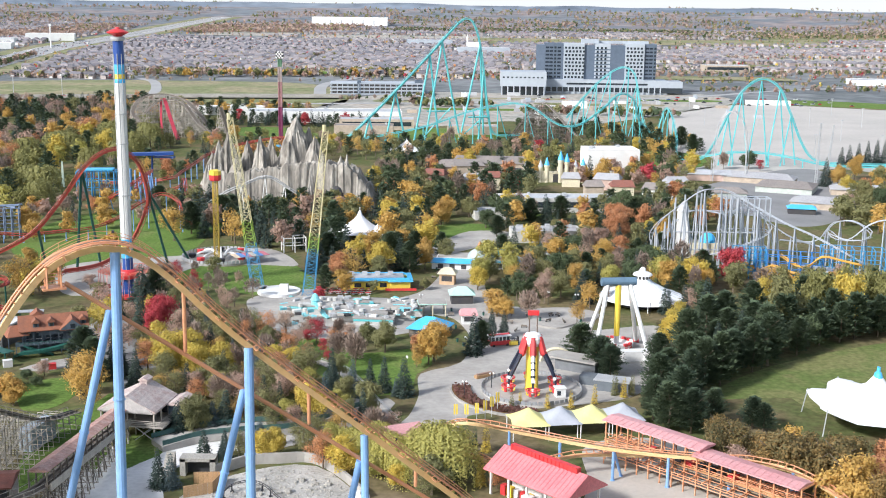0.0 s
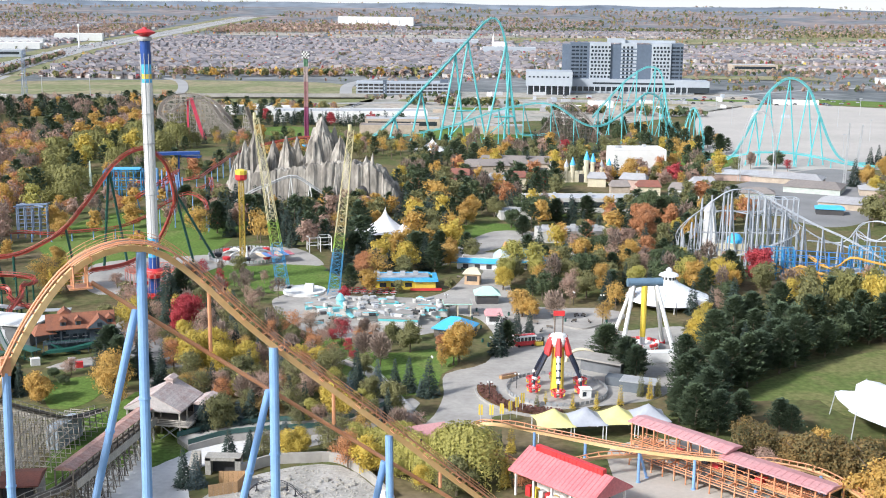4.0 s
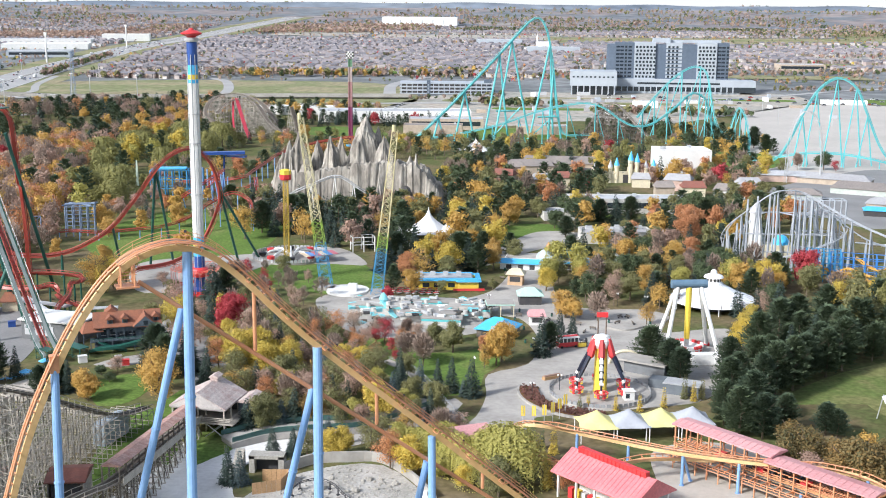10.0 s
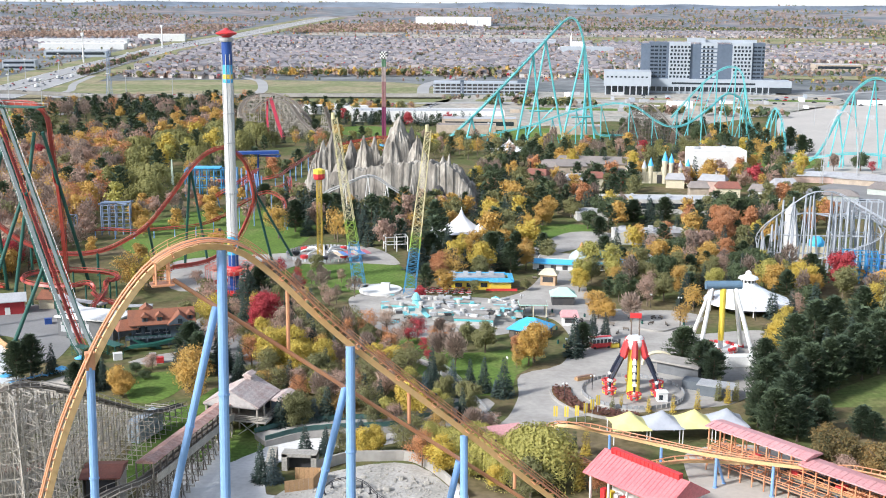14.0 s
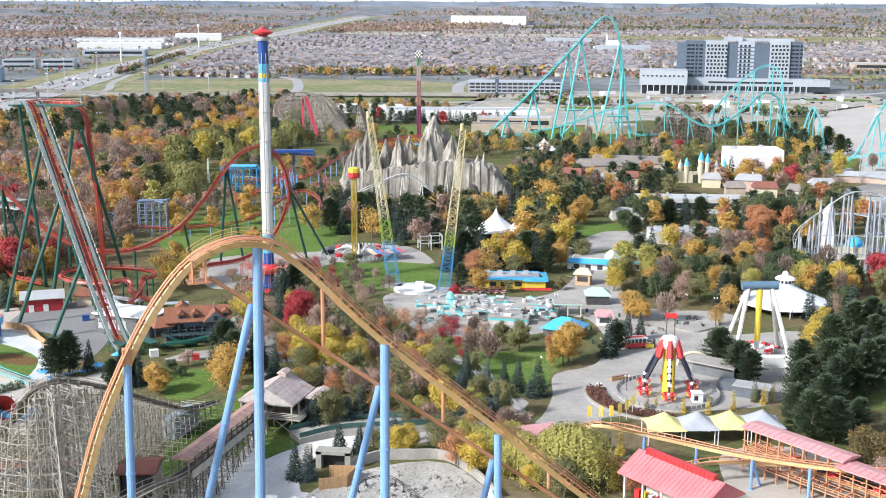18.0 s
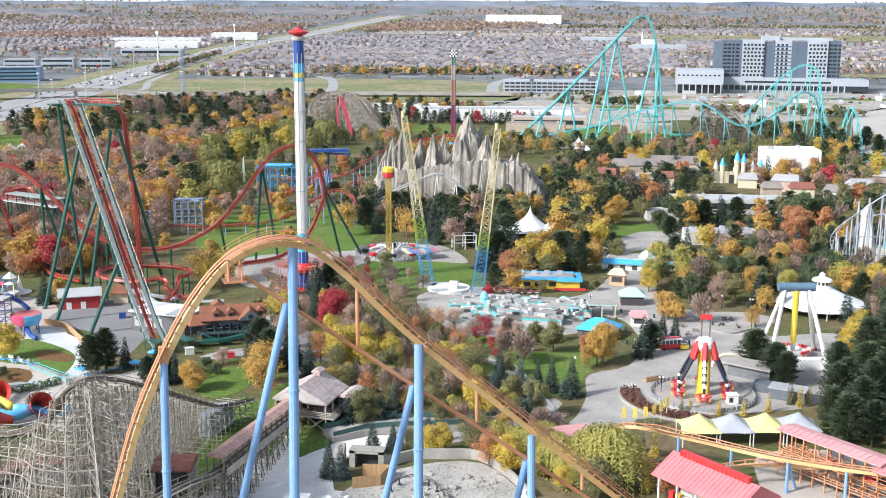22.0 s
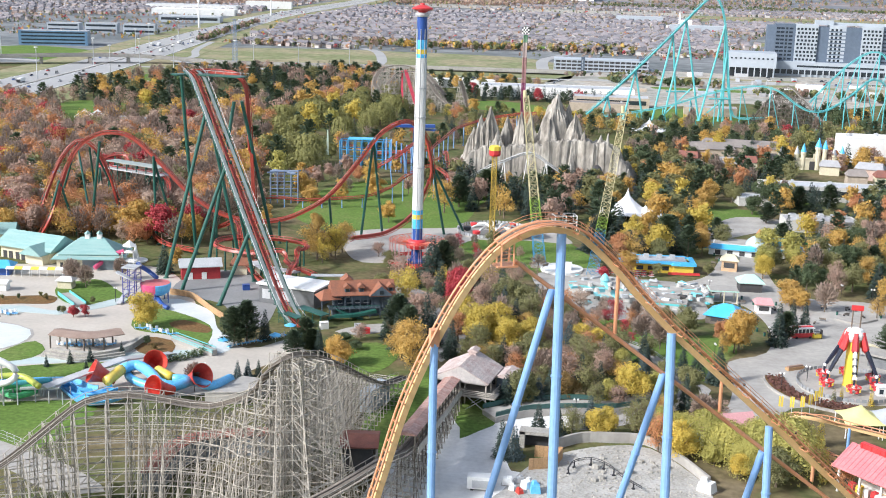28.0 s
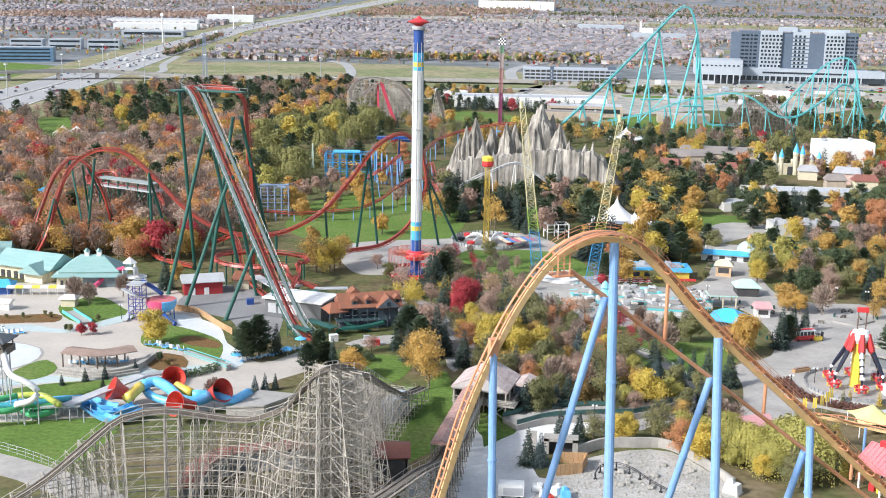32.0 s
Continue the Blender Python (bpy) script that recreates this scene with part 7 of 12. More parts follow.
part("upper_screen", Geo().box((9.2, -5.6, 5.0), (3.6, 0.2, 4.2)).box((-1.2, -5.8, 6.1), (9, 0.2, 1.4)), LODGEWALL, lodge)
for k in range(12):
    part("baluster", Geo().box((-13.6 + k * 1.7, -8.7, 3.6), (1.2, 0.08, 0.85)), LODGEWALL, lodge)
part("balcony_rail", Geo().rod((-14, -8.7, 4.1), (6, -8.7, 4.1), 0.09, n=4).rod((-14, -8.7, 3.6), (6, -8.7, 3.6), 0.07, n=4), GREEN_ST, lodge)
for x in (-14, -10, -6, -2, 2, 6):
    part("porch_post", Geo().box((x, -8.6, 1.6), (0.3, 0.3, 3.2)), LODGEWALL, lodge)
part("stair_ramp", Geo().sweep(spline([(-14, -9.5, 0.5), (-12, -11.5, 1.6), (-4, -11.8, 2.0), (4, -10.5, 2.8)], 1.0), 0, shape=box_shape(2.2, 0.9)), GREEN_ST, lodge)

stage = thing("station_building", "long grey station building with a flat white roof", "building", (-138, 336, 0), -12)
part("wall", Geo().box((0, 0, 2.9), (19, 11, 5.8)), paint("dark_grey_cladding", (0.15, 0.155, 0.16), 0.7), stage)
part("roof", Geo().box((0, 0, 6.1), (20.5, 12.5, 0.5)), WHITE, stage)
for x in (-7, -3.5, 0):
    part("panel", Geo().box((x, -5.55, 3.0), (2.8, 0.12, 3.0)), GALV, stage)
queue = thing("queue_cover", "sloping green steel queue cover with grey roof", "canopy", (-152, 352, 0), -50)
part("roof", Geo().box((0, 0, 5.2), (26, 3.4, 0.35)), GALV, queue)
for x in (-12, -6, 0, 6, 12):
    part("post", Geo().rod((x, 0, 0), (x, 0, 5.1), 0.2, n=6), GREEN_ST, queue)

for x, y, w, d, rz, roof in ((-150, 361, 13, 3.2, -20, GALV), (-141.5, 351, 12, 3.0, 40, GREEN_ST), (-133.5, 358, 11, 3.0, 15, GALV), (-127, 317, 12, 3.2, -35, GREEN_ST), (-132, 311.5, 9, 2.6, -35, GREEN_ST)):
    cover = thing("queue_cover", "low %s queue cover on dark green posts" % ("grey" if roof is GALV else "green"), "canopy", (x, y, 0), rz, "queue covers")
    part("roof", Geo().box((0, 0, 3.3), (w, d, 0.25)), roof, cover)
    for k in range(4):
        for sy in (-d / 2 + 0.2, d / 2 - 0.2):
            part("post", Geo().rod((-w / 2 + 0.4 + k * (w - 0.8) / 3, sy, 0), (-w / 2 + 0.4 + k * (w - 0.8) / 3, sy, 3.2), 0.09, n=5), GREEN_ST, cover)
    for z in (0.5, 1.0):
        part("rail", Geo().rod((-w / 2, -d / 2 + 0.2, z), (w / 2, -d / 2 + 0.2, z), 0.06, n=4), GREEN_ST, cover)
for x, y, w, m, c in ((-121.8, 311, 2.4, WHITE, "white"), (-112.5, 313.5, 1.8, GALV, "grey"), (-109, 309.5, 2.0, SCARLET, "red"), (-157, 345, 2.2, DEEP_BLUE, "blue")):
    box = thing("storage_box", "%s storage box on the service yard" % c, "box", (x, y, 0), 12 * w, "yard boxes")
    part("body", Geo().box((0, 0, w * 0.4), (w, w * 0.7, w * 0.8)), m, box)
    part("lid", Geo().box((0, 0, w * 0.82), (w * 1.05, w * 0.75, 0.1)), m, box)
barn = thing("red_barn", "small barn red building with pale grey roof", "building", (-177, 357, 0), 25)
part("wall", Geo().box((0, 0, 2.2), (12.5, 7.5, 4.4)), paint("barn_red_boards", (0.36, 0.03, 0.035), 0.8, fine=3.0), barn)
part("roof", Geo().gable((0, 0, 4.4), 13, 8.0, 2.0, 0, 0.5), GALV, barn)
for x in (-3.5, 1.0):
    part("door", Geo().box((x, -3.8, 1.2), (1.6, 0.1, 2.4)), WHITE, barn)
cottage = thing("brown_cottage", "small cottage with orange tiled roof", "building", (-164, 366, 0), 15)
part("wall", Geo().box((0, 0, 1.8), (9, 6, 3.6)), CREAM, cottage)
part("roof", Geo().gable((0, 0, 3.6), 9.5, 6.5, 2.4, 0, 0.6, hip=1.5), LODGEROOF, cottage)
part("door", Geo().box((1, -3.05, 1.1), (1.4, 0.12, 2.2)), DARK, cottage)

# rides in the woods
for x, y, r, h in ((-363, 669, 7.5, 10), (-379, 684, 6.5, 8)):
    ride = thing("swing_ride", "white steel swing ride with radiating arms", "ride", (x, y, 0), 20)
    part("mast", Geo().rod((0, 0, 0), (0, 0, h + 4), 0.5, n=8), WHITE, ride)
    for k in range(8):
        a = k * 0.785
        part("arm", Geo().rod((0, 0, h + 3.6), (r * math.cos(a), r * math.sin(a), h - 1), 0.22, n=5).rod((r * math.cos(a), r * math.sin(a), h - 1), (r * math.cos(a), r * math.sin(a), h - 5), 0.12, n=4), WHITE, ride)
hall = thing("arcade_building", "long white low building among autumn trees", "building", (-350, 676, 0), -8)
part("wall", Geo().box((0, 0, 4.0), (32, 10, 8.0)), CREAM, hall)
part("roof", Geo().gable((0, 0, 8.0), 33, 11, 2.0, 0, 0.5), GALV, hall)
for k, (x, y, m) in enumerate(((-284, 444, SKY_BLUE), (-290, 463, WHITE), (-297, 480, WHITE), (-301, 494, RUSTROOF), (-307, 512, SKY_BLUE))):
    stall = thing("game_stall", "small game stall with a %s roof" % ("bright blue" if m is SKY_BLUE else "white" if m is WHITE else "red"), "kiosk", (x, y, 0), 15 * k, "stalls on the queue path")
    part("wall", Geo().box((0, 0, 1.6), (4.6, 4.0, 3.2)), CREAM, stall)
    part("counter", Geo().box((0, -2.1, 1.0), (4.0, 0.5, 0.15)), TIMBER_D, stall)
    part("roof", Geo().gable((0, 0, 3.2), 5.4, 5.0, 1.8, 0, 0.4, hip=2.2), m, stall)

# bathhouse with teal roofs
bath = thing("bathhouse", "pale yellow bathhouse with hipped teal metal roof", "building", (-217.5, 362, 0), 13)
bath.scale = (0.84, 0.92, 1.0)
part("wall", Geo().box((0, 0, 2.3), (25, 15, 4.6)), CREAM, bath)
part("dark_wall", Geo().box((5, -7.6, 2.3), (14.5, 0.2, 4.4)), paint("slate_grey_boards", (0.16, 0.2, 0.22), 0.8), bath)
part("roof", Geo().gable((0, 0, 5.2), 22, 12.5, 4.6, 0, 0.9, hip=7.5), TEALROOF, bath)
part("skirt_roof", Geo().gable((0, 0, 4.0), 27, 18, 2.6, 0, 0.6, hip=8.5), TEALROOF, bath)
part("fascia", Geo().box((0, 0, 5.0), (21.5, 12, 0.9)), CREAM, bath)
for x in (-10.5, -8.4, -6.2, -4.0):
    part("door", Geo().box((x, -7.6, 1.2), (1.1, 0.15, 2.3)), DARK, bath)
for x in (-1.8, 3.0):
    c = part("cupola", Geo().box((x, 0, 10.0), (1.8, 1.8, 1.8)), WHITE, bath)
    part("cupola_roof", Geo().lathe([(1.5, 10.9), (0.1, 12.0)], (x, 0, 0), 4), TEALROOF, c)
bath2 = thing("bathhouse", "pale yellow changing rooms with long teal gable roof", "building", (-240.5, 367, 0), -14)
part("wall", Geo().box((0, 0, 2.3), (22, 12, 4.6)), CREAM, bath2)
part("roof", Geo().gable((0, 0, 4.6), 23, 13, 4.2, 0, 0.9), TEALROOF, bath2)
part("wing_wall", Geo().box((6.5, -6.5, 1.9), (7.5, 5, 3.8)), CREAM, bath2)
part("wing_roof", Geo().gable((6.5, -5, 3.8), 11, 8, 3.0, math.pi / 2, 0.6), TEALROOF, bath2)
for x in (-9, -6.5, -3.5, -1, 1.4):
    part("door", Geo().box((x, -6.1, 1.3), (1.6, 0.15, 2.5)), DARK, bath2)
bath3 = thing("bathhouse", "small pool building with bright teal roof", "building", (-268, 384, 0), 20)
part("wall", Geo().box((0, 0, 2.0), (16, 9, 4.0)), CREAM, bath3)
part("roof", Geo().gable((0, 0, 4.0), 17, 10, 3.2, 0, 0.8), TEALROOF, bath3)
for k in range(7):
    u = thing("striped_canopy", "yellow and white striped shade canopy", "canopy", (-236 + k * 2.6, 341 + k * 0.55, 0), 10, "row of shades")
    part("cover", Geo().gable((0, 0, 2.6), 2.5, 2.6, 0.6, 0, 0.1, 0.1), YELLOW if k % 2 else WHITE, u)
    for sx in (-1.1, 1.1):
        part("post", Geo().rod((sx, -1.1, 0), (sx, -1.1, 2.6), 0.07, n=6), WHITE, u)
hut = thing("blue_hut", "low blue roofed snack hut", "kiosk", (-241.8, 342.8, 0), 15)
part("wall", Geo().box((0, 0, 1.4), (9, 6, 2.8)), DEEP_BLUE, hut)
part("roof", Geo().gable((0, 0, 2.8), 10, 7, 1.8, 0, 0.5, hip=2), SKY_BLUE, hut)
kiosk_w = thing("pool_kiosk", "small white pool kiosk", "kiosk", (-212.0, 332.1, 0), 5)
part("wall", Geo().box((0, 0, 1.4), (4.5, 3.5, 2.8)), CREAM, kiosk_w)
part("roof", Geo().gable((0, 0, 2.8), 5, 4, 1.0, 0, 0.3, hip=1.2), WHITE, kiosk_w)
kiosk_w2 = thing("pool_kiosk", "small white pool kiosk", "kiosk", (-229.5, 324.4, 0), 5)
part("wall", Geo().box((0, 0, 1.3), (3.5, 3, 2.6)), WHITE, kiosk_w2)
part("roof", Geo().gable((0, 0, 2.6), 4, 3.5, 0.8, 0, 0.3), WHITE, kiosk_w2)

# bowl slide with its stair tower
PINK = paint("rose_fibreglass", (0.52, 0.06, 0.15), 0.35, second=(0.56, 0.12, 0.2), fine=2.0)
AZURE = paint("azure_fibreglass", (0.10, 0.42, 0.75), 0.35, second=(0.18, 0.5, 0.78), fine=2.0)
LIME = paint("green_fibreglass", (0.06, 0.36, 0.14), 0.35, second=(0.1, 0.42, 0.2), fine=2.0)
FLAME = paint("red_fibreglass", (0.52, 0.04, 0.03), 0.35, second=(0.56, 0.09, 0.06), fine=2.0)
SUNNY = paint("yellow_fibreglass", (0.74, 0.52, 0.06), 0.35, second=(0.7, 0.55, 0.16), fine=2.0)
bowl = thing("bowl_slide", "pink and blue bowl water slide with purple stair tower", "water slide", (-178.5, 324, 0))
for k, mt in ((0, AZURE), (1, PINK)):
    g, out, fc, m = Geo(), [], [], 6
    for i in range(15):
        a = math.pi * (i / 14 + k) - 1.2
        out += [(r * math.cos(a), r * math.sin(a), z) for r, z in ((0.9, 2.2), (2.6, 2.5), (4.0, 3.4), (4.5, 4.6), (4.6, 6.0), (4.3, 6.2))]
    for i in range(14):
        fc += [(i * m + j, (i + 1) * m + j, (i + 1) * m + j + 1, i * m + j + 1) for j in range(m - 1)]
    part("bowl_half", g.add(out, fc), mt, bowl, smooth=False)
part("bowl_floor", Geo().lathe([(4.3, 6.2), (3.9, 5.4), (3.0, 4.9), (1.5, 4.6)], n=28), paint("coral_fibreglass", (0.55, 0.10, 0.10), 0.35, second=(0.56, 0.16, 0.16), fine=2.0), bowl)
# near-black disc paints the dark of the hole in the bowl
part("drain", Geo().lathe([(1.6, 4.66), (0.02, 4.5)], n=16), DARK, bowl)
for k in range(5):
    a = k * 1.257
    part("leg", Geo().rod((3.9 * math.cos(a), 3.9 * math.sin(a), 0), (3.9 * math.cos(a), 3.9 * math.sin(a), 3.6), 0.2, n=6), DEEP_BLUE, bowl)
frame_box(bowl, -7.0, -1.5, 4.2, 4.6, 11, 0.1, paint("purple_steel", (0.08, 0.08, 0.28), 0.5), 0.16, 2, 5)
part("stairs", Geo().sweep(spline([(-9.5, -6, 0.4), (-9.5, 2, 3.0), (-5, 2, 5.5), (-5.5, -5, 8), (-10.5, -4.5, 10.0)], 0.8), 0, shape=box_shape(1.4, 0.35)), GALV, bowl)
part("top_deck", Geo().box((-7.0, -1.5, 11.1), (4.6, 5.2, 0.3)), GALV, bowl)
for sy in (-4.0, 1.0):
    part("deck_rail", Geo().rod((-9.2, sy, 12.2), (-4.8, sy, 12.2), 0.07, n=4).rod((-9.2, sy, 11.7), (-4.8, sy, 11.7), 0.06, n=4), GALV, bowl)
part("chute", Geo().sweep(spline([(-6, 1, 11.5), (-6.5, 4, 10), (-4.5, 5.6, 8), (-1.5, 4.6, 6.4)], 0.8), 0.7, 8), DEEP_BLUE, bowl)
part("outlet_tube", Geo().sweep(spline([(0, 0, 2.4), (2, -3, 1.9), (4.5, -6, 1.2), (7, -7.5, 0.8)], 0.8), 0.7, 8), DEEP_BLUE, bowl)
play = thing("splash_fountain", "white pointed splash fountain", "fountain", (-206, 371, 0))
part("spike", Geo().lathe([(1.8, 0), (1.2, 1.5), (0.6, 4), (0.1, 6.2)], n=8), WHITE, play)
part("basin", Geo().lathe([(4, 0), (4, 0.5)], n=18), WHITE, play)
play2 = thing("play_structure", "white and pink splash play structure", "playground", (-203.2, 360.1, 0))
part("platform", Geo().box((0, 0, 3), (5, 4, 0.4)).box((0, 0, 6), (3, 3, 0.3)), WHITE, play2)
for sx in (-2, 2):
    for sy in (-1.6, 1.6):
        part("post", Geo().rod((sx, sy, 0), (sx, sy, 6), 0.2, n=6), WHITE, play2)
part("chute", Geo().sweep(spline([(-2, 0, 6), (-5, -1, 5), (-8, -3, 3), (-10, -6, 1)], 0.8), 0.8, 8), PINK, play2)
part("roof", Geo().lathe([(2.6, 8), (0.1, 10)], n=6), WHITE, play2)

# funnel slides
funnels = thing("tube_slides", "blue and yellow tube slides with red funnels", "water slide")


def funnel(x, y, z, rz, tilt, r=3.5, name="funnel"):
    m = pose(x, y, z, tilt, 0, rz)
    g = Geo().lathe([(1.1, -4.5), (1.3, -3.2), (r * 0.62, -0.8), (r, 1.6), (r * 0.96, 1.6), (r * 0.58, -0.7), (1.0, -3.0)], n=22)
    ob = part(name, g, FLAME, funnels, "red fibreglass funnel")
    ob.matrix_basis = m
    return ob


funnel(-159.6, 245.4, 5.2, -60, 62, 3.0)
funnel(-149.7, 255.6, 5.2, 40, 55, 3.0)
funnel(-142.4, 240.7, 4.6, -30, 70, 3.0)
funnel(-135.9, 249.8, 5.0, 60, 66, 3.0)


def tube(parent, name, ctrl, r, m, step=1.2):
    return part(name, Geo().sweep(spline(ctrl, step), r, 9), m, parent, smooth=True)


tube(funnels, "tube", [(-156.6, 243.9, 4), (-155.6, 250.2, 5)], 1.3, SUNNY)
tube(funnels, "tube", [(-155.6, 250.2, 5), (-153.0, 252.8, 5.4), (-148.2, 249.6, 5), (-143.8, 245.1, 4.2), (-140.5, 245.7, 3.6), (-138.0, 249.4, 3.8)], 1.3, AZURE)
tube(funnels, "tube", [(-147.3, 251.8, 5), (-142.5, 249.4, 4.2)], 1.2, SUNNY)
tube(funnels, "tube", [(-142.5, 249.4, 4.0), (-138.1, 251.1, 3.4), (-133.1, 250.8, 2.6), (-131.9, 260.5, 1.2)], 1.2, AZURE)
tube(funnels, "tube", [(-154.6, 251.2, 3.2), (-152.7, 249.9, 2.6), (-147.8, 248.4, 2.0), (-143.3, 247.6, 1.6)], 1.0, AZURE)
for a, b in ((((-158.8, 242.3, 2.2), (-161.8, 243.0, 2.0), (-166.3, 246.5, 1.6), (-169.6, 245.9, 0.9)), 0), (((-151.4, 243.0, 1.4), (-154.8, 237.7, 1.2), (-159.4, 237.3, 1.2), (-167.8, 245.0, 0.9)), 0), (((-154.7, 244.3, 2.2), (-157.1, 241.5, 1.6), (-161.8, 241.0, 1.2), (-169.5, 247.1, 0.9)), 0)):
    pts = spline(a, 1.0)
    part("open_chute", Geo().sweep(pts, 0, shape=[(-1.5, 0.7), (-1.1, -0.3), (1.1, -0.3), (1.5, 0.7), (1.3, 0.7), (1.0, -0.1), (-1.0, -0.1), (-1.3, 0.7)]), AZURE, funnels)
part("start_deck", Geo().box((-171.6, 241.1, 3.0), (9, 7, 0.4), 0.3), GALV, funnels)
for k in range(6):
    part("deck_post", Geo().rod((-171.1, 236.7, 0), (-171.1, 236.7, 3), 0.14, n=6), GALV, funnels).location = (k % 3 * 3.4, k // 3 * 4, 0)
part("access_stairs", Geo().sweep([Vector((-169.6, 238.4, 3.2)), Vector((-157.3, 254.7, 6.0)), Vector((-153.5, 276.2, 1.0))], 0, shape=box_shape(3.0, 0.4)), GALV, funnels)
ribbon = thing("tube_slides", "green and lime tube slides with a white spiral flume", "water slide")
LEMON = paint("lime_fibreglass", (0.50, 0.52, 0.08), 0.35, second=(0.44, 0.5, 0.12), fine=2.0)
JADE = paint("teal_fibreglass", (0.05, 0.30, 0.36), 0.35, second=(0.08, 0.36, 0.42), fine=2.0)
for ctrl, m in (([(-192, 231, 6), (-185.1, 234.1, 5.2), (-181.2, 238.2, 5)], LIME), ([(-181.2, 238.2, 5), (-177.7, 239.5, 5), (-174.5, 239.2, 4.8), (-169.9, 236.3, 4.2)], LEMON), ([(-190, 227, 4.6), (-182.7, 229.8, 4.2), (-179.4, 231.3, 4), (-178.0, 235.1, 3.8), (-175.4, 237.8, 3.4), (-171, 240, 2.6)], LIME), ([(-189, 232, 4.4), (-182.1, 234.1, 4), (-178.3, 235.7, 4), (-172.8, 239.9, 3.8), (-170.1, 242.7, 3.4)], JADE), ([(-184, 238, 3.2), (-179, 240.5, 3), (-174, 243.5, 2.8), (-169, 246.5, 2.4)], AZURE), ([(-177.8, 237.2, 1.5), (-176.5, 239.6, 1.5), (-174.0, 240.9, 1.6), (-172.6, 239.4, 1.6), (-174.9, 235.8, 1.5), (-177.6, 236.2, 1.4), (-180.5, 238.5, 1.3)], LIME)):
    pts = spline(ctrl, 0.9)
    part("tube", Geo().sweep(pts, 0.75, 9), m, ribbon, smooth=True)
    for p in pts[2::6]:
        part("support", Geo().rod((p.x, p.y, 0), (p.x, p.y, p.z - 0.5), 0.18, n=6), GALV, ribbon)
flume = spline([(-184.5, 239.0, 15), (-180.3, 233.7, 12), (-176.6, 233.2, 10.5), (-174.4, 233.7, 9), (-174.0, 233.9, 7.5), (-175.2, 232.9, 6), (-178.8, 232.5, 5)], 0.8)
part("white_flume", Geo().sweep(flume, 0.75, 9), WHITE, ribbon, smooth=True)
for p in flume[3::5]:
    part("support", Geo().rod((p.x, p.y, 0), (p.x, p.y, p.z - 0.5), 0.16, n=6), GALV, ribbon)
slide_tower = thing("slide_tower", "tall steel slide tower with a dark roofed deck", "tower", (-187.0, 241, 0))
frame_box(slide_tower, 0, 0, 4.2, 4.2, 14.5, 0.2, GALV, 0.17, 2, 5)
part("platform", Geo().box((0, 0, 14.6), (6.0, 6.0, 0.4)), TIMBER_D, slide_tower)
for sgn in (-1, 1):
    part("parapet", Geo().box((0, 2.9 * sgn, 15.4), (6.0, 0.15, 1.3)), TIMBER_D, slide_tower)
    part("parapet", Geo().box((2.9 * sgn, 0, 15.4), (0.15, 5.6, 1.3)), TIMBER_D, slide_tower)
    for sy in (-2.6, 2.6):
        part("roof_post", Geo().box((2.6 * sgn, sy, 16.3), (0.25, 0.25, 3.2)), TIMBER_D, slide_tower)
part("roof", Geo().gable((0, 0, 17.9), 6.6, 6.6, 1.5, 0, 0.3, hip=3.2), paint("slate_roof", (0.11, 0.125, 0.14), 0.8, fine=3.0), slide_tower)
for k in range(5):
    part("stair_flight", Geo().sweep([Vector((-1.6 if k % 2 else 1.6, -2.6, 0.2 + k * 2.9)), Vector((1.6 if k % 2 else -1.6, -2.6, 3.0 + k * 2.9))], 0, shape=box_shape(1.1, 0.3)), GALV, slide_tower)

# shade pavilion on a stone terrace
gaz = thing("shade_pavilion", "curved brown shade pavilion on timber posts with loungers", "pavilion")
arc = [Vector((-187.0, 276.7, 0)), Vector((-177.1, 276.1, 0)), Vector((-170.3, 281.6, 0))]
top = spline([p + Vector((0, 0, 4.0)) for p in arc], 1.5)
part("roof", Geo().sweep(top, 0, shape=[(-3.2, -0.1), (3.2, -0.1), (3.2, 0.1), (0, 0.8), (-3.2, 0.1)]), paint("brown_shade_roof", (0.24, 0.17, 0.135), 0.85, second=(0.31, 0.23, 0.19)), gaz)
for p in top[::3]:
    for dy in (-2.6, 2.6):
        part("post", Geo().rod((p.x, p.y + dy, 0), (p.x, p.y + dy, 4), 0.24, n=6), TIMBER_D, gaz)
terr = thing("stone_terrace", "low curved stone terrace wall", "wall")
for dy, z in ((-2.2, 0.3), (-1.1, 0.55)):
    part("stone_step", Geo().sweep(spline([(-186.0, 270.0 + dy, z), (-174.0, 269.0 + dy, z), (-166.4 - 0.4 * dy, 274.6 + 0.6 * dy, z)], 1.5), 0, shape=box_shape(1.1, z * 2)), STONE, terr)
part("wall", Geo().sweep(spline([(-184.6, 270.1, 0.8), (-174.0, 269.2, 0.8), (-167.3, 275.4, 0.8), (-166.3, 286.5, 0.8)], 1.5), 0, shape=box_shape(1.4, 1.8)), STONE, terr)
lounger = thing("sun_lounger", "blue and white poolside lounger", "lounger", (-182, 281, 0), 0, "loungers")
part("seat", Geo().box((0, 0, 0.45), (0.8, 1.5, 0.15)), AZURE, lounger)
part("backrest", Geo().box((0, 0.9, 0.9), (0.8, 0.15, 1.0)), WHITE, lounger)
for sx in (-0.35, 0.35):
    for sy in (-0.6, 0.6):
        part("leg", Geo().box((sx, sy, 0.2), (0.08, 0.08, 0.4)), WHITE, lounger)
lr = random.Random(5)
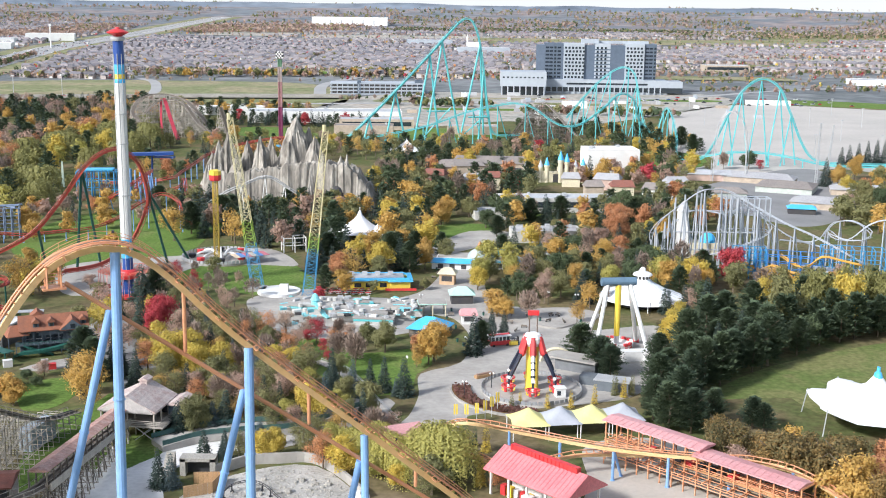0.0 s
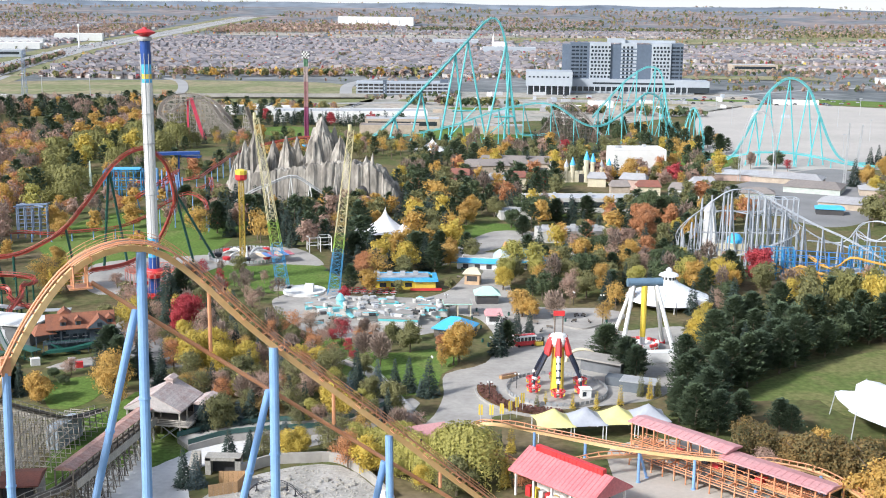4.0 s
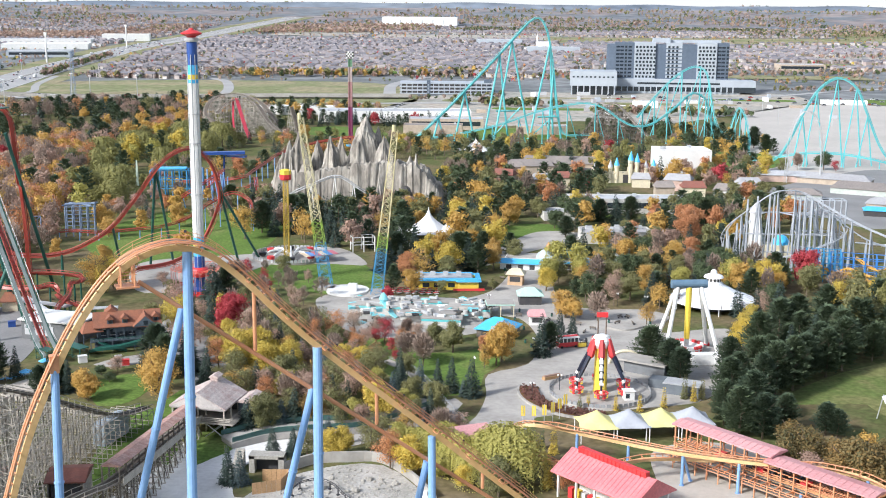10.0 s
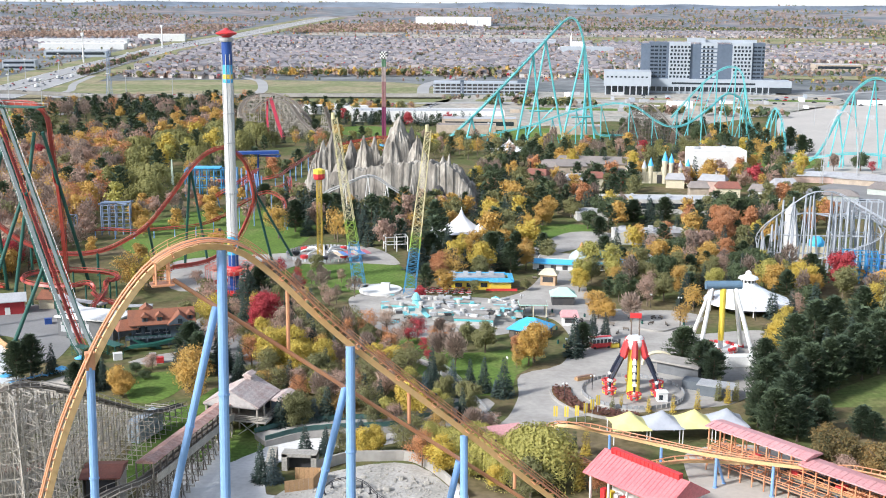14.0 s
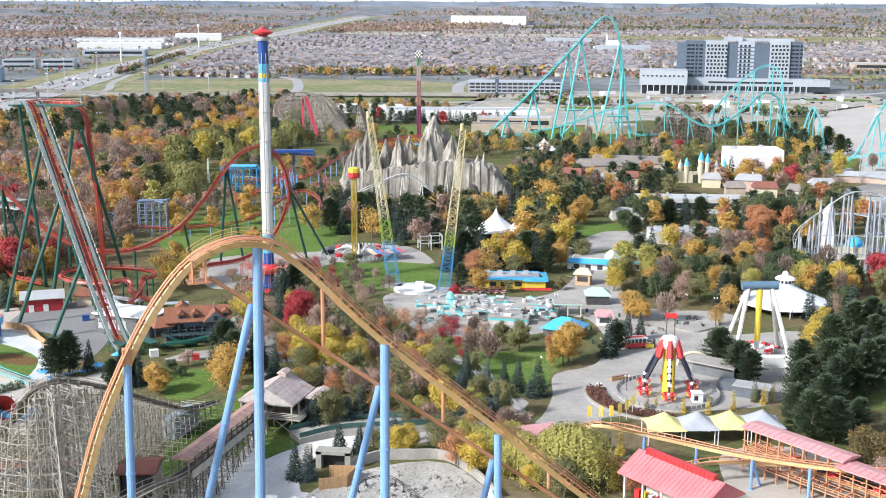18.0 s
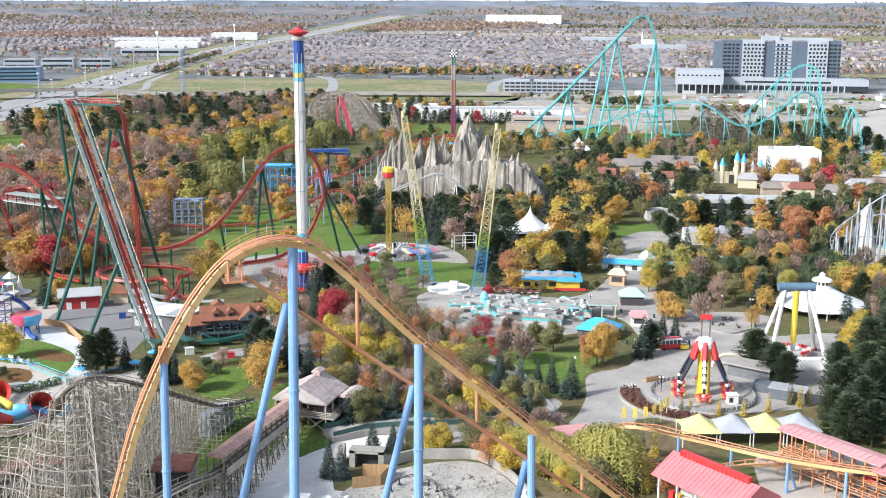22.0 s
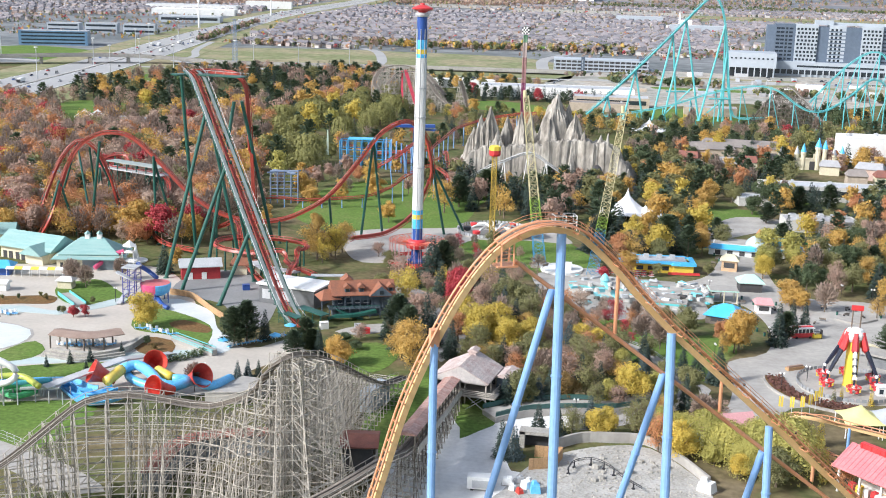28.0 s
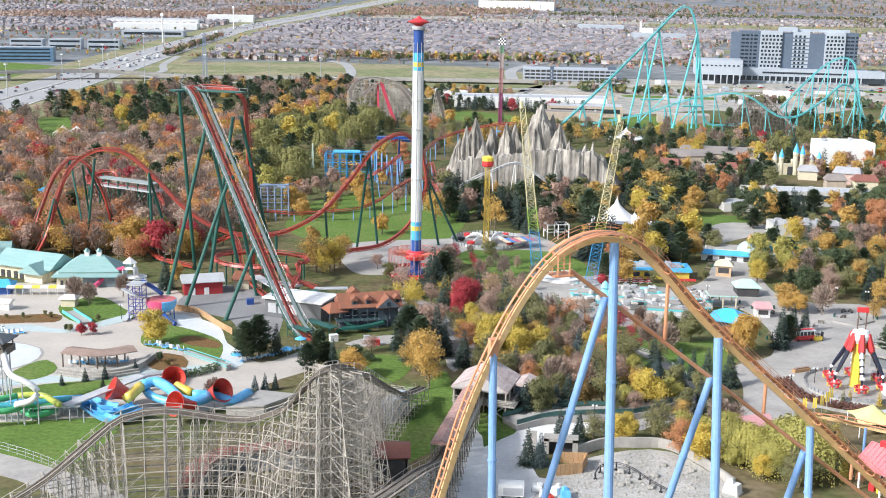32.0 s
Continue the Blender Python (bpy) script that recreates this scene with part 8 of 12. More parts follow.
for a, b, n in (((-186.0, 277.0), (-171.5, 280.5), 20), ((-221.5, 302.5), (-211, 299.5), 14), ((-172.2, 296.8), (-159.2, 293.3), 12), ((-141.7, 287.1), (-127.2, 303.4), 16)):
    for k in range(n):
        f = (k + lr.uniform(-0.3, 0.3)) / n
        copy_thing(lounger, pose(a[0] + (b[0] - a[0]) * f, a[1] + (b[1] - a[1]) * f + lr.uniform(-0.8, 0.8), 0.1, 0, 0, lr.uniform(-30, 200)))
ramp = thing("foot_bridge", "pale ramp bridge with turquoise side walls", "bridge", (-203.4, 318.6, 0), -45)
part("deck", Geo().box((0, 0, 0.5), (15, 3.4, 0.4)), PAVE, ramp)
for sgn in (-1, 1):
    part("side_wall", Geo().box((0, 1.8 * sgn, 0.9), (15, 0.25, 1.0)), TEAL, ramp)
bridge = thing("foot_bridge", "turquoise railed footbridge over the river", "bridge")
b0, b1 = Vector((-158.5, 289.3, 0.8)), Vector((-143.1, 279.5, 0.8))
part("deck", Geo().rod(b0, b1, 1.2, n=4), PAVE, bridge)
for dy in (-1.4, 1.4):
    part("railing", Geo().rod(b0 + Vector((0, dy, 1.2)), b1 + Vector((0, dy, 1.2)), 0.12, n=4).rod(b0 + Vector((0, dy, 0.6)), b1 + Vector((0, dy, 0.6)), 0.1, n=4), TEAL, bridge)
umb = thing("parasol", "pale blue poolside parasol", "parasol", (-131.2, 294.6, 0), 0, "parasols")
part("canopy", Geo().lathe([(1.7, 2.2), (1.7, 2.3), (0.1, 3.0)], n=10), AZURE, umb)
part("pole", Geo().rod((0, 0, 0), (0, 0, 2.9), 0.05, n=6), WHITE, umb)
for x, y in ((-125.2, 296.0), (-129.9, 304.4), (-143.2, 286.8)):
    copy_thing(umb, pose(x, y, 0))
slat_fence = thing("board_fence", "tan timber board fence round the yard", "fence")
fpts = spline([(-178.0, 333.5, 1.0), (-169.7, 330.9, 1.0), (-159.1, 318.9, 1.0), (-152.3, 311.6, 1.0)], 0.9)
for a, b in zip(fpts, fpts[1:]):
    c = (a + b) / 2
    part("board", Geo().box((c.x, c.y, 1.0), ((b - a).length * 0.94, 0.12, 2.0), math.atan2((b - a).y, (b - a).x)), FENCE_W, slat_fence)
pond_fence = thing("board_fence", "orange tan board fence beside the pond tunnel", "fence")
for a, b in (((-53.5, 232.5), (-47.5, 233)), ((-47.5, 233), (-48.5, 227.5)), ((-48.5, 227.5), (-54, 225))):
    n = 6
    for k in range(n):
        x, y = a[0] + (b[0] - a[0]) * (k + 0.5) / n, a[1] + (b[1] - a[1]) * (k + 0.5) / n
        part("board", Geo().box((x, y, 1.3), (math.dist(a, b) / n * 0.95, 0.12, 2.6), math.atan2(b[1] - a[1], b[0] - a[0])), FENCE_W, pond_fence)
tunnel = thing("tunnel_portal", "dark concrete tunnel mouth with grey stairs", "tunnel", (-53.5, 238, 0))
part("portal", Geo().box((-3.2, 0, 1.9), (1.2, 3, 3.8)).box((3.2, 0, 1.9), (1.2, 3, 3.8)).box((0, 0, 3.6), (7.6, 3, 0.8)), STONE, tunnel)
# near-black sheet paints the shade within the tunnel mouth
part("dark_opening", Geo().box((0, 0.8, 1.6), (5.2, 0.4, 3.2)), DARK, tunnel)
for k in range(10):
    part("step", Geo().box((-6.5, -3 + k * 0.6, 0.15 + k * 0.2), (2.0, 0.6, 0.3 + k * 0.4)), STONE, tunnel)
retain = thing("retaining_wall", "pale concrete retaining wall round the pond", "wall")
part("wall", Geo().sweep(spline([(-50, 237, 1.2), (-44, 243, 1.2), (-37, 244.5, 1.2), (-30, 245, 1.0), (-23, 237, 0.8), (-17, 226, 0.8)], 1.5), 0, shape=box_shape(0.6, 2.4)), PAVE, retain)
rail_f = thing("path_railing", "green mesh railing along the raised path", "railing")
rp = spline([(-66, 252, 2.2), (-58, 258, 2.6), (-47, 262, 2.6), (-36, 266, 2.4), (-22, 284, 2.0)], 2.0)
part("raised_path", Geo().sweep([p - Vector((0, 0, 1.6)) for p in rp], 0, shape=box_shape(6.0, 1.6)), PAVE, rail_f)
for off in (-2.9, 2.9):
    fr_ = track_frames(rp, 0)
    part("top_rail", Geo().sweep([p + s * off + Vector((0, 0, 0.5)) for p, (s, u) in zip(rp, fr_)], 0.08, 4), GREEN_ST, rail_f)
    part("mesh_panel", Geo().sweep([p + s * off - Vector((0, 0, 0.1)) for p, (s, u) in zip(rp, fr_)], 0, shape=box_shape(0.05, 1.0)), paint("dark_teal_mesh", (0.05, 0.12, 0.11), 0.7), rail_f)

# pipes and nozzles on the drained pond's floor
pipes = thing("fountain_pipes", "dark fountain pipework on the drained pond floor", "fountain")
arc_r = spline([(-45.9, 224.0, 1.5), (-44.7, 228.4, 1.6), (-41.3, 230.5, 1.7), (-37.8, 228.4, 1.6), (-34.4, 223.1, 1.5), (-30.6, 218.7, 1.4)], 0.8)
for off in (-0.45, 0.45):
    part("rail_pipe", Geo().sweep([p + Vector((0, off, 0)) for p in arc_r], 0.08, 5), DARK, pipes)
for p in arc_r:
    part("rung", Geo().rod(p + Vector((0, -0.45, 0)), p + Vector((0, 0.45, 0)), 0.05, n=4), DARK, pipes)
for p in arc_r[1::4]:
    part("stand", Geo().rod((p.x, p.y, 0), p, 0.16, n=6), BLACK, pipes)
    part("stand_foot", Geo().lathe([(0.4, 0.05), (0.4, 0.3), (0.2, 0.35)], (p.x, p.y, 0), 8), BLACK, pipes)
gr = random.Random(77)
bits = Geo()
for _ in range(1500):
    x, y = gr.uniform(-56, -18), gr.uniform(206, 241)
    if inside(x, y, POND_BED):
        k = gr.uniform(0.12, 0.42)
        bits.box((x, y, 0.1 + k * 0.25), (k * gr.uniform(0.8, 1.6), k, k * 0.7), gr.uniform(0, 3), 0.7)
tagged(new("pond_stones", bits.mesh("pond_stones", STONE)), "loose pale stones strewn over the pond bed", "stones", kind="stuff")
trailer = thing("white_trailer", "white box trailer parked on the dusty yard", "trailer", (-62.6, 213.6, 0), 4)
part("box", Geo().box((0, 0, 1.7), (5.2, 2.6, 2.5)), WHITE, trailer)
part("tail_panel", Geo().box((0.4, -1.33, 1.5), (4.0, 0.06, 1.6)), GALV, trailer)
for sx in (-1.6, 1.6):
    part("wheel", Geo().rod((sx, -1.2, 0.4), (sx, -0.9, 0.4), 0.4, n=10), BLACK, trailer)
for k, (x, y, w, m) in enumerate(((-57.5, 217, 2.2, WHITE), (-55.2, 218.6, 1.8, GALV), (-53.4, 216.4, 2.4, WHITE), (-56.2, 214.6, 1.6, WHITE), (-51.6, 214.6, 2.6, AZURE), (-54.6, 213.2, 1.5, FLAME), (-17.6, 223, 3.4, WHITE))):
    tarp = thing("covered_stack", "stack of stored parts under a %s tarpaulin" % ("pale blue" if m is AZURE else "red" if m is FLAME else "white"), "tarpaulin", (x, y, 0), 25 * k, "covered stacks")
    part("tarpaulin", Geo().box((0, 0, w * 0.32), (w, w * 0.8, w * 0.64), 0, 0.8).box((w * 0.2, 0.1, w * 0.7), (w * 0.5, w * 0.4, w * 0.3), 0.3, 0.7), m, tarp)
    part("pallet", Geo().box((0, 0, 0.08), (w * 1.1, w * 0.9, 0.16)), TIMBER, tarp)
for k in range(26):
    a = rnd.uniform(0, 6.28)
    x, y = -35 + rnd.uniform(-10, 10), 229 + rnd.uniform(-7, 7)
    b_ = solid("boulder", Geo().lathe([(0.2, 0), (0.5, 0.1), (0.42, 0.4), (0.1, 0.5)], (0, 0, 0), 6, (1, rnd.uniform(0.6, 1.2))), STONE, "small pale grey boulder on the pond floor", "boulder", group="pond boulders")
    b_.location = (x, y, 0.08)
    b_.scale = (rnd.uniform(0.7, 2.0),) * 3

# hedge of dark shrubs beside the river, and a mesh fence below the slides
hedge = thing("hedge", "low dark green hedge beside the river path", "hedge")
g, hr_ = Geo(), random.Random(8)
line = spline([(-157.4, 270.2, 0), (-151.6, 272.9, 0), (-147.4, 278.5, 0), (-146.5, 283.5, 0)], 0.5)
for p in line:
    for _ in range(26):
        spray(g, p + Vector((hr_.uniform(-1.3, 1.3), hr_.uniform(-1.3, 1.3), hr_.uniform(0.2, 1.8))), Vector((0, -0.3, 1)), 0.32, hr_)
part("foliage", g, LEAF["green"], hedge, kind="stuff")
mesh_fence = thing("wire_fence", "grey chain link fence along the grass slope", "fence")
fl = spline([(-184.8, 221.0, 0), (-175.1, 217.8, 0), (-165.3, 213.8, 0), (-156.4, 209.0, 0)], 2.5)
for p in fl:
    part("post", Geo().rod(p, p + Vector((0, 0, 2.0)), 0.06, n=5), GALV, mesh_fence)
for z in (0.4, 1.2, 2.0):
    part("rail", Geo().sweep([p + Vector((0, 0, z)) for p in fl], 0.04, 4), GALV, mesh_fence)

# ---- east side: station, red hall, shade sails, pendulum and claw rides ----
station = thing("coaster_station", "long orange steel station with faded pink roof", "station", (53.5, 234.5, 0), -45.5)
for cx, w, cy, z in ((-12.5, 25, 0.8, 8.9), (11.5, 24, -0.4, 8.0)):
    rf = part("roof", Geo().gable((cx, cy, z), w, 5.4, 0.5, 0, 0.35, 0.3), ROUGE, station, "faded pink metal roof")
    for k in range(int(w / 1.5)):
        part("roof_seam", Geo().rod((cx - w / 2 + 0.6 + k * 1.5, cy - 3.0, z + 0.06), (cx - w / 2 + 0.6 + k * 1.5, cy, z + 0.56), 0.05, n=4), ROUGE, rf)
part("platform", Geo().box((0, 1.2, 3.6), (48, 5.2, 0.3)).box((0, -3.6, 2.3), (48, 2.4, 0.25)), TIMBER_M, station)
part("track_spine", Geo().box((0, -0.6, 3.6), (50, 1.0, 0.8)), SPINE, station)
for sgn in (-0.6, 0.6):
    part("track_rail", Geo().rod((-25, -0.6 + sgn, 4.3), (25, -0.6 + sgn, 4.3), 0.14, n=6), ORANGE, station)
for k in range(17):
    x = -24 + k * 3
    top = 8.8 if x < 0 else 7.9
    for y in (-2.4, 3.0):
        part("post", Geo().box((x, y, top / 2), (0.26, 0.26, top)), ORANGE, station)
    part("short_post", Geo().box((x + 1.5, -4.8, 1.8), (0.22, 0.22, 3.6)), ORANGE, station)
    part("cross_beam", Geo().box((x, 0.3, 3.2), (0.22, 10.2, 0.35)), ORANGE, station)
    part("roof_beam", Geo().box((x, 0.3, top - 0.2), (0.2, 5.6, 0.3)), ORANGE, station)
for y, z in ((-4.8, 3.5), (-4.8, 3.0), (-4.8, 2.4), (-2.4, 4.9), (-2.4, 4.4), (-2.4, 3.3), (3.0, 4.9), (3.0, 4.3), (1.2, 4.8), (0.6, 4.4), (-2.4, 6.2)):
    part("railing", Geo().box((0, y, z), (49, 0.1, 0.14)), ORANGE, station)
for k in range(24):
    part("queue_gate", Geo().box((-23 + k * 2, 1.6, 4.3), (0.1, 1.8, 1.1)), ORANGE if k % 3 else GALV, station)
for k in range(9):
    part("train_car", Geo().box((-13 + k * 2.6, -0.6, 4.9), (1.6, 2.2, 1.0)), SCARLET if k % 4 == 0 else BLACK, station)
part("stair", Geo().box((25.5, 0.5, 2.2), (3, 2.2, 0.3)).box((27.5, 0.5, 1.2), (2.4, 2.2, 0.3)), ORANGE, station)
hall = thing("red_roofed_hall", "open hall with a coral red metal roof and ridge vent", "hall", (19.5, 226, 0), -46)
part("roof", Geo().gable((0, 0, 5.6), 21, 11, 3.6, 0, 0.8), REDROOF, hall, "coral red ribbed metal roof")
for k in range(22):
    for sgn in (-1, 1):
        part("roof_rib", Geo().rod((-10.9 + k * 1.04, sgn * 6.2, 5.68), (-10.9 + k * 1.04, sgn * 0.3, 9.12), 0.06, n=4), REDROOF, hall)
part("ridge_vent", Geo().box((0, 0, 9.5), (18, 1.2, 1.1)), SCARLET, hall)
for k in range(17):
    part("vent_post", Geo().box((-8.6 + k * 1.08, -0.65, 9.5), (0.2, 0.12, 1.2)), SCARLET, hall)
for x in (-10, -5, 0, 5, 10):
    for y in (-5.2, 5.2):
        part("post", Geo().box((x, y, 2.7), (0.4, 0.4, 5.4)), WHITE, hall)
part("counter", Geo().box((0, 0.5, 1.3), (16, 3, 2.6)), WHITE, hall)
for k in range(10):
    part("game_machine", Geo().box((-8 + k * 1.8, -3.2, 1.1), (1.2, 1.2, 2.2)), (SCARLET, YELLOW, WHITE)[k % 3], hall)
part("photo_booth", Geo().box((0.5, -5.4, 1.5), (2.2, 1.8, 3.0)), WHITE, hall)
annex = thing("pink_roofed_stall", "small stall with pink metal roof and blue eaves", "kiosk", (-13, 251, 0), 25)
part("roof", Geo().gable((0, 0, 4.4), 13, 7, 2.4, 0, 0.5), ROUGE, annex)
part("wall", Geo().box((0, 0, 2.2), (12, 6, 4.4)), WHITE, annex)
part("eaves_band", Geo().box((0, -3.6, 4.2), (13.4, 0.15, 0.5)), SKY_BLUE, annex)

# four shade sails
SAIL_Y = paint("lemon_sailcloth", (0.72, 0.66, 0.26), 0.8, second=(0.66, 0.62, 0.3), fine=1.5, vary=0.05)
SAIL_G = paint("grey_sailcloth", (0.42, 0.44, 0.48), 0.8, second=(0.37, 0.39, 0.43), fine=1.5, vary=0.05)
for k, (px, m, word) in enumerate(((0, SAIL_Y, "lemon yellow"), (1, SAIL_G, "pale grey"), (2, SAIL_Y, "lemon yellow"), (3, SAIL_G, "pale grey"))):
    x, y = 18.5 + k * 7.6, 264.5 + k * 1.6
    s = thing("shade_sail", word + " peaked fabric shade on white poles", "shade sail", (x, y, 0), 8, "shade sails")
    rows, n = [], 8
    for i in range(n + 1):
        for j in range(n + 1):
            u, v = i / n * 2 - 1, j / n * 2 - 1
            d = max(abs(u), abs(v))
            z = 3.6 + 3.2 * (1 - d) ** 1.25 + 0.25 * (u * u - v * v)
            pin = 1 - 0.13 * (1 - min(abs(u), abs(v))) * d
            rows.append((u * 4.6 * pin, v * 4.6 * pin, z))
    fc = [(i * (n + 1) + j, (i + 1) * (n + 1) + j, (i + 1) * (n + 1) + j + 1, i * (n + 1) + j + 1) for i in range(n) for j in range(n)]
    back = [(a, b, c - 0.05) for a, b, c in rows]
    part("canopy", Geo().add(rows + back, fc + [tuple(q + len(rows) for q in reversed(f)) for f in fc]), m, s, smooth=True)
    for sx, sy in ((-4.2, -4.2), (4.2, -4.2), (4.2, 4.2), (-4.2, 4.2)):
        part("pole", Geo().rod((sx, sy, 0), (sx, sy, 3.6), 0.13, n=8), WHITE, s)

# claw ride: six bent arms round a yellow tower
claw = thing("claw_ride", "yellow tower ride with black and red jointed arms", "thrill ride", (21.5, 297, 0))
claw.scale = (0.86, 0.86, 0.86)
NAVY = paint("navy_black_paint", (0.015, 0.018, 0.035), 0.35, second=(0.02, 0.03, 0.06))
part("platform", Geo().lathe([(15.5, -0.2), (15.5, 0.55), (15.2, 0.6), (0.1, 0.6)], n=40), PAVE, claw)
g = Geo()
for k in range(56):
    a = 2 * math.pi * k / 56
    g.box((15.3 * math.cos(a), 15.3 * math.sin(a), 1.1), (0.1, 1.3, 1.1), a)
part("mesh_fence", g, paint("grey_mesh", (0.30, 0.31, 0.32), 0.7), claw, kind="stuff")
part("tower", Geo().lathe([(2.2, 0.6), (2.0, 1.4), (1.9, 12), (1.9, 15.5)], n=8), YELLOW, claw)
part("head", Geo().lathe([(2.2, 14.5), (2.9, 15.6), (3.0, 17.0), (2.2, 18.2), (1.0, 18.6)], n=12), WHITE, claw, "white domed head")
for sx in (-1.2, 1.2):
    part("mast_post", Geo().rod((sx, 0, 17.5), (sx, 0, 24.2), 0.2, n=6), paint("brown_steel", (0.18, 0.13, 0.1), 0.5), claw)
part("mast_sign", Geo().box((0, 0, 24.6), (3.4, 0.6, 1.5)), SCARLET, claw)
for k in range(6):
    a = k * math.pi / 3 + 0.5
    e, f = Vector((math.cos(a), math.sin(a), 0)), Vector((-math.sin(a), math.cos(a), 0))
    up = Vector((0, 0, 1))
    part("shoulder", Geo().rod(e * 2.2 + up * 17.4, e * 3.7 + up * 12.4, 0.85, 1.1, 6).rod(e * 3.7 + up * 12.4, e * 3.9 + up * 11.6, 1.1, 0.5, 6), SCARLET, claw)
    arm_ = part("arm", Geo().rod(e * 3.4 + up * 13.4, e * 6.4 + up * 8.0, 0.72, 0.62, 6).rod(e * 6.4 + up * 8.0, e * 7.9 + up * 5.2, 0.62, 0.42, 6), NAVY if k != 4 else WHITE, claw)
    part("forearm", Geo().rod(e * 7.9 + up * 5.6, e * 8.2 + up * 3.0, 0.4, 0.3, 6), NAVY, arm_)
    part("joint", Geo().rod(e * 7.9 + up * 5.3 + f * 0.6, e * 7.9 + up * 5.3 - f * 0.6, 0.5, n=8), WHITE, arm_)
    if k == 4:
        for q in range(4):
            part("stripe", Geo().rod(e * (3.9 + q * 1.0) + up * (12.4 - q * 1.85), e * (4.2 + q * 1.0) + up * (11.8 - q * 1.85), 0.76, 0.75, 6), BLACK, arm_)
    c = e * 8.3 + up * 2.0
    car = part("gondola_ring", Geo().sweep([c + Vector((2.1 * math.cos(t * 0.42), 2.1 * math.sin(t * 0.42), 0.9)) for t in range(15)], 0.2, 6, closed=True), SCARLET, claw)
    for q in range(6):
        t = q * 1.047
        d = Vector((math.cos(t), math.sin(t), 0))
        part("seat", Geo().box(c + d * 1.5 - up * 0.5, (0.5, 0.7, 0.3), t).box(c + d * 1.9 + up * 0.1, (0.25, 0.7, 1.3), t), SCARLET if q % 3 else YELLOW, car)
        part("spoke", Geo().rod(c + up * 0.9, c + d * 2.1 + up * 0.9, 0.08, n=4), SCARLET, car)
    part("gondola_hub", Geo().lathe([(0.3, -0.4), (0.5, 0.4), (0.3, 1.4)], c, 8), WHITE, car)
bed = thing("flower_bed", "crescent flower bed of reddish shrubs with pale kerb", "flower bed")
arc_b = [Vector((21.5 + 18.5 * math.cos(a), 297 + 18.5 * math.sin(a), 0.25)) for a in np.linspace(3.0, 4.75, 24)]
part("soil", Geo().sweep(arc_b, 0, shape=box_shape(5.0, 0.5)), MULCH, bed)
part("kerb", Geo().sweep([Vector((21.5 + 21.3 * math.cos(a), 297 + 21.3 * math.sin(a), 0.25)) for a in np.linspace(2.95, 4.8, 26)], 0, shape=box_shape(0.6, 0.7)), PAVE, bed)
g, br = Geo(), random.Random(12)
for _ in range(900):
    a, d = br.uniform(3.02, 4.73), br.uniform(16.4, 20.6)
    clump(g, Vector((21.5 + d * math.cos(a), 297 + d * math.sin(a), br.uniform(0.5, 1.3))), Vector((0, -0.4, 1)), 0.4, br)
part("shrubs", g, leaf("reddish_shrub_leaves", (0.22, 0.08, 0.05), (0.14, 0.09, 0.05)), bed, kind="stuff")
part("grass_patch", Geo().lathe([(6.5, 0.0), (6.5, 0.66)], (20, 305.5, 0), 24, (1.9, 0.55)), GRASS, claw)
plaza_flag = thing("banner_pole", "yellow plaza banner on a pole", "banner", (0, 0, -50), 0, "plaza banners")
part("pole", Geo().rod((0, 0, 0), (0, 0, 5.4), 0.09, n=6), GALV, plaza_flag)
part("banner", Geo().box((0, 0, 3.9), (1.0, 0.06, 2.6)), YELLOW, plaza_flag)
spots = [(1.5, 270.5), (4.1, 270.6), (6.6, 271.5), (8.7, 273.6), (10.4, 276.5), (11.9, 279.8)]
plaza_flag.matrix_basis = pose(*spots[0], 0)
for x, y in spots[1:]:
    copy_thing(plaza_flag, pose(x, y, 0, 0, 0, rnd.uniform(-25, 25)))
lamp = thing("street_lamp", "dark post lamp with two white globes", "street lamp", (11.0, 297.4, 0), 0, "plaza lamps")
part("post", Geo().rod((0, 0, 0), (0, 0, 4.6), 0.09, n=6), BLACK, lamp)
for sx in (-0.45, 0.45):
    part("globe", Geo().lathe([(0.1, 4.2), (0.28, 4.45), (0.1, 4.75)], (sx, 0, 0), 8), WHITE, lamp)
for x, y in ((3.8, 290.2), (42.1, 385.1), (32.9, 388.4), (-23.3, 436.9), (-10.0, 382.2), (19.8, 372.9), (65.2, 375.3), (-68.7, 293.8), (-11.8, 311.0), (-46.3, 258.0), (-38.7, 417.3), (4.5, 331.3), (-41.2, 426.5), (-138.8, 260.4), (-190.2, 320.8)):
    copy_thing(lamp, pose(x, y, 0, 0, 0, rnd.uniform(0, 180)))
bench = thing("bench_planter", "reddish brown timber bench planter", "bench", (9.2, 307.9, 0), 35)
part("seat", Geo().box((0, 0, 0.5), (5.5, 1.4, 0.8)), FENCE_W, bench)
part("plants", Geo().box((0, 0, 1.0), (5.0, 0.8, 0.5)), LEAF["rust"], bench)

# tall pendulum ride
pend = thing("pendulum_ride", "white legged pendulum ride with yellow arm and blue drum", "thrill ride", (49, 337, 0), 8)
pend.scale = (0.93, 0.93, 0.93)
part("drum", Geo().rod((-5.6, 0, 22.0), (5.6, 0, 22.0), 1.35, n=14), paint("slate_blue_drum", (0.12, 0.2, 0.28), 0.5), pend)
for sx in (-1, 1):
    for sy in (-1, 1):
        part("leg", Geo().rod((sx * 3.6, sy * 0.4, 21.4), (sx * 8.6, sy * 6.5, 0), 0.62, 0.72, 8), WHITE, pend)
        part("foot", Geo().rod((sx * 8.35, sy * 6.2, 1.0), (sx * 8.7, sy * 6.6, 0), 0.95, n=8), SCARLET, pend)
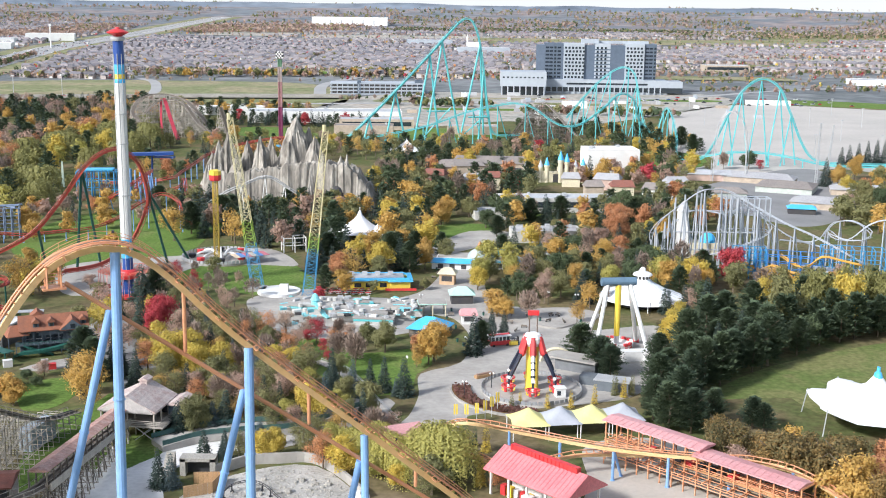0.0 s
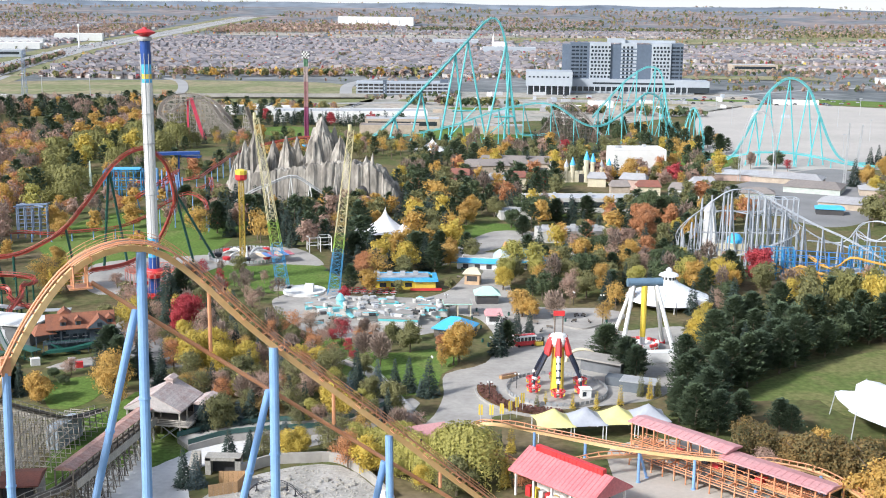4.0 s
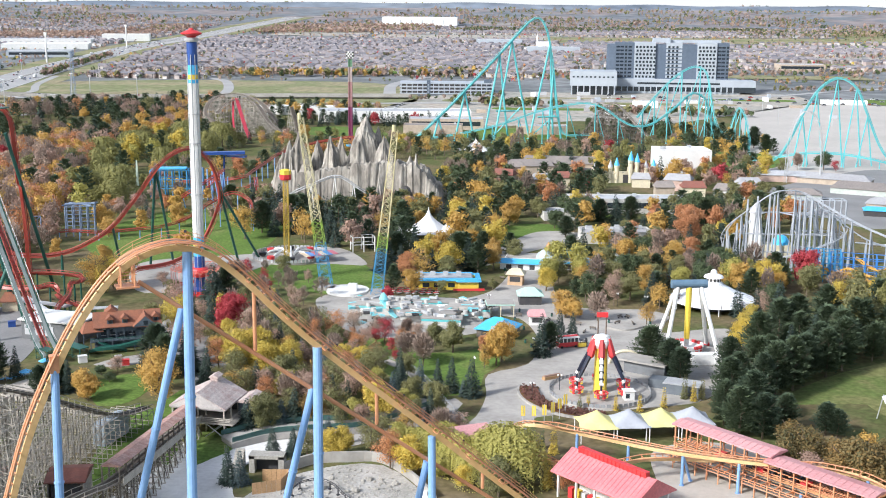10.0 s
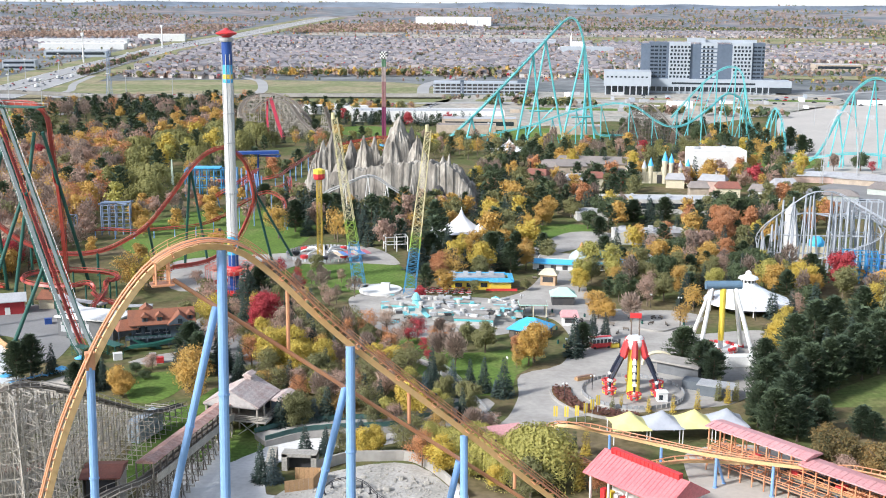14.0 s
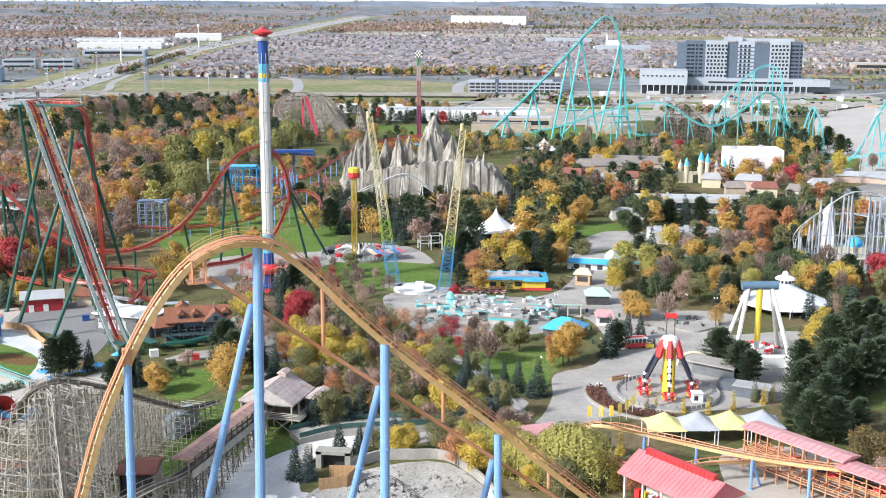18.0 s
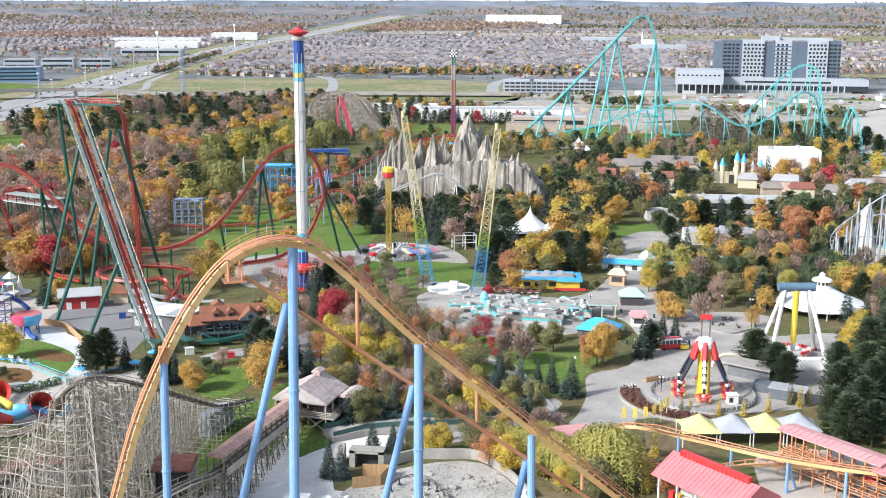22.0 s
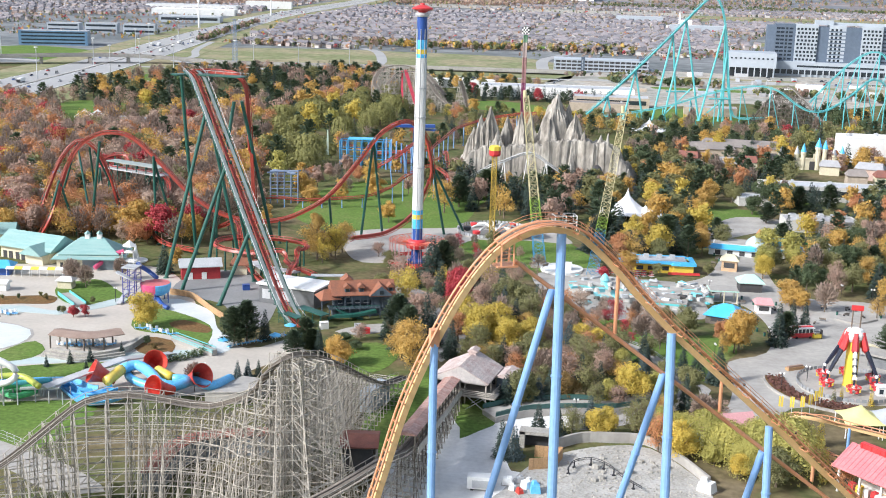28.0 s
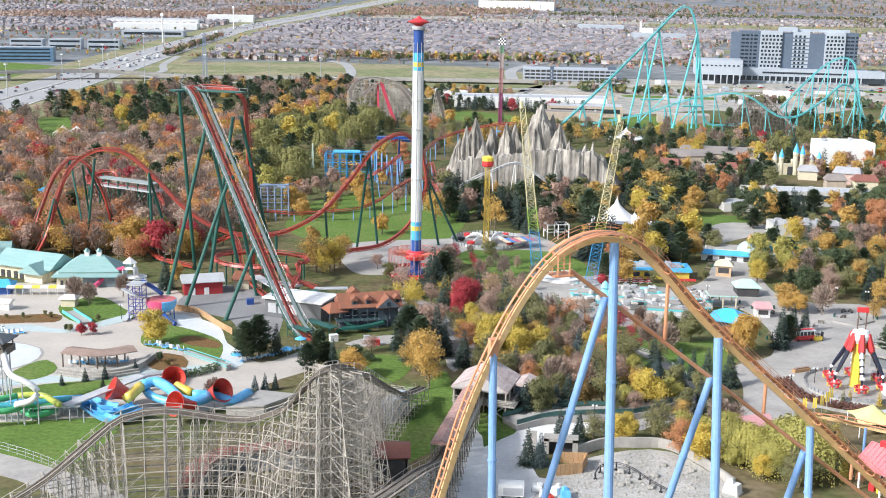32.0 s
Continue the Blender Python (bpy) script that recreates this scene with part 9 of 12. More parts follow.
part("pendulum_arm", Geo().rod((0, 0, 21.2), (0, 0, 4.4), 1.0, 0.9, 10), YELLOW, pend)
part("arm_foot", Geo().rod((0, 0, 4.6), (0, 0, 2.0), 0.85, n=10), GALV, pend)
part("gondola", Geo().lathe([(3.6, 0.9), (5.2, 1.2), (5.4, 2.0), (4.2, 2.2), (3.0, 1.6)], n=24), WHITE, pend)
for k in range(16):
    a = k * math.pi / 8
    part("seat", Geo().box((4.9 * math.cos(a), 4.9 * math.sin(a), 2.1), (0.8, 1.3, 1.7), a), SCARLET if k % 3 else WHITE, pend)
part("deck", Geo().lathe([(9.5, 0), (9.5, 0.5)], n=28), PAVE, pend)
part("counterweight_house", Geo().box((5.5, -12.5, 1.6), (15, 3.4, 3.2)).box((5.5, -13.4, 1.4), (1.2, 2.4, 2.8)), WHITE, pend)
part("grass", Geo().lathe([(4.2, 0), (4.2, 0.62)], (-2, 6, 0), 18), GRASS, pend)
booth = thing("ride_booth", "grey flat roofed ride entrance building", "building", (35.2, 315.8, 0), -30)
part("roof", Geo().box((0, 0, 3.6), (14, 7, 0.5)), PAVE, booth)
part("wall", Geo().box((0.5, 0.4, 1.7), (12, 5.5, 3.4)), paint("slate_wall", (0.17, 0.18, 0.19), 0.8), booth)
arch = thing("entrance_arch", "cream curved entrance arch", "arch", (30.3, 323.5, 0))
part("arch", Geo().sweep([Vector((4.5 * math.cos(a), 0, 3.8 * math.sin(a))) for a in np.linspace(0, math.pi, 14)], 0.5, 6), CREAM, arch)
ac_box = thing("ride_cabin", "white operator cabin with dark window", "cabin", (28.4, 291.4, 0), 10)
part("body", Geo().box((0, 0, 1.4), (2.6, 2.4, 2.8)), WHITE, ac_box)
part("window", Geo().box((-0.5, -1.22, 1.7), (1.0, 0.08, 1.2)), GLASS, ac_box)
part("roof", Geo().box((0, 0, 2.9), (3.0, 2.8, 0.2)), WHITE, ac_box)
sheds = thing("equipment_shed", "dark grey equipment sheds behind the plaza", "shed", (43.2, 298.9, 0), -20)
part("body", Geo().box((0, 0, 1.4), (9, 5, 2.8)).box((-7, 3, 1.2), (5, 4, 2.4)), paint("charcoal_shed", (0.13, 0.15, 0.17), 0.8), sheds)
part("roof", Geo().box((0, 0, 2.95), (9.6, 5.6, 0.25)), GALV, sheds)

# white conical carousel tent
tent = thing("carousel_tent", "large white conical tent with a lantern on top", "tent", (65, 392, 0))
tent.scale = (1.0, 1.0, 0.72)
PANEL_B = paint("pale_blue_seam", (0.50, 0.58, 0.64), 0.7)
FABRIC = paint("white_tent_fabric", (0.80, 0.80, 0.80), 0.7, second=(0.72, 0.74, 0.78), scale=0.2, fine=1.2, vary=0.05)
part("roof", Geo().lathe([(14.5, 3.4), (14.2, 4.0), (8.0, 7.2), (3.4, 10.6), (2.6, 12.0)], n=24), FABRIC, tent)
for k in range(24):
    a = 2 * math.pi * k / 24
    ca, sa = math.cos(a), math.sin(a)
    part("seam", Geo().sweep([Vector((r_ * ca, r_ * sa, z_)) for r_, z_ in ((14.3, 4.05), (8.05, 7.28), (3.45, 10.7), (2.65, 12.0))], 0.09, 4), PANEL_B, tent)
for k in range(12):
    a = 2 * math.pi * k / 12
    # dark panels paint the shade in the lantern's arches
    part("lantern_arch", Geo().box((2.42 * math.cos(a), 2.42 * math.sin(a), 13.0), (0.08, 0.7, 1.4), a), DARK, tent)
part("lantern", Geo().lathe([(2.4, 12.0), (2.4, 14.0)], n=12), WHITE, tent)
part("lantern_roof", Geo().lathe([(3.4, 14.0), (3.0, 14.8), (1.2, 15.8), (0.9, 17.2), (0.2, 17.8)], n=16), FABRIC, tent)
for k in range(16):
    a = k * math.pi / 8
    part("post", Geo().rod((13.6 * math.cos(a), 13.6 * math.sin(a), 0), (13.6 * math.cos(a), 13.6 * math.sin(a), 3.6), 0.16, n=6), WHITE, tent)
# drum coloured near-black for the shade inside the tent
part("inner_drum", Geo().lathe([(8, 0), (8, 4.5)], n=20), DARK, tent)

# big white stretched canopy by the field
canopy = thing("stretched_canopy", "big white stretched canopy with a blue capped mast", "canopy", (103.6, 274.7, 0))
canopy.scale = (0.70, 0.92, 0.92)
rows, n = [], 28
for k in range(9):
    f = k / 8
    for i in range(n):
        a = 2 * math.pi * i / n
        scal = 1 + 0.22 * f * abs(math.cos(a * 3.5))
        r = (1.4 + 17.5 * f) * scal
        rows.append((r * math.cos(a), r * math.sin(a) * 0.9, 13.5 - 8.8 * f ** 0.62 + 1.8 * f * f * abs(math.cos(a * 3.5))))
fc = [(k * n + i, k * n + (i + 1) % n, (k + 1) * n + (i + 1) % n, (k + 1) * n + i) for k in range(8) for i in range(n)]
part("fabric", Geo().add(rows, fc), FABRIC, canopy, smooth=True)
part("mast_cap", Geo().lathe([(1.6, 13.2), (1.2, 14.4), (0.6, 14.8), (0.6, 16.0)], n=10), SKY_BLUE, canopy)
part("mast", Geo().rod((0, 0, 0), (0, 0, 16), 0.3, n=8), GALV, canopy)
for i in range(7):
    a = 2 * math.pi * i / 7 + 0.0
    part("edge_pole", Geo().rod((24 * math.cos(a), 22 * math.sin(a), 0), (22.5 * math.cos(a), 20 * math.sin(a), 7.0), 0.18, n=6), GALV, canopy)

# plaza kiosks
def kiosk(name, label, x, y, rz, w, d, h, wall, roof_m, roof_h, hip, trim=None):
    k = thing(name, label, "kiosk", (x, y, 0), rz)
    part("wall", Geo().box((0, 0, h / 2), (w, d, h)), wall, k)
    part("roof", Geo().gable((0, 0, h), w, d, roof_h, 0, 0.7, hip=hip), roof_m, k)
    # dark panel on the wall, shade of the counter opening in its colour
    part("counter_opening", Geo().box((0, -d / 2 - 0.03, h * 0.55), (w * 0.7, 0.1, h * 0.45)), DARK, k)
    if trim:
        part("trim_band", Geo().box((0, 0, h - 0.3), (w + 0.2, d + 0.2, 0.5)), trim, k)
    return k


PALEROOF_G = paint("grey_gravel_roof", (0.40, 0.41, 0.43), 0.9, second=(0.32, 0.33, 0.35), scale=0.2, fine=1.5)
MINT = paint("mint_metal_roof", (0.38, 0.60, 0.52), 0.6, second=(0.45, 0.64, 0.57))
PEACH = paint("peach_plaster", (0.62, 0.42, 0.26), 0.8)
# the mint pavilion's near-black wall box stands for shade under its open roof
kiosk("mint_pavilion", "open pavilion with mint green hipped roof", 3.6, 390.6, 5, 7.4, 6, 3.4, DARK, MINT, 2.2, 3, WHITE)
kiosk("red_roofed_booth", "small white booth with bright red roof", 5.6, 363.7, 5, 4.4, 4.0, 3.2, WHITE, ROUGE, 1.6, 0.6)
kiosk("peach_kiosk", "peach and cream ice cream kiosk", -1.3, 417.8, -8, 5.4, 5, 4.2, PEACH, CREAM, 1.8, 2.0, PEACH)
kiosk("blue_roofed_shop", "round fronted shop with bright blue roof", -6.2, 349.9, -18, 10.6, 9.6, 2.8, TIMBER_D, SKY_BLUE, 2.9, 4.6)
shelter = thing("flat_shelter", "pale green open shelter with a flat grey roof", "shelter", (-6.2, 374.3, 0), 6)
part("roof", Geo().box((0, 0, 4.2), (9, 6.5, 0.4)), PAVE, shelter)
part("fascia", Geo().box((0, 0, 4.0), (9.3, 6.8, 0.35)), MINT, shelter)
for sx in (-4.2, 0, 4.2):
    for sy in (-3, 3):
        part("post", Geo().box((sx, sy, 2), (0.35, 0.35, 4)), CREAM, shelter)
grill = thing("grill_restaurant", "yellow restaurant with a flat roof and bright blue eaves", "restaurant", (-27.5, 411, 0), 6)
part("wall", Geo().box((0, 0, 1.7), (24, 9, 3.4)).box((9, -2.5, 1.7), (7, 8, 3.4)), YELLOW, grill)
part("flat_roof", Geo().box((0, 0.4, 4.0), (21, 7, 0.3)), PALEROOF_G, grill)
for x, y, w, d in ((0, -4.6, 25, 2.2), (0, 4.9, 25, 1.6), (-12.2, 0, 1.8, 11), (12.6, -1.0, 1.8, 12), (9, -6.6, 8.6, 1.8)):
    part("blue_eave", Geo().box((x, y, 3.75), (w, d, 0.75), 0, 0.86), SKY_BLUE, grill)
part("sign_panel", Geo().box((10, -7.4, 4.4), (4.5, 0.2, 1.0)), SKY_BLUE, grill)
for k in range(4):
    part("roof_unit", Geo().box((-8 + k * 4.6, 1.0, 4.8), (1.8, 1.4, 1.3)), GALV, grill)
for x in (-10, -6, -2, 3):
    part("window", Geo().box((x, -4.55, 1.7), (2.4, 0.1, 1.5)), GLASS, grill)
part("rail", Geo().box((9, -8.4, 0.9), (11, 0.1, 0.9)), SCARLET, grill)
table = thing("picnic_table", "red picnic table with benches", "table", (-40, 402, 0), 10, "picnic tables")
part("tabletop", Geo().box((0, 0, 0.75), (1.8, 0.8, 0.1)), SCARLET, table)
for sy in (-0.75, 0.75):
    part("bench", Geo().box((0, sy, 0.45), (1.8, 0.35, 0.08)), WHITE, table)
part("legs", Geo().box((0, 0, 0.36), (0.2, 1.3, 0.7)), GALV, table)
for k in range(24):
    copy_thing(table, pose(-47 + (k % 8) * 2.6 + rnd.uniform(-0.4, 0.4), 399 + (k // 8) * 3.0 + rnd.uniform(-0.4, 0.4), 0.08, 0, 0, rnd.uniform(0, 40)))

# splash area beside the plaza: low flat roofs, a turquoise boat slide, parasols
PLASTER = paint("stained_pale_plaster", (0.52, 0.51, 0.48), 0.85, second=(0.40, 0.40, 0.38), scale=0.4, fine=2.0)
splash = thing("flat_roofed_complex", "low pale flat roofed buildings with turquoise trim", "building", (-31, 372, 0), -4)
splash.scale = (1.25, 1.15, 0.9)
for x, y, w, d, h in ((-12, 2, 15, 9, 3.4), (2, -3, 14, 9, 3.0), (12, 3, 11, 7, 3.2), (-2, 8, 18, 5, 2.8), (6, -9, 10, 4, 2.4)):
    b_ = part("wall", Geo().box((x, y, h / 2), (w, d, h)), PLASTER, splash)
    part("flat_roof", Geo().box((x, y, h + 0.15), (w + 0.5, d + 0.5, 0.35)), PAVE, b_)
    part("trim", Geo().box((x, y - d / 2 - 0.1, h - 0.6), (w, 0.12, 0.7)), paint("aqua_trim", (0.22, 0.60, 0.62), 0.5) if x < -5 else TEAL, b_)
    for q in range(3):
        part("roof_unit", Geo().box((x + rnd.uniform(-w / 3, w / 3), y + rnd.uniform(-d / 3, d / 3), h + 0.7), (rnd.uniform(0.8, 2), rnd.uniform(0.8, 1.6), 0.9), rnd.uniform(0, 1)), GALV, b_)
AQUA = paint("aqua_fibreglass", (0.20, 0.55, 0.60), 0.4, second=(0.26, 0.6, 0.64))
boat = thing("aqua_slide_tower", "turquoise children's slide shaped like a small tower", "slide", (-44.1, 372.2, 0), 0)
boat.scale = (1.0, 1.0, 0.85)
part("tower", Geo().lathe([(2.4, 0), (1.6, 2.0), (1.2, 5.0), (1.6, 5.6), (0.9, 7.4), (0.2, 8.2)], n=10), AQUA, boat)
part("chute", Geo().sweep(spline([(0, -1, 4.6), (2.0, -3, 3), (3.5, -5, 1.2), (5, -6, 0.5)], 0.7), 0, shape=box_shape(1.6, 0.5)), AQUA, boat)
par = thing("parasol", "small aqua parasol over a table", "parasol", (-48.5, 352.2, 0), 0, "aqua parasols")
part("canopy", Geo().lathe([(1.5, 2.2), (1.5, 2.3), (0.1, 2.9)], n=8), AQUA, par)
part("pole", Geo().rod((0, 0, 0), (0, 0, 2.8), 0.05, n=5), WHITE, par)
for k in range(5):
    x, y = (-35.2, 359.5) if k < 2 else (-22.2, 381.5)
    copy_thing(par, pose(x + rnd.uniform(-9, 7), y + rnd.uniform(-5, 6), 0))
truck = thing("maintenance_truck", "green tarped trailer beside a white panel", "trailer", (-20.1, 377.9, 0), 4)
part("load", Geo().box((0, 0, 1.5), (5, 2.2, 1.6), 0, 0.85), paint("green_tarp", (0.04, 0.25, 0.1), 0.7), truck)
part("bed", Geo().box((0, 0, 0.6), (5.4, 2.3, 0.3)), BLACK, truck)
for sx in (-1.8, 1.8):
    for sy in (-1.0, 1.0):
        part("wheel", Geo().rod((sx, sy - 0.12, 0.4), (sx, sy + 0.12, 0.4), 0.4, n=10), BLACK, truck)
tram = thing("tram_car", "red and white park tram carriage", "tram", (14.5, 338.7, 0), 22)
part("lower_body", Geo().box((0, 0, 1.1), (6.4, 2.4, 1.3)), SCARLET, tram)
part("window_band", Geo().box((0, 0, 2.3), (6.0, 2.2, 1.2)), GLASS, tram)
for k in range(6):
    part("pillar", Geo().box((-3 + k * 1.2, -1.12, 2.3), (0.2, 0.1, 1.3)).box((-3 + k * 1.2, 1.12, 2.3), (0.2, 0.1, 1.3)), WHITE, tram)
part("roof", Geo().box((0, 0, 3.2), (7.0, 2.9, 0.35), 0, 0.92), WHITE, tram)
part("roof_stripe", Geo().box((0, 0, 3.45), (6.4, 1.2, 0.2)), SCARLET, tram)
for sx in (-2.2, 2.2):
    for sy in (-1.1, 1.1):
        part("wheel", Geo().rod((sx, sy - 0.12, 0.4), (sx, sy + 0.12, 0.4), 0.42, n=10), BLACK, tram)
lifter = thing("forklift", "small yellow forklift truck on the plaza", "vehicle", (18.7, 338.9, 0), 22)
part("body", Geo().box((0, 0, 0.9), (2.4, 1.5, 1.1)), YELLOW, lifter)
part("cage", Geo().box((0, 0, 2.2), (1.6, 1.4, 0.12)).box((-0.7, -0.6, 1.8), (0.1, 0.1, 0.9)).box((0.7, 0.6, 1.8), (0.1, 0.1, 0.9)).box((0.7, -0.6, 1.8), (0.1, 0.1, 0.9)).box((-0.7, 0.6, 1.8), (0.1, 0.1, 0.9)), BLACK, lifter)
part("mast", Geo().box((1.5, 0, 1.4), (0.2, 1.1, 2.6)), BLACK, lifter)
wallp = thing("planter_wall", "curved pale concrete planter wall", "wall")
part("wall", Geo().sweep(spline([(27.2, 360.8, 0.3), (33.2, 357.8, 0.3), (40.0, 363.5, 0.3)], 1.5), 0, shape=box_shape(0.8, 0.7)), PAVE, wallp)
rapids = thing("rail_fence", "pale metal handrails along a winding footpath", "fence")
rp = spline([(-37.8, 320.2, 1.0), (-30.7, 312.6, 1.0), (-25.0, 300.5, 1.0), (-19.4, 284.8, 1.0), (-14.4, 272.6, 1.0)], 1.6)
part("path", Geo().sweep([p - Vector((0, 0, 0.95)) for p in rp], 0, shape=box_shape(3.4, 0.3)), PAVE, rapids)
for off in (-1.8, 1.8):
    fr_ = track_frames(rp, 0)
    for h in (0.0, -0.45):
        part("handrail", Geo().sweep([p + s * off + Vector((0, 0, h)) for p, (s, u) in zip(rp, fr_)], 0.07, 4), GALV, rapids)
    g = Geo()
    for p, (s, u) in zip(rp, fr_):
        g.rod(p + s * off - Vector((0, 0, 1)), p + s * off, 0.05, n=4)
    part("posts", g, GALV, rapids, kind="stuff")

# small clutter on the splash complex's roofs: tanks, ducts, aqua discs
for k in range(26):
    x, y = rnd.uniform(-16, 16), rnd.uniform(-9, 9)
    if k % 9 == 0:
        part("roof_disc", Geo().lathe([(1.3, 3.3), (1.3, 3.45), (0.2, 3.7)], (x, y, 0), 10), AQUA, splash)
    elif k % 3 == 1:
        part("duct", Geo().box((x, y, 3.9), (rnd.uniform(1.5, 4), 0.7, 0.7), rnd.uniform(0, 3)), GALV, splash)
    else:
        part("tank", Geo().rod((x, y, 3.4), (x, y, 4.8), 0.6, n=8), PLASTER, splash)

for k in range(70):
    x, y, z = rnd.uniform(-19, 17), rnd.uniform(-11, 10), rnd.uniform(2.4, 3.6)
    part("roof_part", Geo().box((x, y, z), (rnd.uniform(0.5, 2.6), rnd.uniform(0.4, 1.6), rnd.uniform(0.4, 1.3)), rnd.uniform(0, 3)), (WHITE, AQUA, GALV, BEIGE, DARK, PLASTER, TEAL)[k % 7], splash)
for k in range(9):
    x, y = rnd.uniform(-18, 16), rnd.uniform(-10, 9)
    part("roof_pipe", Geo().rod((x, y, 3.6), (x + rnd.uniform(-5, 5), y + rnd.uniform(-3, 3), 3.7), 0.18, n=6), (AQUA, WHITE, GALV)[k % 3], splash)
seat = thing("park_bench", "dark slatted park bench on the plaza", "bench", (0, 372, 0.08), 0, "plaza benches")
for k in range(3):
    part("seat_slat", Geo().box((0, -0.2 + k * 0.2, 0.45), (2.0, 0.15, 0.06)), TIMBER_D, seat)
part("backrest", Geo().box((0, 0.35, 0.8), (2.0, 0.08, 0.5)), TIMBER_D, seat)
for sx in (-0.8, 0.8):
    part("leg", Geo().box((sx, 0, 0.22), (0.1, 0.6, 0.44)), BLACK, seat)
bin_ = thing("litter_bin", "dark green round litter bin", "bin", (3.5, 372, 0.08), 0, "plaza bins")
part("body", Geo().lathe([(0.32, 0), (0.36, 0.9), (0.30, 1.0)], n=10), GREEN_ST, bin_)
part("lid", Geo().lathe([(0.38, 1.0), (0.34, 1.12), (0.1, 1.25)], n=10), BLACK, bin_)
plot = random.Random(44)
for cx, cy, rx, ry, n in ((0, 366, 7, 12, 7), (22, 364, 14, 10, 9), (-18, 386, 10, 5, 6), (40, 372, 8, 6, 5), (2, 335, 5, 9, 4), (-45, 362, 10, 8, 6), (-2, 430, 5, 10, 5)):
    for k in range(n):
        copy_thing(seat if k % 3 else bin_, pose(cx + plot.uniform(-rx, rx), cy + plot.uniform(-ry, ry), 0.08, 0, 0, plot.uniform(0, 360)))

# ---- middle distance: mountain, tents, flat roofs, castle, steel coasters ----
mountain = thing("rock_mountain", "grey sculpted rock mountain with sharp pinnacles", "mountain")
# pinnacles: place, height and slope of the sides
PEAKS = [(-78.1, 585, 45.5, 0.40), (-68.4, 580, 36.0, 0.30), (-72.5, 590, 39.5, 0.20), (-83.5, 583, 31, 0.36), (-109.9, 575, 38.5, 0.27), (-113.8, 573, 35.0, 0.26), (-94.3, 578, 36.8, 0.27), (-102.3, 586, 33.0, 0.26), (-91.0, 590, 34.6, 0.22), (-117.8, 572, 29.0, 0.3), (-51.6, 571, 29.0, 0.24), (-55.8, 578, 26.5, 0.35), (-47.0, 573, 22.0, 0.4), (-42.6, 572, 15.5, 0.6), (-63.0, 571, 27.5, 0.3), (-105.5, 570, 27, 0.34), (-58.6, 568, 24.5, 0.3), (-68.5, 565, 24.0, 0.22)]
WALL_X = [-124, -119, -112, -104, -96, -88, -80, -73, -66, -60, -54, -49, -45, -40, -36]
WALL_Z = [0, 15, 18.5, 19.5, 20.5, 21.5, 23, 24, 24.5, 24.5, 23, 22, 17, 11, 0]


def crag(x, y):
    z = 0.0
    wob = 2.2 * noise.noise((x * 0.13, 0.0, 6.0)) + 1.1 * noise.noise((x * 0.37, 0.0, 2.0)) + 0.5 * noise.noise((x * 0.9, 0.0, 4.0))
    front, back = 562.5 + wob, 606 + 3 * wob
    if front < y < back + 6:
        top = float(np.interp(x, WALL_X, WALL_Z)) + 1.6 * noise.noise((x * 0.2, y * 0.2, 5.0))
        z = top * min(1.0, 0.35 + (y - front) / 2.6) * max(0.0, min(1.0, (back + 6 - y) / 8))
        z -= 4.5 * max(0.0, min(1.0, (y - front - 4) / 9)) * (1 if z > 8 else 0)
    for px, py, pz, slope in PEAKS:
        turn = math.atan2(y - py, x - px)
        d = math.hypot(x - px, y - py)
        d *= 1 + 0.42 * noise.noise((2.2 * math.cos(turn) + px, 2.2 * math.sin(turn), 0.06 * pz + d * 0.09)) + 0.24 * noise.noise((5.5 * math.cos(turn) + px, 5.5 * math.sin(turn), d * 0.2)) + 0.22 * noise.noise((x * 0.28, y * 0.28, px))
        z = max(z, pz - d / slope * (0.82 + 0.035 * d / slope / 3))
    if z > 0.5:
        n = noise.noise((x * 0.22, y * 0.22, 0.0)) + 0.5 * noise.noise((x * 0.5, y * 0.5, 3.0)) + 0.3 * noise.noise((x * 1.1, y * 1.1, 5.0))
        z = max(0.0, z + 1.9 * n - 1.8 * abs(noise.noise((x * 0.5, y * 0.16, 8.0))))
    return z


g = Geo()
x0, x1, y0, y1, n, m = -128, -32, 556, 618, 190, 124
verts = []
for j in range(m + 1):
    for i in range(n + 1):
        x, y = x0 + (x1 - x0) * i / n, y0 + (y1 - y0) * j / m
        verts.append((x + 0.9 * noise.noise((x * 0.3, y * 0.3, 9)), y, crag(x, y) - 0.3))
g.add(verts, [(j * (n + 1) + i, j * (n + 1) + i + 1, (j + 1) * (n + 1) + i + 1, (j + 1) * (n + 1) + i) for j in range(m) for i in range(n)])
part("rock", g, ROCK, mountain)
# near-black solid in place of a hollow, painting the cave's shade
part("cave", Geo().lathe([(4.2, 0), (4.0, 4), (2.6, 6.5), (0.4, 7.6)], (-56.1, 564.2, 5.5), 10), DARK, mountain)
TRACK_W = thing("mountain_coaster", "pale tubular coaster threading the rock mountain", "roller coaster")
pts, fr = lay_track(TRACK_W, [(-116, 548, 6), (-105.6, 546, 12.8), (-98.8, 546, 15.6), (-90.8, 547, 19.1), (-85.0, 548, 19.4), (-79.0, 549, 15.6), (-73.7, 550, 12.0), (-66, 553, 7)], GALV, GALV, 1.5, 0.2, (0.5, 0.5), 0.8, 3, 3)
for p in pts[::3]:
    column(TRACK_W, p, (p.x + 1.5, p.y, 0), 0.25, WHITE, flange=False, n=6)
    column(TRACK_W, p, (p.x - 2.5, p.y, 0), 0.2, WHITE, "brace_column", 6, False)


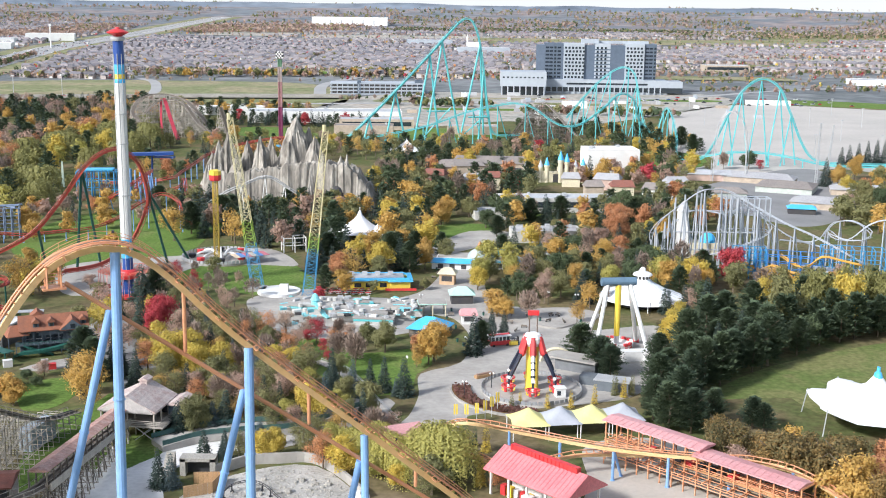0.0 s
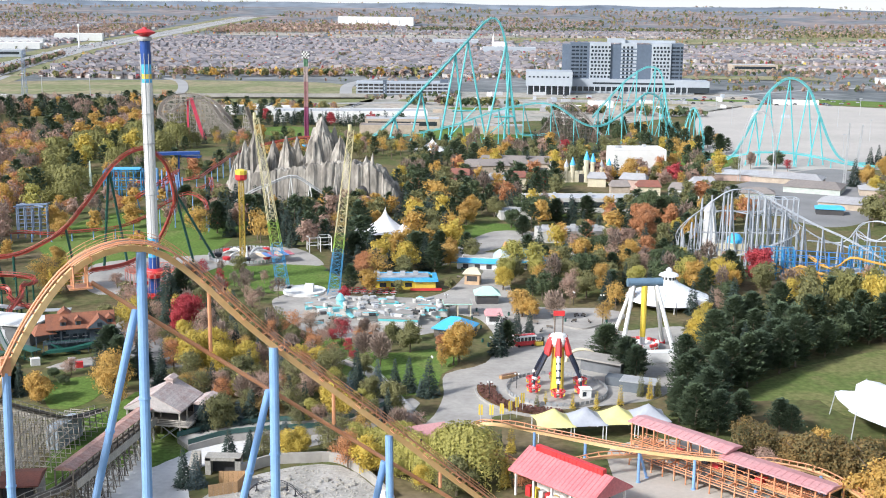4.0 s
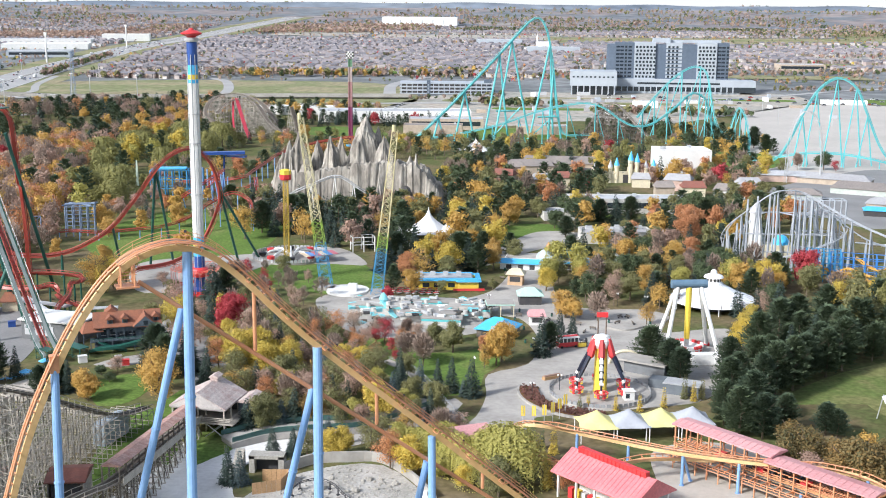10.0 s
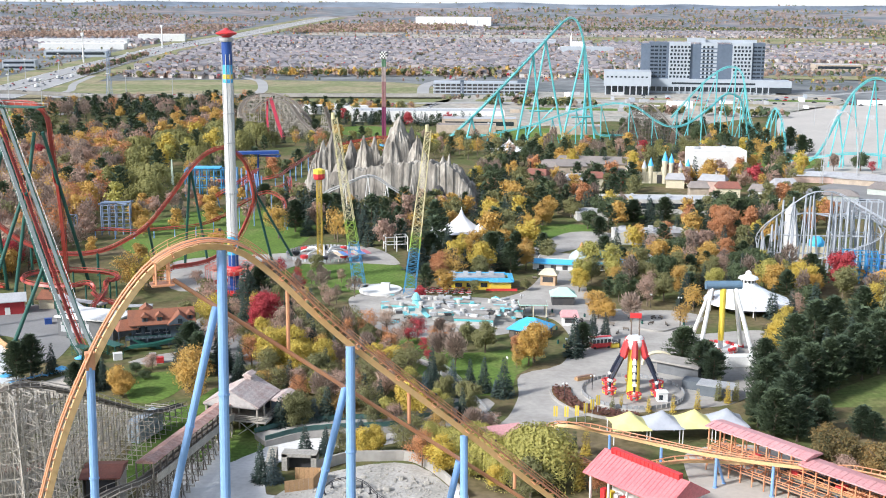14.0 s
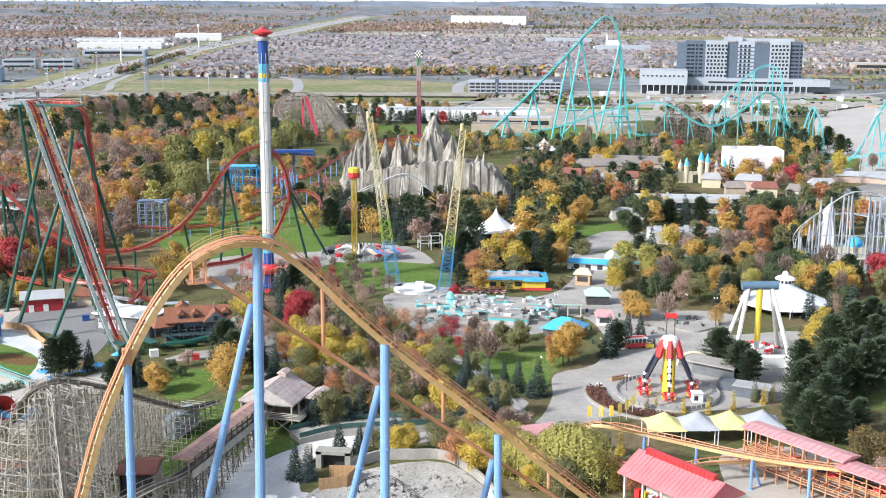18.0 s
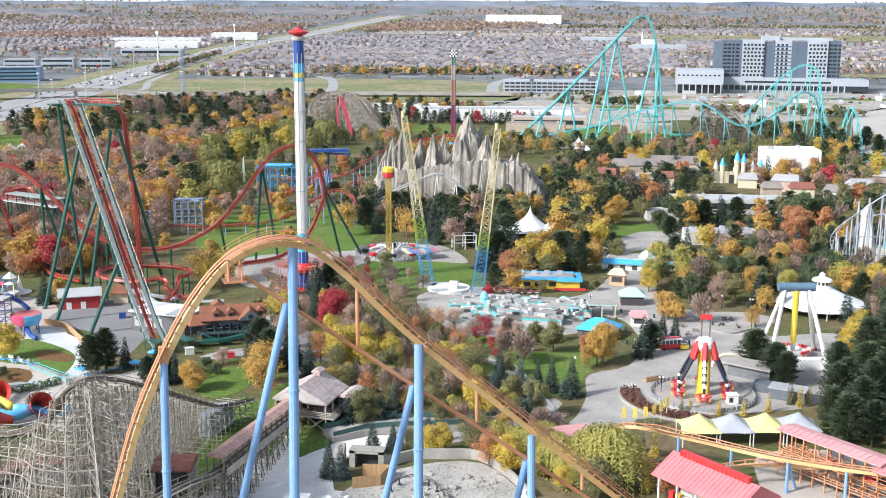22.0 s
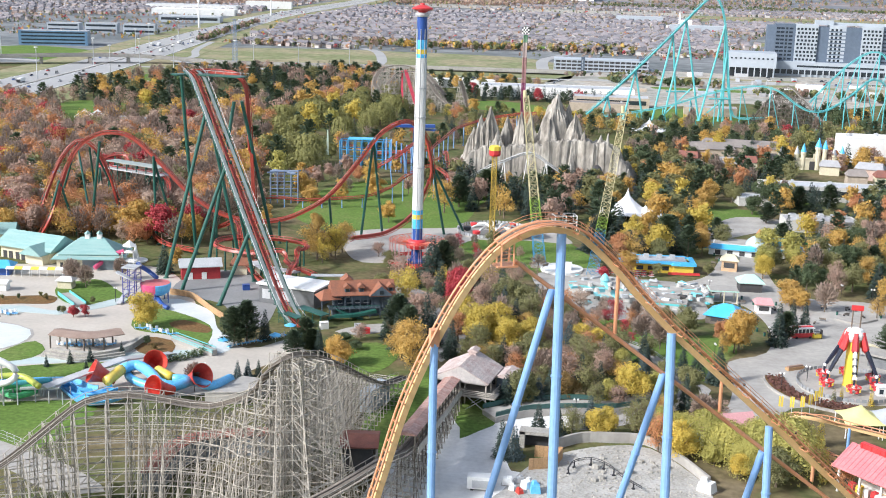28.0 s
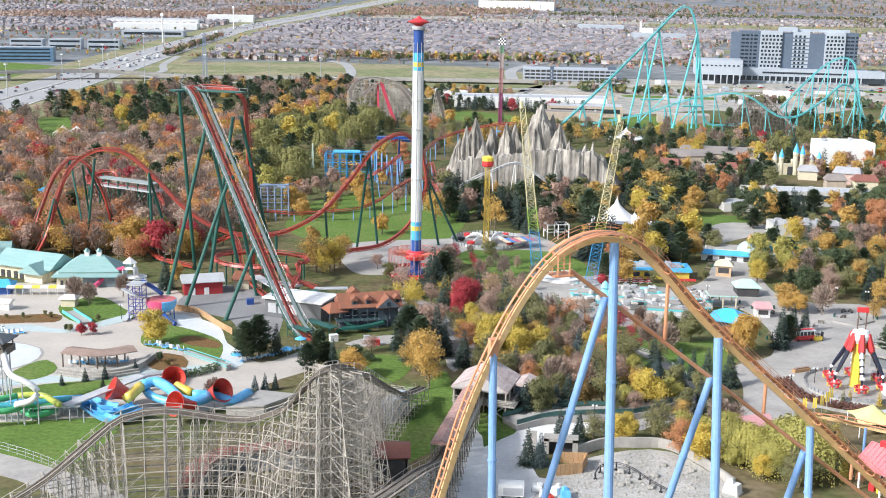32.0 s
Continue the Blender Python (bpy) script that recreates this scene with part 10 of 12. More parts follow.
def peak_tent(x, y, r, h, rz=0.0, sides=6, label="white tensile tent with a sharp peak"):
    t = thing("tensile_tent", label, "tent", (x, y, 0), rz)
    rows, n = [], sides * 4
    for k in range(8):
        f = k / 7
        for i in range(n):
            a = 2 * math.pi * i / n
            sc = 1 - 0.16 * f * (1 - abs(math.cos(a * sides / 2)))
            rr = (0.25 + (r - 0.25) * f ** 1.25) * sc
            rows.append((rr * math.cos(a), rr * math.sin(a), h - (h - 3.2) * f ** 0.72))
    part("fabric", Geo().add(rows, [(k * n + i, k * n + (i + 1) % n, (k + 1) * n + (i + 1) % n, (k + 1) * n + i) for k in range(7) for i in range(n)]), FABRIC, t, smooth=True)
    part("mast", Geo().rod((0, 0, 0), (0, 0, h + 1.2), 0.16, n=6), WHITE, t)
    for i in range(sides):
        a = 2 * math.pi * i / sides
        part("edge_pole", Geo().rod((r * math.cos(a), r * math.sin(a), 0), (r * 0.98 * math.cos(a), r * 0.98 * math.sin(a), 3.3), 0.12, n=6), WHITE, t)
    return t


peak_tent(-39.6, 499.3, 11, 12.5)
peak_tent(-31.8, 498.5, 9, 6.5, 20, 5)
peak_tent(-25.5, 496.5, 6, 5.2, 10, 5)
peak_tent(-49.2, 472.0, 4, 11.5)
peak_tent(-31.2, 792.3, 14, 10, 0, 5, "white tensile tent behind the mountain")
white_arch = thing("small_ride", "white steel frame of a small ride", "ride structure", (-64.3, 470.8, 0))
frame_box(white_arch, 0, 0, 9, 6, 6, 0.3, WHITE, 0.25, 2, 2)


def block(name, label, t, w, d, h, wall, roof, rz=0.0, roof_h=0.0, hip=0.0, cat="building", bands=0, units=0):
    """A plain building on the plan with a flat or pitched roof, window bands and roof units."""
    b = thing(name, label, cat, (t[0], t[1], rise(*t)), rz)
    part("wall", Geo().box((0, 0, h / 2), (w, d, h)), wall, b)
    if roof_h:
        part("roof", Geo().gable((0, 0, h), w, d, roof_h, 0, 0.6, hip=hip), roof, b)
    else:
        part("roof", Geo().box((0, 0, h + 0.1), (w - 0.8, d - 0.8, 0.3)), roof, b)
        part("parapet", Geo().box((0, -d / 2 + 0.2, h + 0.3), (w, 0.4, 0.6)).box((0, d / 2 - 0.2, h + 0.3), (w, 0.4, 0.6)).box((-w / 2 + 0.2, 0, h + 0.3), (0.4, d, 0.6)).box((w / 2 - 0.2, 0, h + 0.3), (0.4, d, 0.6)), wall, b)
    for k in range(bands):
        z = h * (k + 0.6) / bands
        part("window_band", Geo().box((0, -d / 2 - 0.04, z), (w * 0.92, 0.1, h / bands * 0.42)), GLASS, b)
    r = random.Random(int(w * 10 + d))
    for k in range(units):
        part("roof_unit", Geo().box((r.uniform(-w * 0.4, w * 0.4), r.uniform(-d * 0.35, d * 0.35), h + 0.9), (r.uniform(1.2, 3), r.uniform(1.2, 2.4), 1.5)), GALV, b)
    return b


TAN = paint("tan_plaster", (0.46, 0.38, 0.30), 0.85)
GREYROOF = paint("grey_membrane_roof", (0.36, 0.36, 0.37), 0.85, second=(0.28, 0.28, 0.29), scale=0.1, fine=0.8)
BROWNROOF = paint("grey_brown_roofing", (0.25, 0.22, 0.20), 0.9, second=(0.2, 0.18, 0.17), scale=0.15, fine=1.0)
PALEROOF = paint("pale_metal_roof", (0.44, 0.45, 0.47), 0.6, second=(0.37, 0.385, 0.40), scale=0.1, fine=0.8)
GATEWALL = paint("pale_mint_boards", (0.46, 0.50, 0.46), 0.8)
PINKWALL = paint("pink_plaster", (0.55, 0.40, 0.34), 0.85)
block("white_box_building", "plain white windowless box building", (96.0, 721.1), 32, 22, 14, WHITE, WHITE, 6, units=3)
block("long_grey_building", "long pale grey roofed hall", (53.2, 579.0), 62, 16, 6.5, PLASTER, PALEROOF, 4, bands=1, units=4)
block("flat_building", "low white flat roofed building", (21.5, 555.9), 24, 14, 3.4, PLASTER, PALEROOF, 10, units=3)
block("flat_building", "pale long flat roofed restaurant", (40.4, 501.8), 30, 13, 4.5, PLASTER, GREYROOF, 6, units=12)
block("brown_roofed_hall", "large hall with grey brown pitched roof", (23.9, 724.3), 46, 20, 5, TAN, BROWNROOF, -3, 3.4, 2)
block("brown_roofed_hall", "hall with grey brown pitched roof", (4.7, 709.9), 26, 18, 5, TAN, BROWNROOF, 8, 3.0, 2)
for k, (x, y, w, h, m) in enumerate(((-9.7, 651.7, 12, 7, TAN), (-3.6, 669.5, 9, 9, PINKWALL), (12.2, 643.4, 13, 6, TAN), (21.5, 644.2, 10, 7, CREAM), (33.4, 666.3, 12, 6, SCARLET), (86.0, 649.8, 14, 6, PINKWALL), (91.1, 630.3, 12, 5, CREAM), (109.5, 622.4, 16, 5, WHITE), (120.5, 632.8, 12, 7, PINKWALL), (-15.3, 621.3, 10, 6, TAN), (75.7, 629.0, 10, 5, TAN), (66.4, 658.5, 10, 5, CREAM))):
    block("theme_building", "small themed park building with pitched roof", (x, y), w, w * 0.7, h, m, (RUSTROOF, BROWNROOF, GREYROOF)[k % 3], rnd.uniform(-20, 20), 3, 1.5)
for k, (x, y, w, d, rz) in enumerate(((176.3, 685.8, 46, 16, -24), (185.9, 652.4, 30, 24, -24), (188.7, 596.5, 30, 16, -24), (147.8, 625.6, 18, 12, -10), (222.4, 641.5, 30, 14, -14))):
    block("gate_building", "entrance building with grey brown roof", (x, y), w, d, 3.4, (TAN, GATEWALL)[k % 2], (GREYROOF, BROWNROOF)[k % 2], rz, 2.4, 5)
block("blue_booth", "low booth with a blue roof", (172.9, 578.6), 13, 8, 3, DARK, SKY_BLUE, -12, 1.4, 2)
block("long_roof", "long pale curved roof hall", (147.9, 692.3), 30, 12, 4, PINKWALL, PALEROOF, -6, 2)

# blue domed children's pavilion
dome = thing("domed_pavilion", "white pavilion with bright blue roofs and domes", "pavilion", (11.2, 449.0, 0), -6)
dome.scale = (1.12, 1.0, 0.8)
part("wall", Geo().box((0, 0, 2.2), (30, 11, 4.4)).box((-8, -6, 1.6), (16, 6, 3.2)), WHITE, dome)
part("blue_roof", Geo().gable((-9, -6.5, 3.4), 17, 6, 1.4, 0, 0.6).box((6, -6.2, 3.8), (15, 2.4, 0.5)), SKY_BLUE, dome)
part("vault", Geo().rod((7, -2, 4.6), (7, 4, 4.6), 3.6, n=16), SKY_BLUE, dome)
part("flat_roof", Geo().box((0, 0.5, 4.6), (29, 9, 0.3)), PAVE, dome)
part("dome", Geo().lathe([(4.2, 3.8), (4.2, 5.6), (3.6, 7.2), (2.2, 8.6), (0.6, 9.2), (0.5, 10.4), (0.1, 11.6)], (0, -3, 0), 16), paint("pale_blue_dome", (0.46, 0.55, 0.60), 0.5), dome)
part("dome_finial", Geo().lathe([(0.9, 9.2), (1.0, 10.4), (0.2, 12.6)], (0, -3, 0), 8), paint("copper_finial", (0.5, 0.22, 0.08), 0.5), dome)
part("small_dome", Geo().lathe([(2.2, 3), (2.2, 4.2), (1.5, 5.6), (0.1, 6.4)], (13, -4, 0), 12), SKY_BLUE, dome)
for k in range(7):
    # dark panels on the wall paint the shade inside the arches
    part("arch_opening", Geo().box((-13 + k * 4, -5.56 if k > 3 else -9.06, 1.4), (1.8, 0.1, 2.2)), DARK, dome)
gk = thing("green_ride", "small bright green kiddie ride frame", "ride", (31.4, 455.5, 0))
for k in range(8):
    a = k * math.pi / 4
    part("arm", Geo().rod((0, 0, 4.2), (4.2 * math.cos(a), 4.2 * math.sin(a), 3.0), 0.3, n=6), paint("kelly_green_paint", (0.02, 0.3, 0.1), 0.5), gk)
    part("car", Geo().lathe([(0.6, 0.8), (1.0, 1.4), (0.8, 2.2)], (4.2 * math.cos(a), 4.2 * math.sin(a), 0), 8), LIME, gk)
part("mast", Geo().rod((0, 0, 0), (0, 0, 5), 0.5, n=8), LIME, gk)
for x, y in ((31.7, 442.3), (36.5, 448.6)):
    t = thing("small_tent", "small white and aqua pavilion tent", "tent", (x, y, 0))
    part("roof", Geo().lathe([(4.2, 2.6), (3.0, 3.6), (0.2, 6.0)], n=8), FABRIC, t)
    for k in range(4):
        a = k * math.pi / 2 + 0.4
        part("post", Geo().rod((3.6 * math.cos(a), 3.6 * math.sin(a), 0), (3.6 * math.cos(a), 3.6 * math.sin(a), 2.8), 0.1, n=5), WHITE, t)

# fairy-tale castle
castle = thing("castle", "small cream castle with blue conical turret roofs", "castle", (57.2, 676, 0), 4)
castle.scale = (0.72, 0.8, 1.0)
part("wall", Geo().box((0, 0, 2.8), (48, 10, 5.6)).box((-18, 3, 3.2), (12, 9, 6.4)).box((12, 2, 4), (14, 9, 8)), CREAM, castle)
for x, h, r in ((-22, 8, 1.6), (-10, 9, 1.6), (-5, 10, 1.8), (6, 13, 2.0), (11, 12, 1.9), (18, 9, 1.6), (24, 10, 1.6)):
    tw = part("turret", Geo().lathe([(r, 0), (r, h * 0.85), (r * 1.2, h * 0.88), (r * 1.2, h)], (x, -4, 0), 10), CREAM, castle)
    part("turret_roof", Geo().lathe([(r * 1.3, h), (0.1, h + r * 2.6)], (x, -4, 0), 10), SKY_BLUE if x in (-5, 6, 11, 24) else PALEROOF, tw)
for k in range(12):
    part("battlement", Geo().box((-23 + k * 4.2, -5, 5.9), (2.0, 0.8, 0.9)), CREAM, castle)
# dark slab painted as shade within the gateway
part("gateway", Geo().box((2, -5.1, 2.4), (4, 0.3, 4.8)), DARK, castle)
part("red_roof", Geo().gable((14, 2, 8), 14, 9, 3, 0, 0.4), RUSTROOF, castle)

# grey steel coaster with a looping and a corkscrew
grey = thing("roller_coaster", "pale grey steel coaster on many tubular columns", "roller coaster")
GREY_PATHS = [
    [(84.3, 462.4, -1.9), (79.1, 461.3, 8.6), (80.9, 456.9, 16.3), (87.7, 453.6, 23.4), (95.4, 452.1, 29.6), (101.3, 452.8, 30.6), (107.9, 455.4, 29.2), (116.6, 451.2, 24.5), (127.0, 444.2, 19.2), (136.0, 437.4, 15.7), (144.7, 430.3, 11.4), (151.8, 425.7, 7.6)],
    [(83.8, 466.5, 4.1), (85.8, 462.1, 2.3), (95.0, 452.1, 3.9), (109.4, 448.9, 8.1), (123.4, 453.5, 13.7), (122.9, 459.9, 18.6), (117.0, 465.5, 21.4), (108.6, 467.6, 18.6), (100.3, 471.5, 19.2), (94.2, 474.7, 16.7), (87.6, 474.0, 9.7), (85.0, 468.4, 4.9), (88.3, 457.6, 3.3)],
    [(130.3, 462.0, 9.2), (142.1, 456.4, 9.8), (146.3, 453.0, 15.7), (147.9, 450.3, 18.6), (153.5, 446.4, 19.9), (159.2, 442.2, 16.4), (156.5, 441.1, 13.7), (146.9, 444.4, 13.1), (145.2, 449.1, 15.3), (151.4, 445.0, 12.9), (158.6, 442.4, 19.4), (165.1, 440.1, 21.6), (174.2, 438.7, 19.8)],
    [(110.1, 456.9, 27.2), (121.5, 456.1, 19.2), (132.7, 455.0, 11.7), (145.1, 451.3, 8.2)],
]
SILVER = paint("blue_grey_painted_steel", (0.40, 0.43, 0.47), 0.45, second=(0.33, 0.36, 0.40), scale=0.2, fine=1.5, vary=0.08)
for ctrl in GREY_PATHS:
    pts, fr = lay_track(grey, ctrl, SILVER, None, 1.4, 0.19, None, 0.8, 1.2, 1.8, bank=2, ladder=True)
    for p in pts[2:-1:4]:
        column(grey, p - Vector((0, 0, 0.6)), (p.x, p.y + 0.6, 0), 0.30, SILVER, flange=False, n=8)
        if p.z > 14:
            column(grey, p - Vector((0, 0, 0.6)), (p.x + 3.5, p.y + 3, 0), 0.28, SILVER, "brace_column", 8, False)
frame_box(grey, 116, 462, 18, 6, 26, 0.05, SILVER, 0.32, 4, 4)
for x, z in ((80.4, 12), (83.4, 17), (87.0, 26.6), (90.7, 27.8), (95.3, 28.4), (97.0, 28.4), (104.5, 20.4), (106.9, 28.2), (108.6, 28.2), (111.2, 27.2), (115.7, 22.5), (118.3, 21.3)):
    column(grey, (x, 455.5, z), (x + 0.4, 456.5, 0), 0.36, SILVER, flange=False, n=8)
    column(grey, (x, 455.5, z), (x - 0.6, 460.5, 0), 0.28, SILVER, "brace_column", 8, False)
for z, x0, x1 in ((21.5, 90, 112), (13.0, 82, 119), (6.0, 80, 121)):
    part("tie_beam", Geo().rod((x0, 456, z), (x1, 456, z), 0.26, n=6), SILVER, grey)
tower_w = thing("clock_tower", "white themed tower with blue dome beside the coaster", "tower", (94.2, 475.8, 0))
part("shaft", Geo().box((0, 0, 9), (4.5, 4.5, 18), 0, 0.85), WHITE, tower_w)
part("cap", Geo().lathe([(2.8, 18), (2.0, 20), (0.2, 22)], n=8), PALEROOF, tower_w)
part("side_dome", Geo().lathe([(4, 3), (3.6, 6), (2.0, 8.2), (0.1, 9)], (11, 2, 0), 12), SKY_BLUE, tower_w)
part("side_hall", Geo().box((9, 2, 2.5), (14, 8, 5)), CREAM, tower_w)

# wild mouse: blue frame, amber track
mouse = thing("wild_mouse", "bright blue steel frame coaster with amber track", "roller coaster")
AMBER = paint("amber_track", (0.62, 0.33, 0.06), 0.5)
for x, y, w, d, h, rz in ((126, 432, 24, 9, 10, -0.25), (148, 428, 22, 9, 13, -0.2), (112, 436, 12, 7, 11, -0.2)):
    frame_box(mouse, x, y, w, d, h, rz, paint("strong_blue_steel", (0.04, 0.20, 0.52), 0.5) if w == 24 else LATTICE_B, 0.24, 6, 4)
for ctrl in ([(108.4, 438.8, 5.4), (111.5, 433.9, 5.2), (115.0, 430.9, 3.8), (118.3, 428.0, 6.2), (124.1, 422.2, 5.0), (129.2, 418.5, 4.2), (136.1, 414.2, 3.2)], [(122.5, 433.0, 9.4), (127.5, 427.4, 6.4), (130.7, 424.3, 6.7), (135.2, 422.9, 10.7), (141.8, 420.8, 9.8), (148.3, 418.5, 8.7)], [(112.6, 425.4, 3.5), (120.2, 423.3, 5.5), (126.9, 417.1, 2.4), (141.0, 410.5, 3.2), (140.8, 416.9, 6.9), (144.0, 413.7, 3.5), (148.8, 409.8, 3.4)]):
    lay_track(mouse, ctrl, AMBER, None, 1.6, 0.28, None, 0.6, 1.8, 1.8, bank=2, ladder=True)
part("station_roof", Geo().box((142, 428, 4.5), (26, 9, 0.5), -0.3), PALEROOF, mouse)

# grey lattice arch and its two thin launch masts by the entrance
sky_arch = thing("lattice_arch", "tall slender grey lattice swing arch", "thrill ride")
arch_line = [Vector((161 + 9.4 * math.cos(a), 684.5, 41.0 * math.sin(a) ** 0.62)) for a in np.linspace(0.0, math.pi, 45)]
for dx, dy in ((0, -0.9), (0, 0.9), (1.2, 0)):
    part("chord", Geo().sweep([p + Vector((dx * (1 if p.x > 161 else -1), dy, 0)) for p in arch_line], 0.16, 4), GALV, sky_arch)
g = Geo()
for i in range(len(arch_line) - 1):
    a, b = arch_line[i], arch_line[i + 1]
    g.rod(a + Vector((0, -0.9, 0)), b + Vector((0, 0.9, 0)), 0.1, n=4).rod(a + Vector((0, 0.9, 0)), b + Vector((0, -0.9, 0)), 0.1, n=4)
part("lacing", g, GALV, sky_arch, kind="stuff")
for x, y, h in ((210.8, 682, 35), (216.8, 683, 34)):
    mast = thing("launch_mast", "thin grey lattice mast beside the entrance", "mast", (x, y, 0))
    lattice(mast, (0, 0, 0), (0.6 if x < 212 else 2.4, 0, h), 1.3, 0.7, ((1.0, GALV),), 2.2, 0.12)

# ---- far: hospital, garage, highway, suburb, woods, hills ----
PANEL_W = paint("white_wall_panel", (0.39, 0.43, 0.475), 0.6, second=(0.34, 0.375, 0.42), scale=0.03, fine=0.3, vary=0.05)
PANEL_D = paint("slate_wall_panel", (0.085, 0.115, 0.16), 0.6, second=(0.11, 0.14, 0.185), scale=0.03, fine=0.3)
BLUE_PANEL = paint("blue_glass_panel", (0.10, 0.19, 0.30), 0.3, second=(0.14, 0.24, 0.36), scale=0.1, fine=0.5)
hosp = thing("hospital", "large slate and white hospital block with rows of windows", "hospital", (166, 1400, 0), -2)
WIN = Geo().box((0, 0, 0), (2.4, 0.5, 2.4)).mesh("window", GLASS)
WIN_L = Geo().box((0, 0, 0), (4.0, 0.5, 1.9)).mesh("window", glass("blue_grey_glass", (0.02, 0.03, 0.045), 0.2))
x = -70.0
for w, mt, kind in ((9, PANEL_D, "none"), (22, PANEL_D, "band"), (24, PANEL_W, "dots"), (12, PANEL_D, "none"), (18, PANEL_W, "band_w"), (17, PANEL_D, "none"), (22, PANEL_W, "dots"), (14, PANEL_D, "band")):
    hgt = 57 if kind != "none" else 55
    dep = 30 if kind == "dots" else 26
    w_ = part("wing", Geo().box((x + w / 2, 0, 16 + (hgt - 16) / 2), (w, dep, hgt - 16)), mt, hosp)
    for k in range(9):
        z = 18.5 + k * 4.2
        if kind == "dots":
            for c in range(int(w / 4)):
                part("window", WIN, None, w_).location = (x + 2.5 + c * 4 + (k % 2) * 0.9, -dep / 2 - 0.1, z)
        elif kind in ("band", "band_w"):
            n = int(w / 4.6)
            for c in range(n):
                part("window", WIN if c % 3 == 2 or kind == "band_w" else WIN_L, None, w_).location = (x + 3.2 + c * 4.6, -dep / 2 - 0.1, z)
            if kind == "band_w":
                part("dark_band", Geo().box((x + w / 2, -dep / 2 - 0.05, z - 1.9), (w, 0.3, 1.3)), PANEL_D, w_)
    x += w
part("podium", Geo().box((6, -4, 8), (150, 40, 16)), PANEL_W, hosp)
part("podium_band", Geo().box((6, -24.1, 5), (150, 0.4, 5)).box((20, -24.1, 11.5), (110, 0.4, 2)), GLASS, hosp)
for k in range(22):
    part("podium_column", Geo().box((-66 + k * 6.6, -26, 4), (1.2, 1.2, 8)), PANEL_W, hosp)
part("west_wing", Geo().box((-86, -40, 18), (52, 44, 16)), PANEL_W, hosp)
part("west_wing_base", Geo().box((-86, -38, 5), (46, 38, 10)), GLASS, hosp)
for k in range(8):
    part("wing_column", Geo().box((-110 + k * 6.8, -61.5, 5), (1.2, 1.2, 10)), PANEL_W, hosp)
for k in range(10):
    part("wing_window", Geo().box((-108 + k * 4.8, -62.1, 20), (2.2, 0.3, 1.6)), GLASS, hosp)
part("plant_room", Geo().box((-8, 0, 59.5), (20, 12, 5)).box((30, 3, 58.5), (60, 8, 3)), PANEL_W, hosp)
part("east_podium", Geo().box((78, -8, 9), (40, 34, 12)), PANEL_W, hosp)
part("east_podium_glass", Geo().box((78, -25.2, 5), (40, 0.4, 6)), GLASS, hosp)
garage = thing("parking_garage", "long white three level parking garage", "garage", (-86, 1332, 0), 4)
for k in range(4):
    part("deck", Geo().box((0, 0, 1.2 + k * 3.8), (104, 34, 1.5)), PANEL_W, garage)
    if k < 3:
        # solid near-black fill paints the shade within each open level
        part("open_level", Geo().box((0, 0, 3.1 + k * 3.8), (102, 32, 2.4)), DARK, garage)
        for c in range(18):
            part("pillar", Geo().box((-50 + c * 5.9, -16.8, 3.1 + k * 3.8), (0.9, 0.6, 2.4)), PANEL_W, garage)
part("stair_tower", Geo().box((46, -12, 8.5), (9, 8, 17)), PANEL_D, garage)
part("stair_tower", Geo().box((-20, -14, 8), (4, 6, 16)), PANEL_D, garage)
for label, t, w, d, h, m, rf, rz, bands in (
    ("long pale low warehouse behind the mountain", (-110, 1015), 130, 30, 9, WHITE, PALEROOF, 6, 0), ("tan low maintenance building", (-62, 960), 60, 26, 8, TAN, PALEROOF, 3, 1), ("long white low storage shed", (-205, 1065), 70, 16, 7, WHITE, WHITE, 4, 0),
    ("long low brown shed", (-70, 925), 46, 18, 6, TAN, BROWNROOF, 2, 0), ("grey low ride hall", (15, 930), 40, 18, 6, TAN, GREYROOF, 0, 0),
    ("glass fronted blue office block", (-768, 1392), 82, 36, 17, BLUE_PANEL, GREYROOF, 20, 4), ("white office with dark glass", (-838, 1672), 46, 30, 14, PANEL_W, GREYROOF, 16, 2), ("white office with dark glass", (-782, 1680), 46, 30, 14, PANEL_W, GREYROOF, 16, 2), ("white office with dark glass", (-894, 1664), 46, 30, 13, PANEL_W, GREYROOF, 16, 2),
    ("large plain white warehouse", (-985, 2420), 170, 90, 11, WHITE, WHITE, 15, 0), ("pale white flat roofed warehouse", (-870, 2105), 110, 60, 11, PANEL_W, PALEROOF, 15, 1), ("long low white factory hall", (-1060, 2600), 200, 80, 12, WHITE, PALEROOF, 14, 0), ("pale white flat roofed warehouse", (-955, 2830), 110, 60, 16, WHITE, WHITE, 14, 0),
    ("wide white retail store", (-60, 2900), 110, 50, 11, PANEL_W, PALEROOF, 0, 0), ("long low white store", (60, 2500), 110, 40, 12, PANEL_W, PALEROOF, 0, 0), ("low white shopping plaza", (590, 1600), 120, 40, 7, WHITE, PALEROOF, -8, 0), ("low white shopping plaza", (660, 1640), 90, 40, 9, WHITE, PALEROOF, -8, 1), ("school with pale roof", (430, 1900), 70, 40, 10, TAN, PALEROOF, 0, 1), ("row of pale site office cabins", (330, 1250), 46, 8, 4, WHITE, PALEROOF, -5, 0), ("stacked white site cabins", (120, 1180), 24, 10, 6, WHITE, WHITE, 5, 0)):
    block("low_building", label, t, w, d, h, m, rf, rz, bands=bands, units=4 if w > 50 else 1)
big = block("warehouse", "very large white warehouse with dock doors", (-330, 3790), 236, 70, 26, WHITE, WHITE, 2)
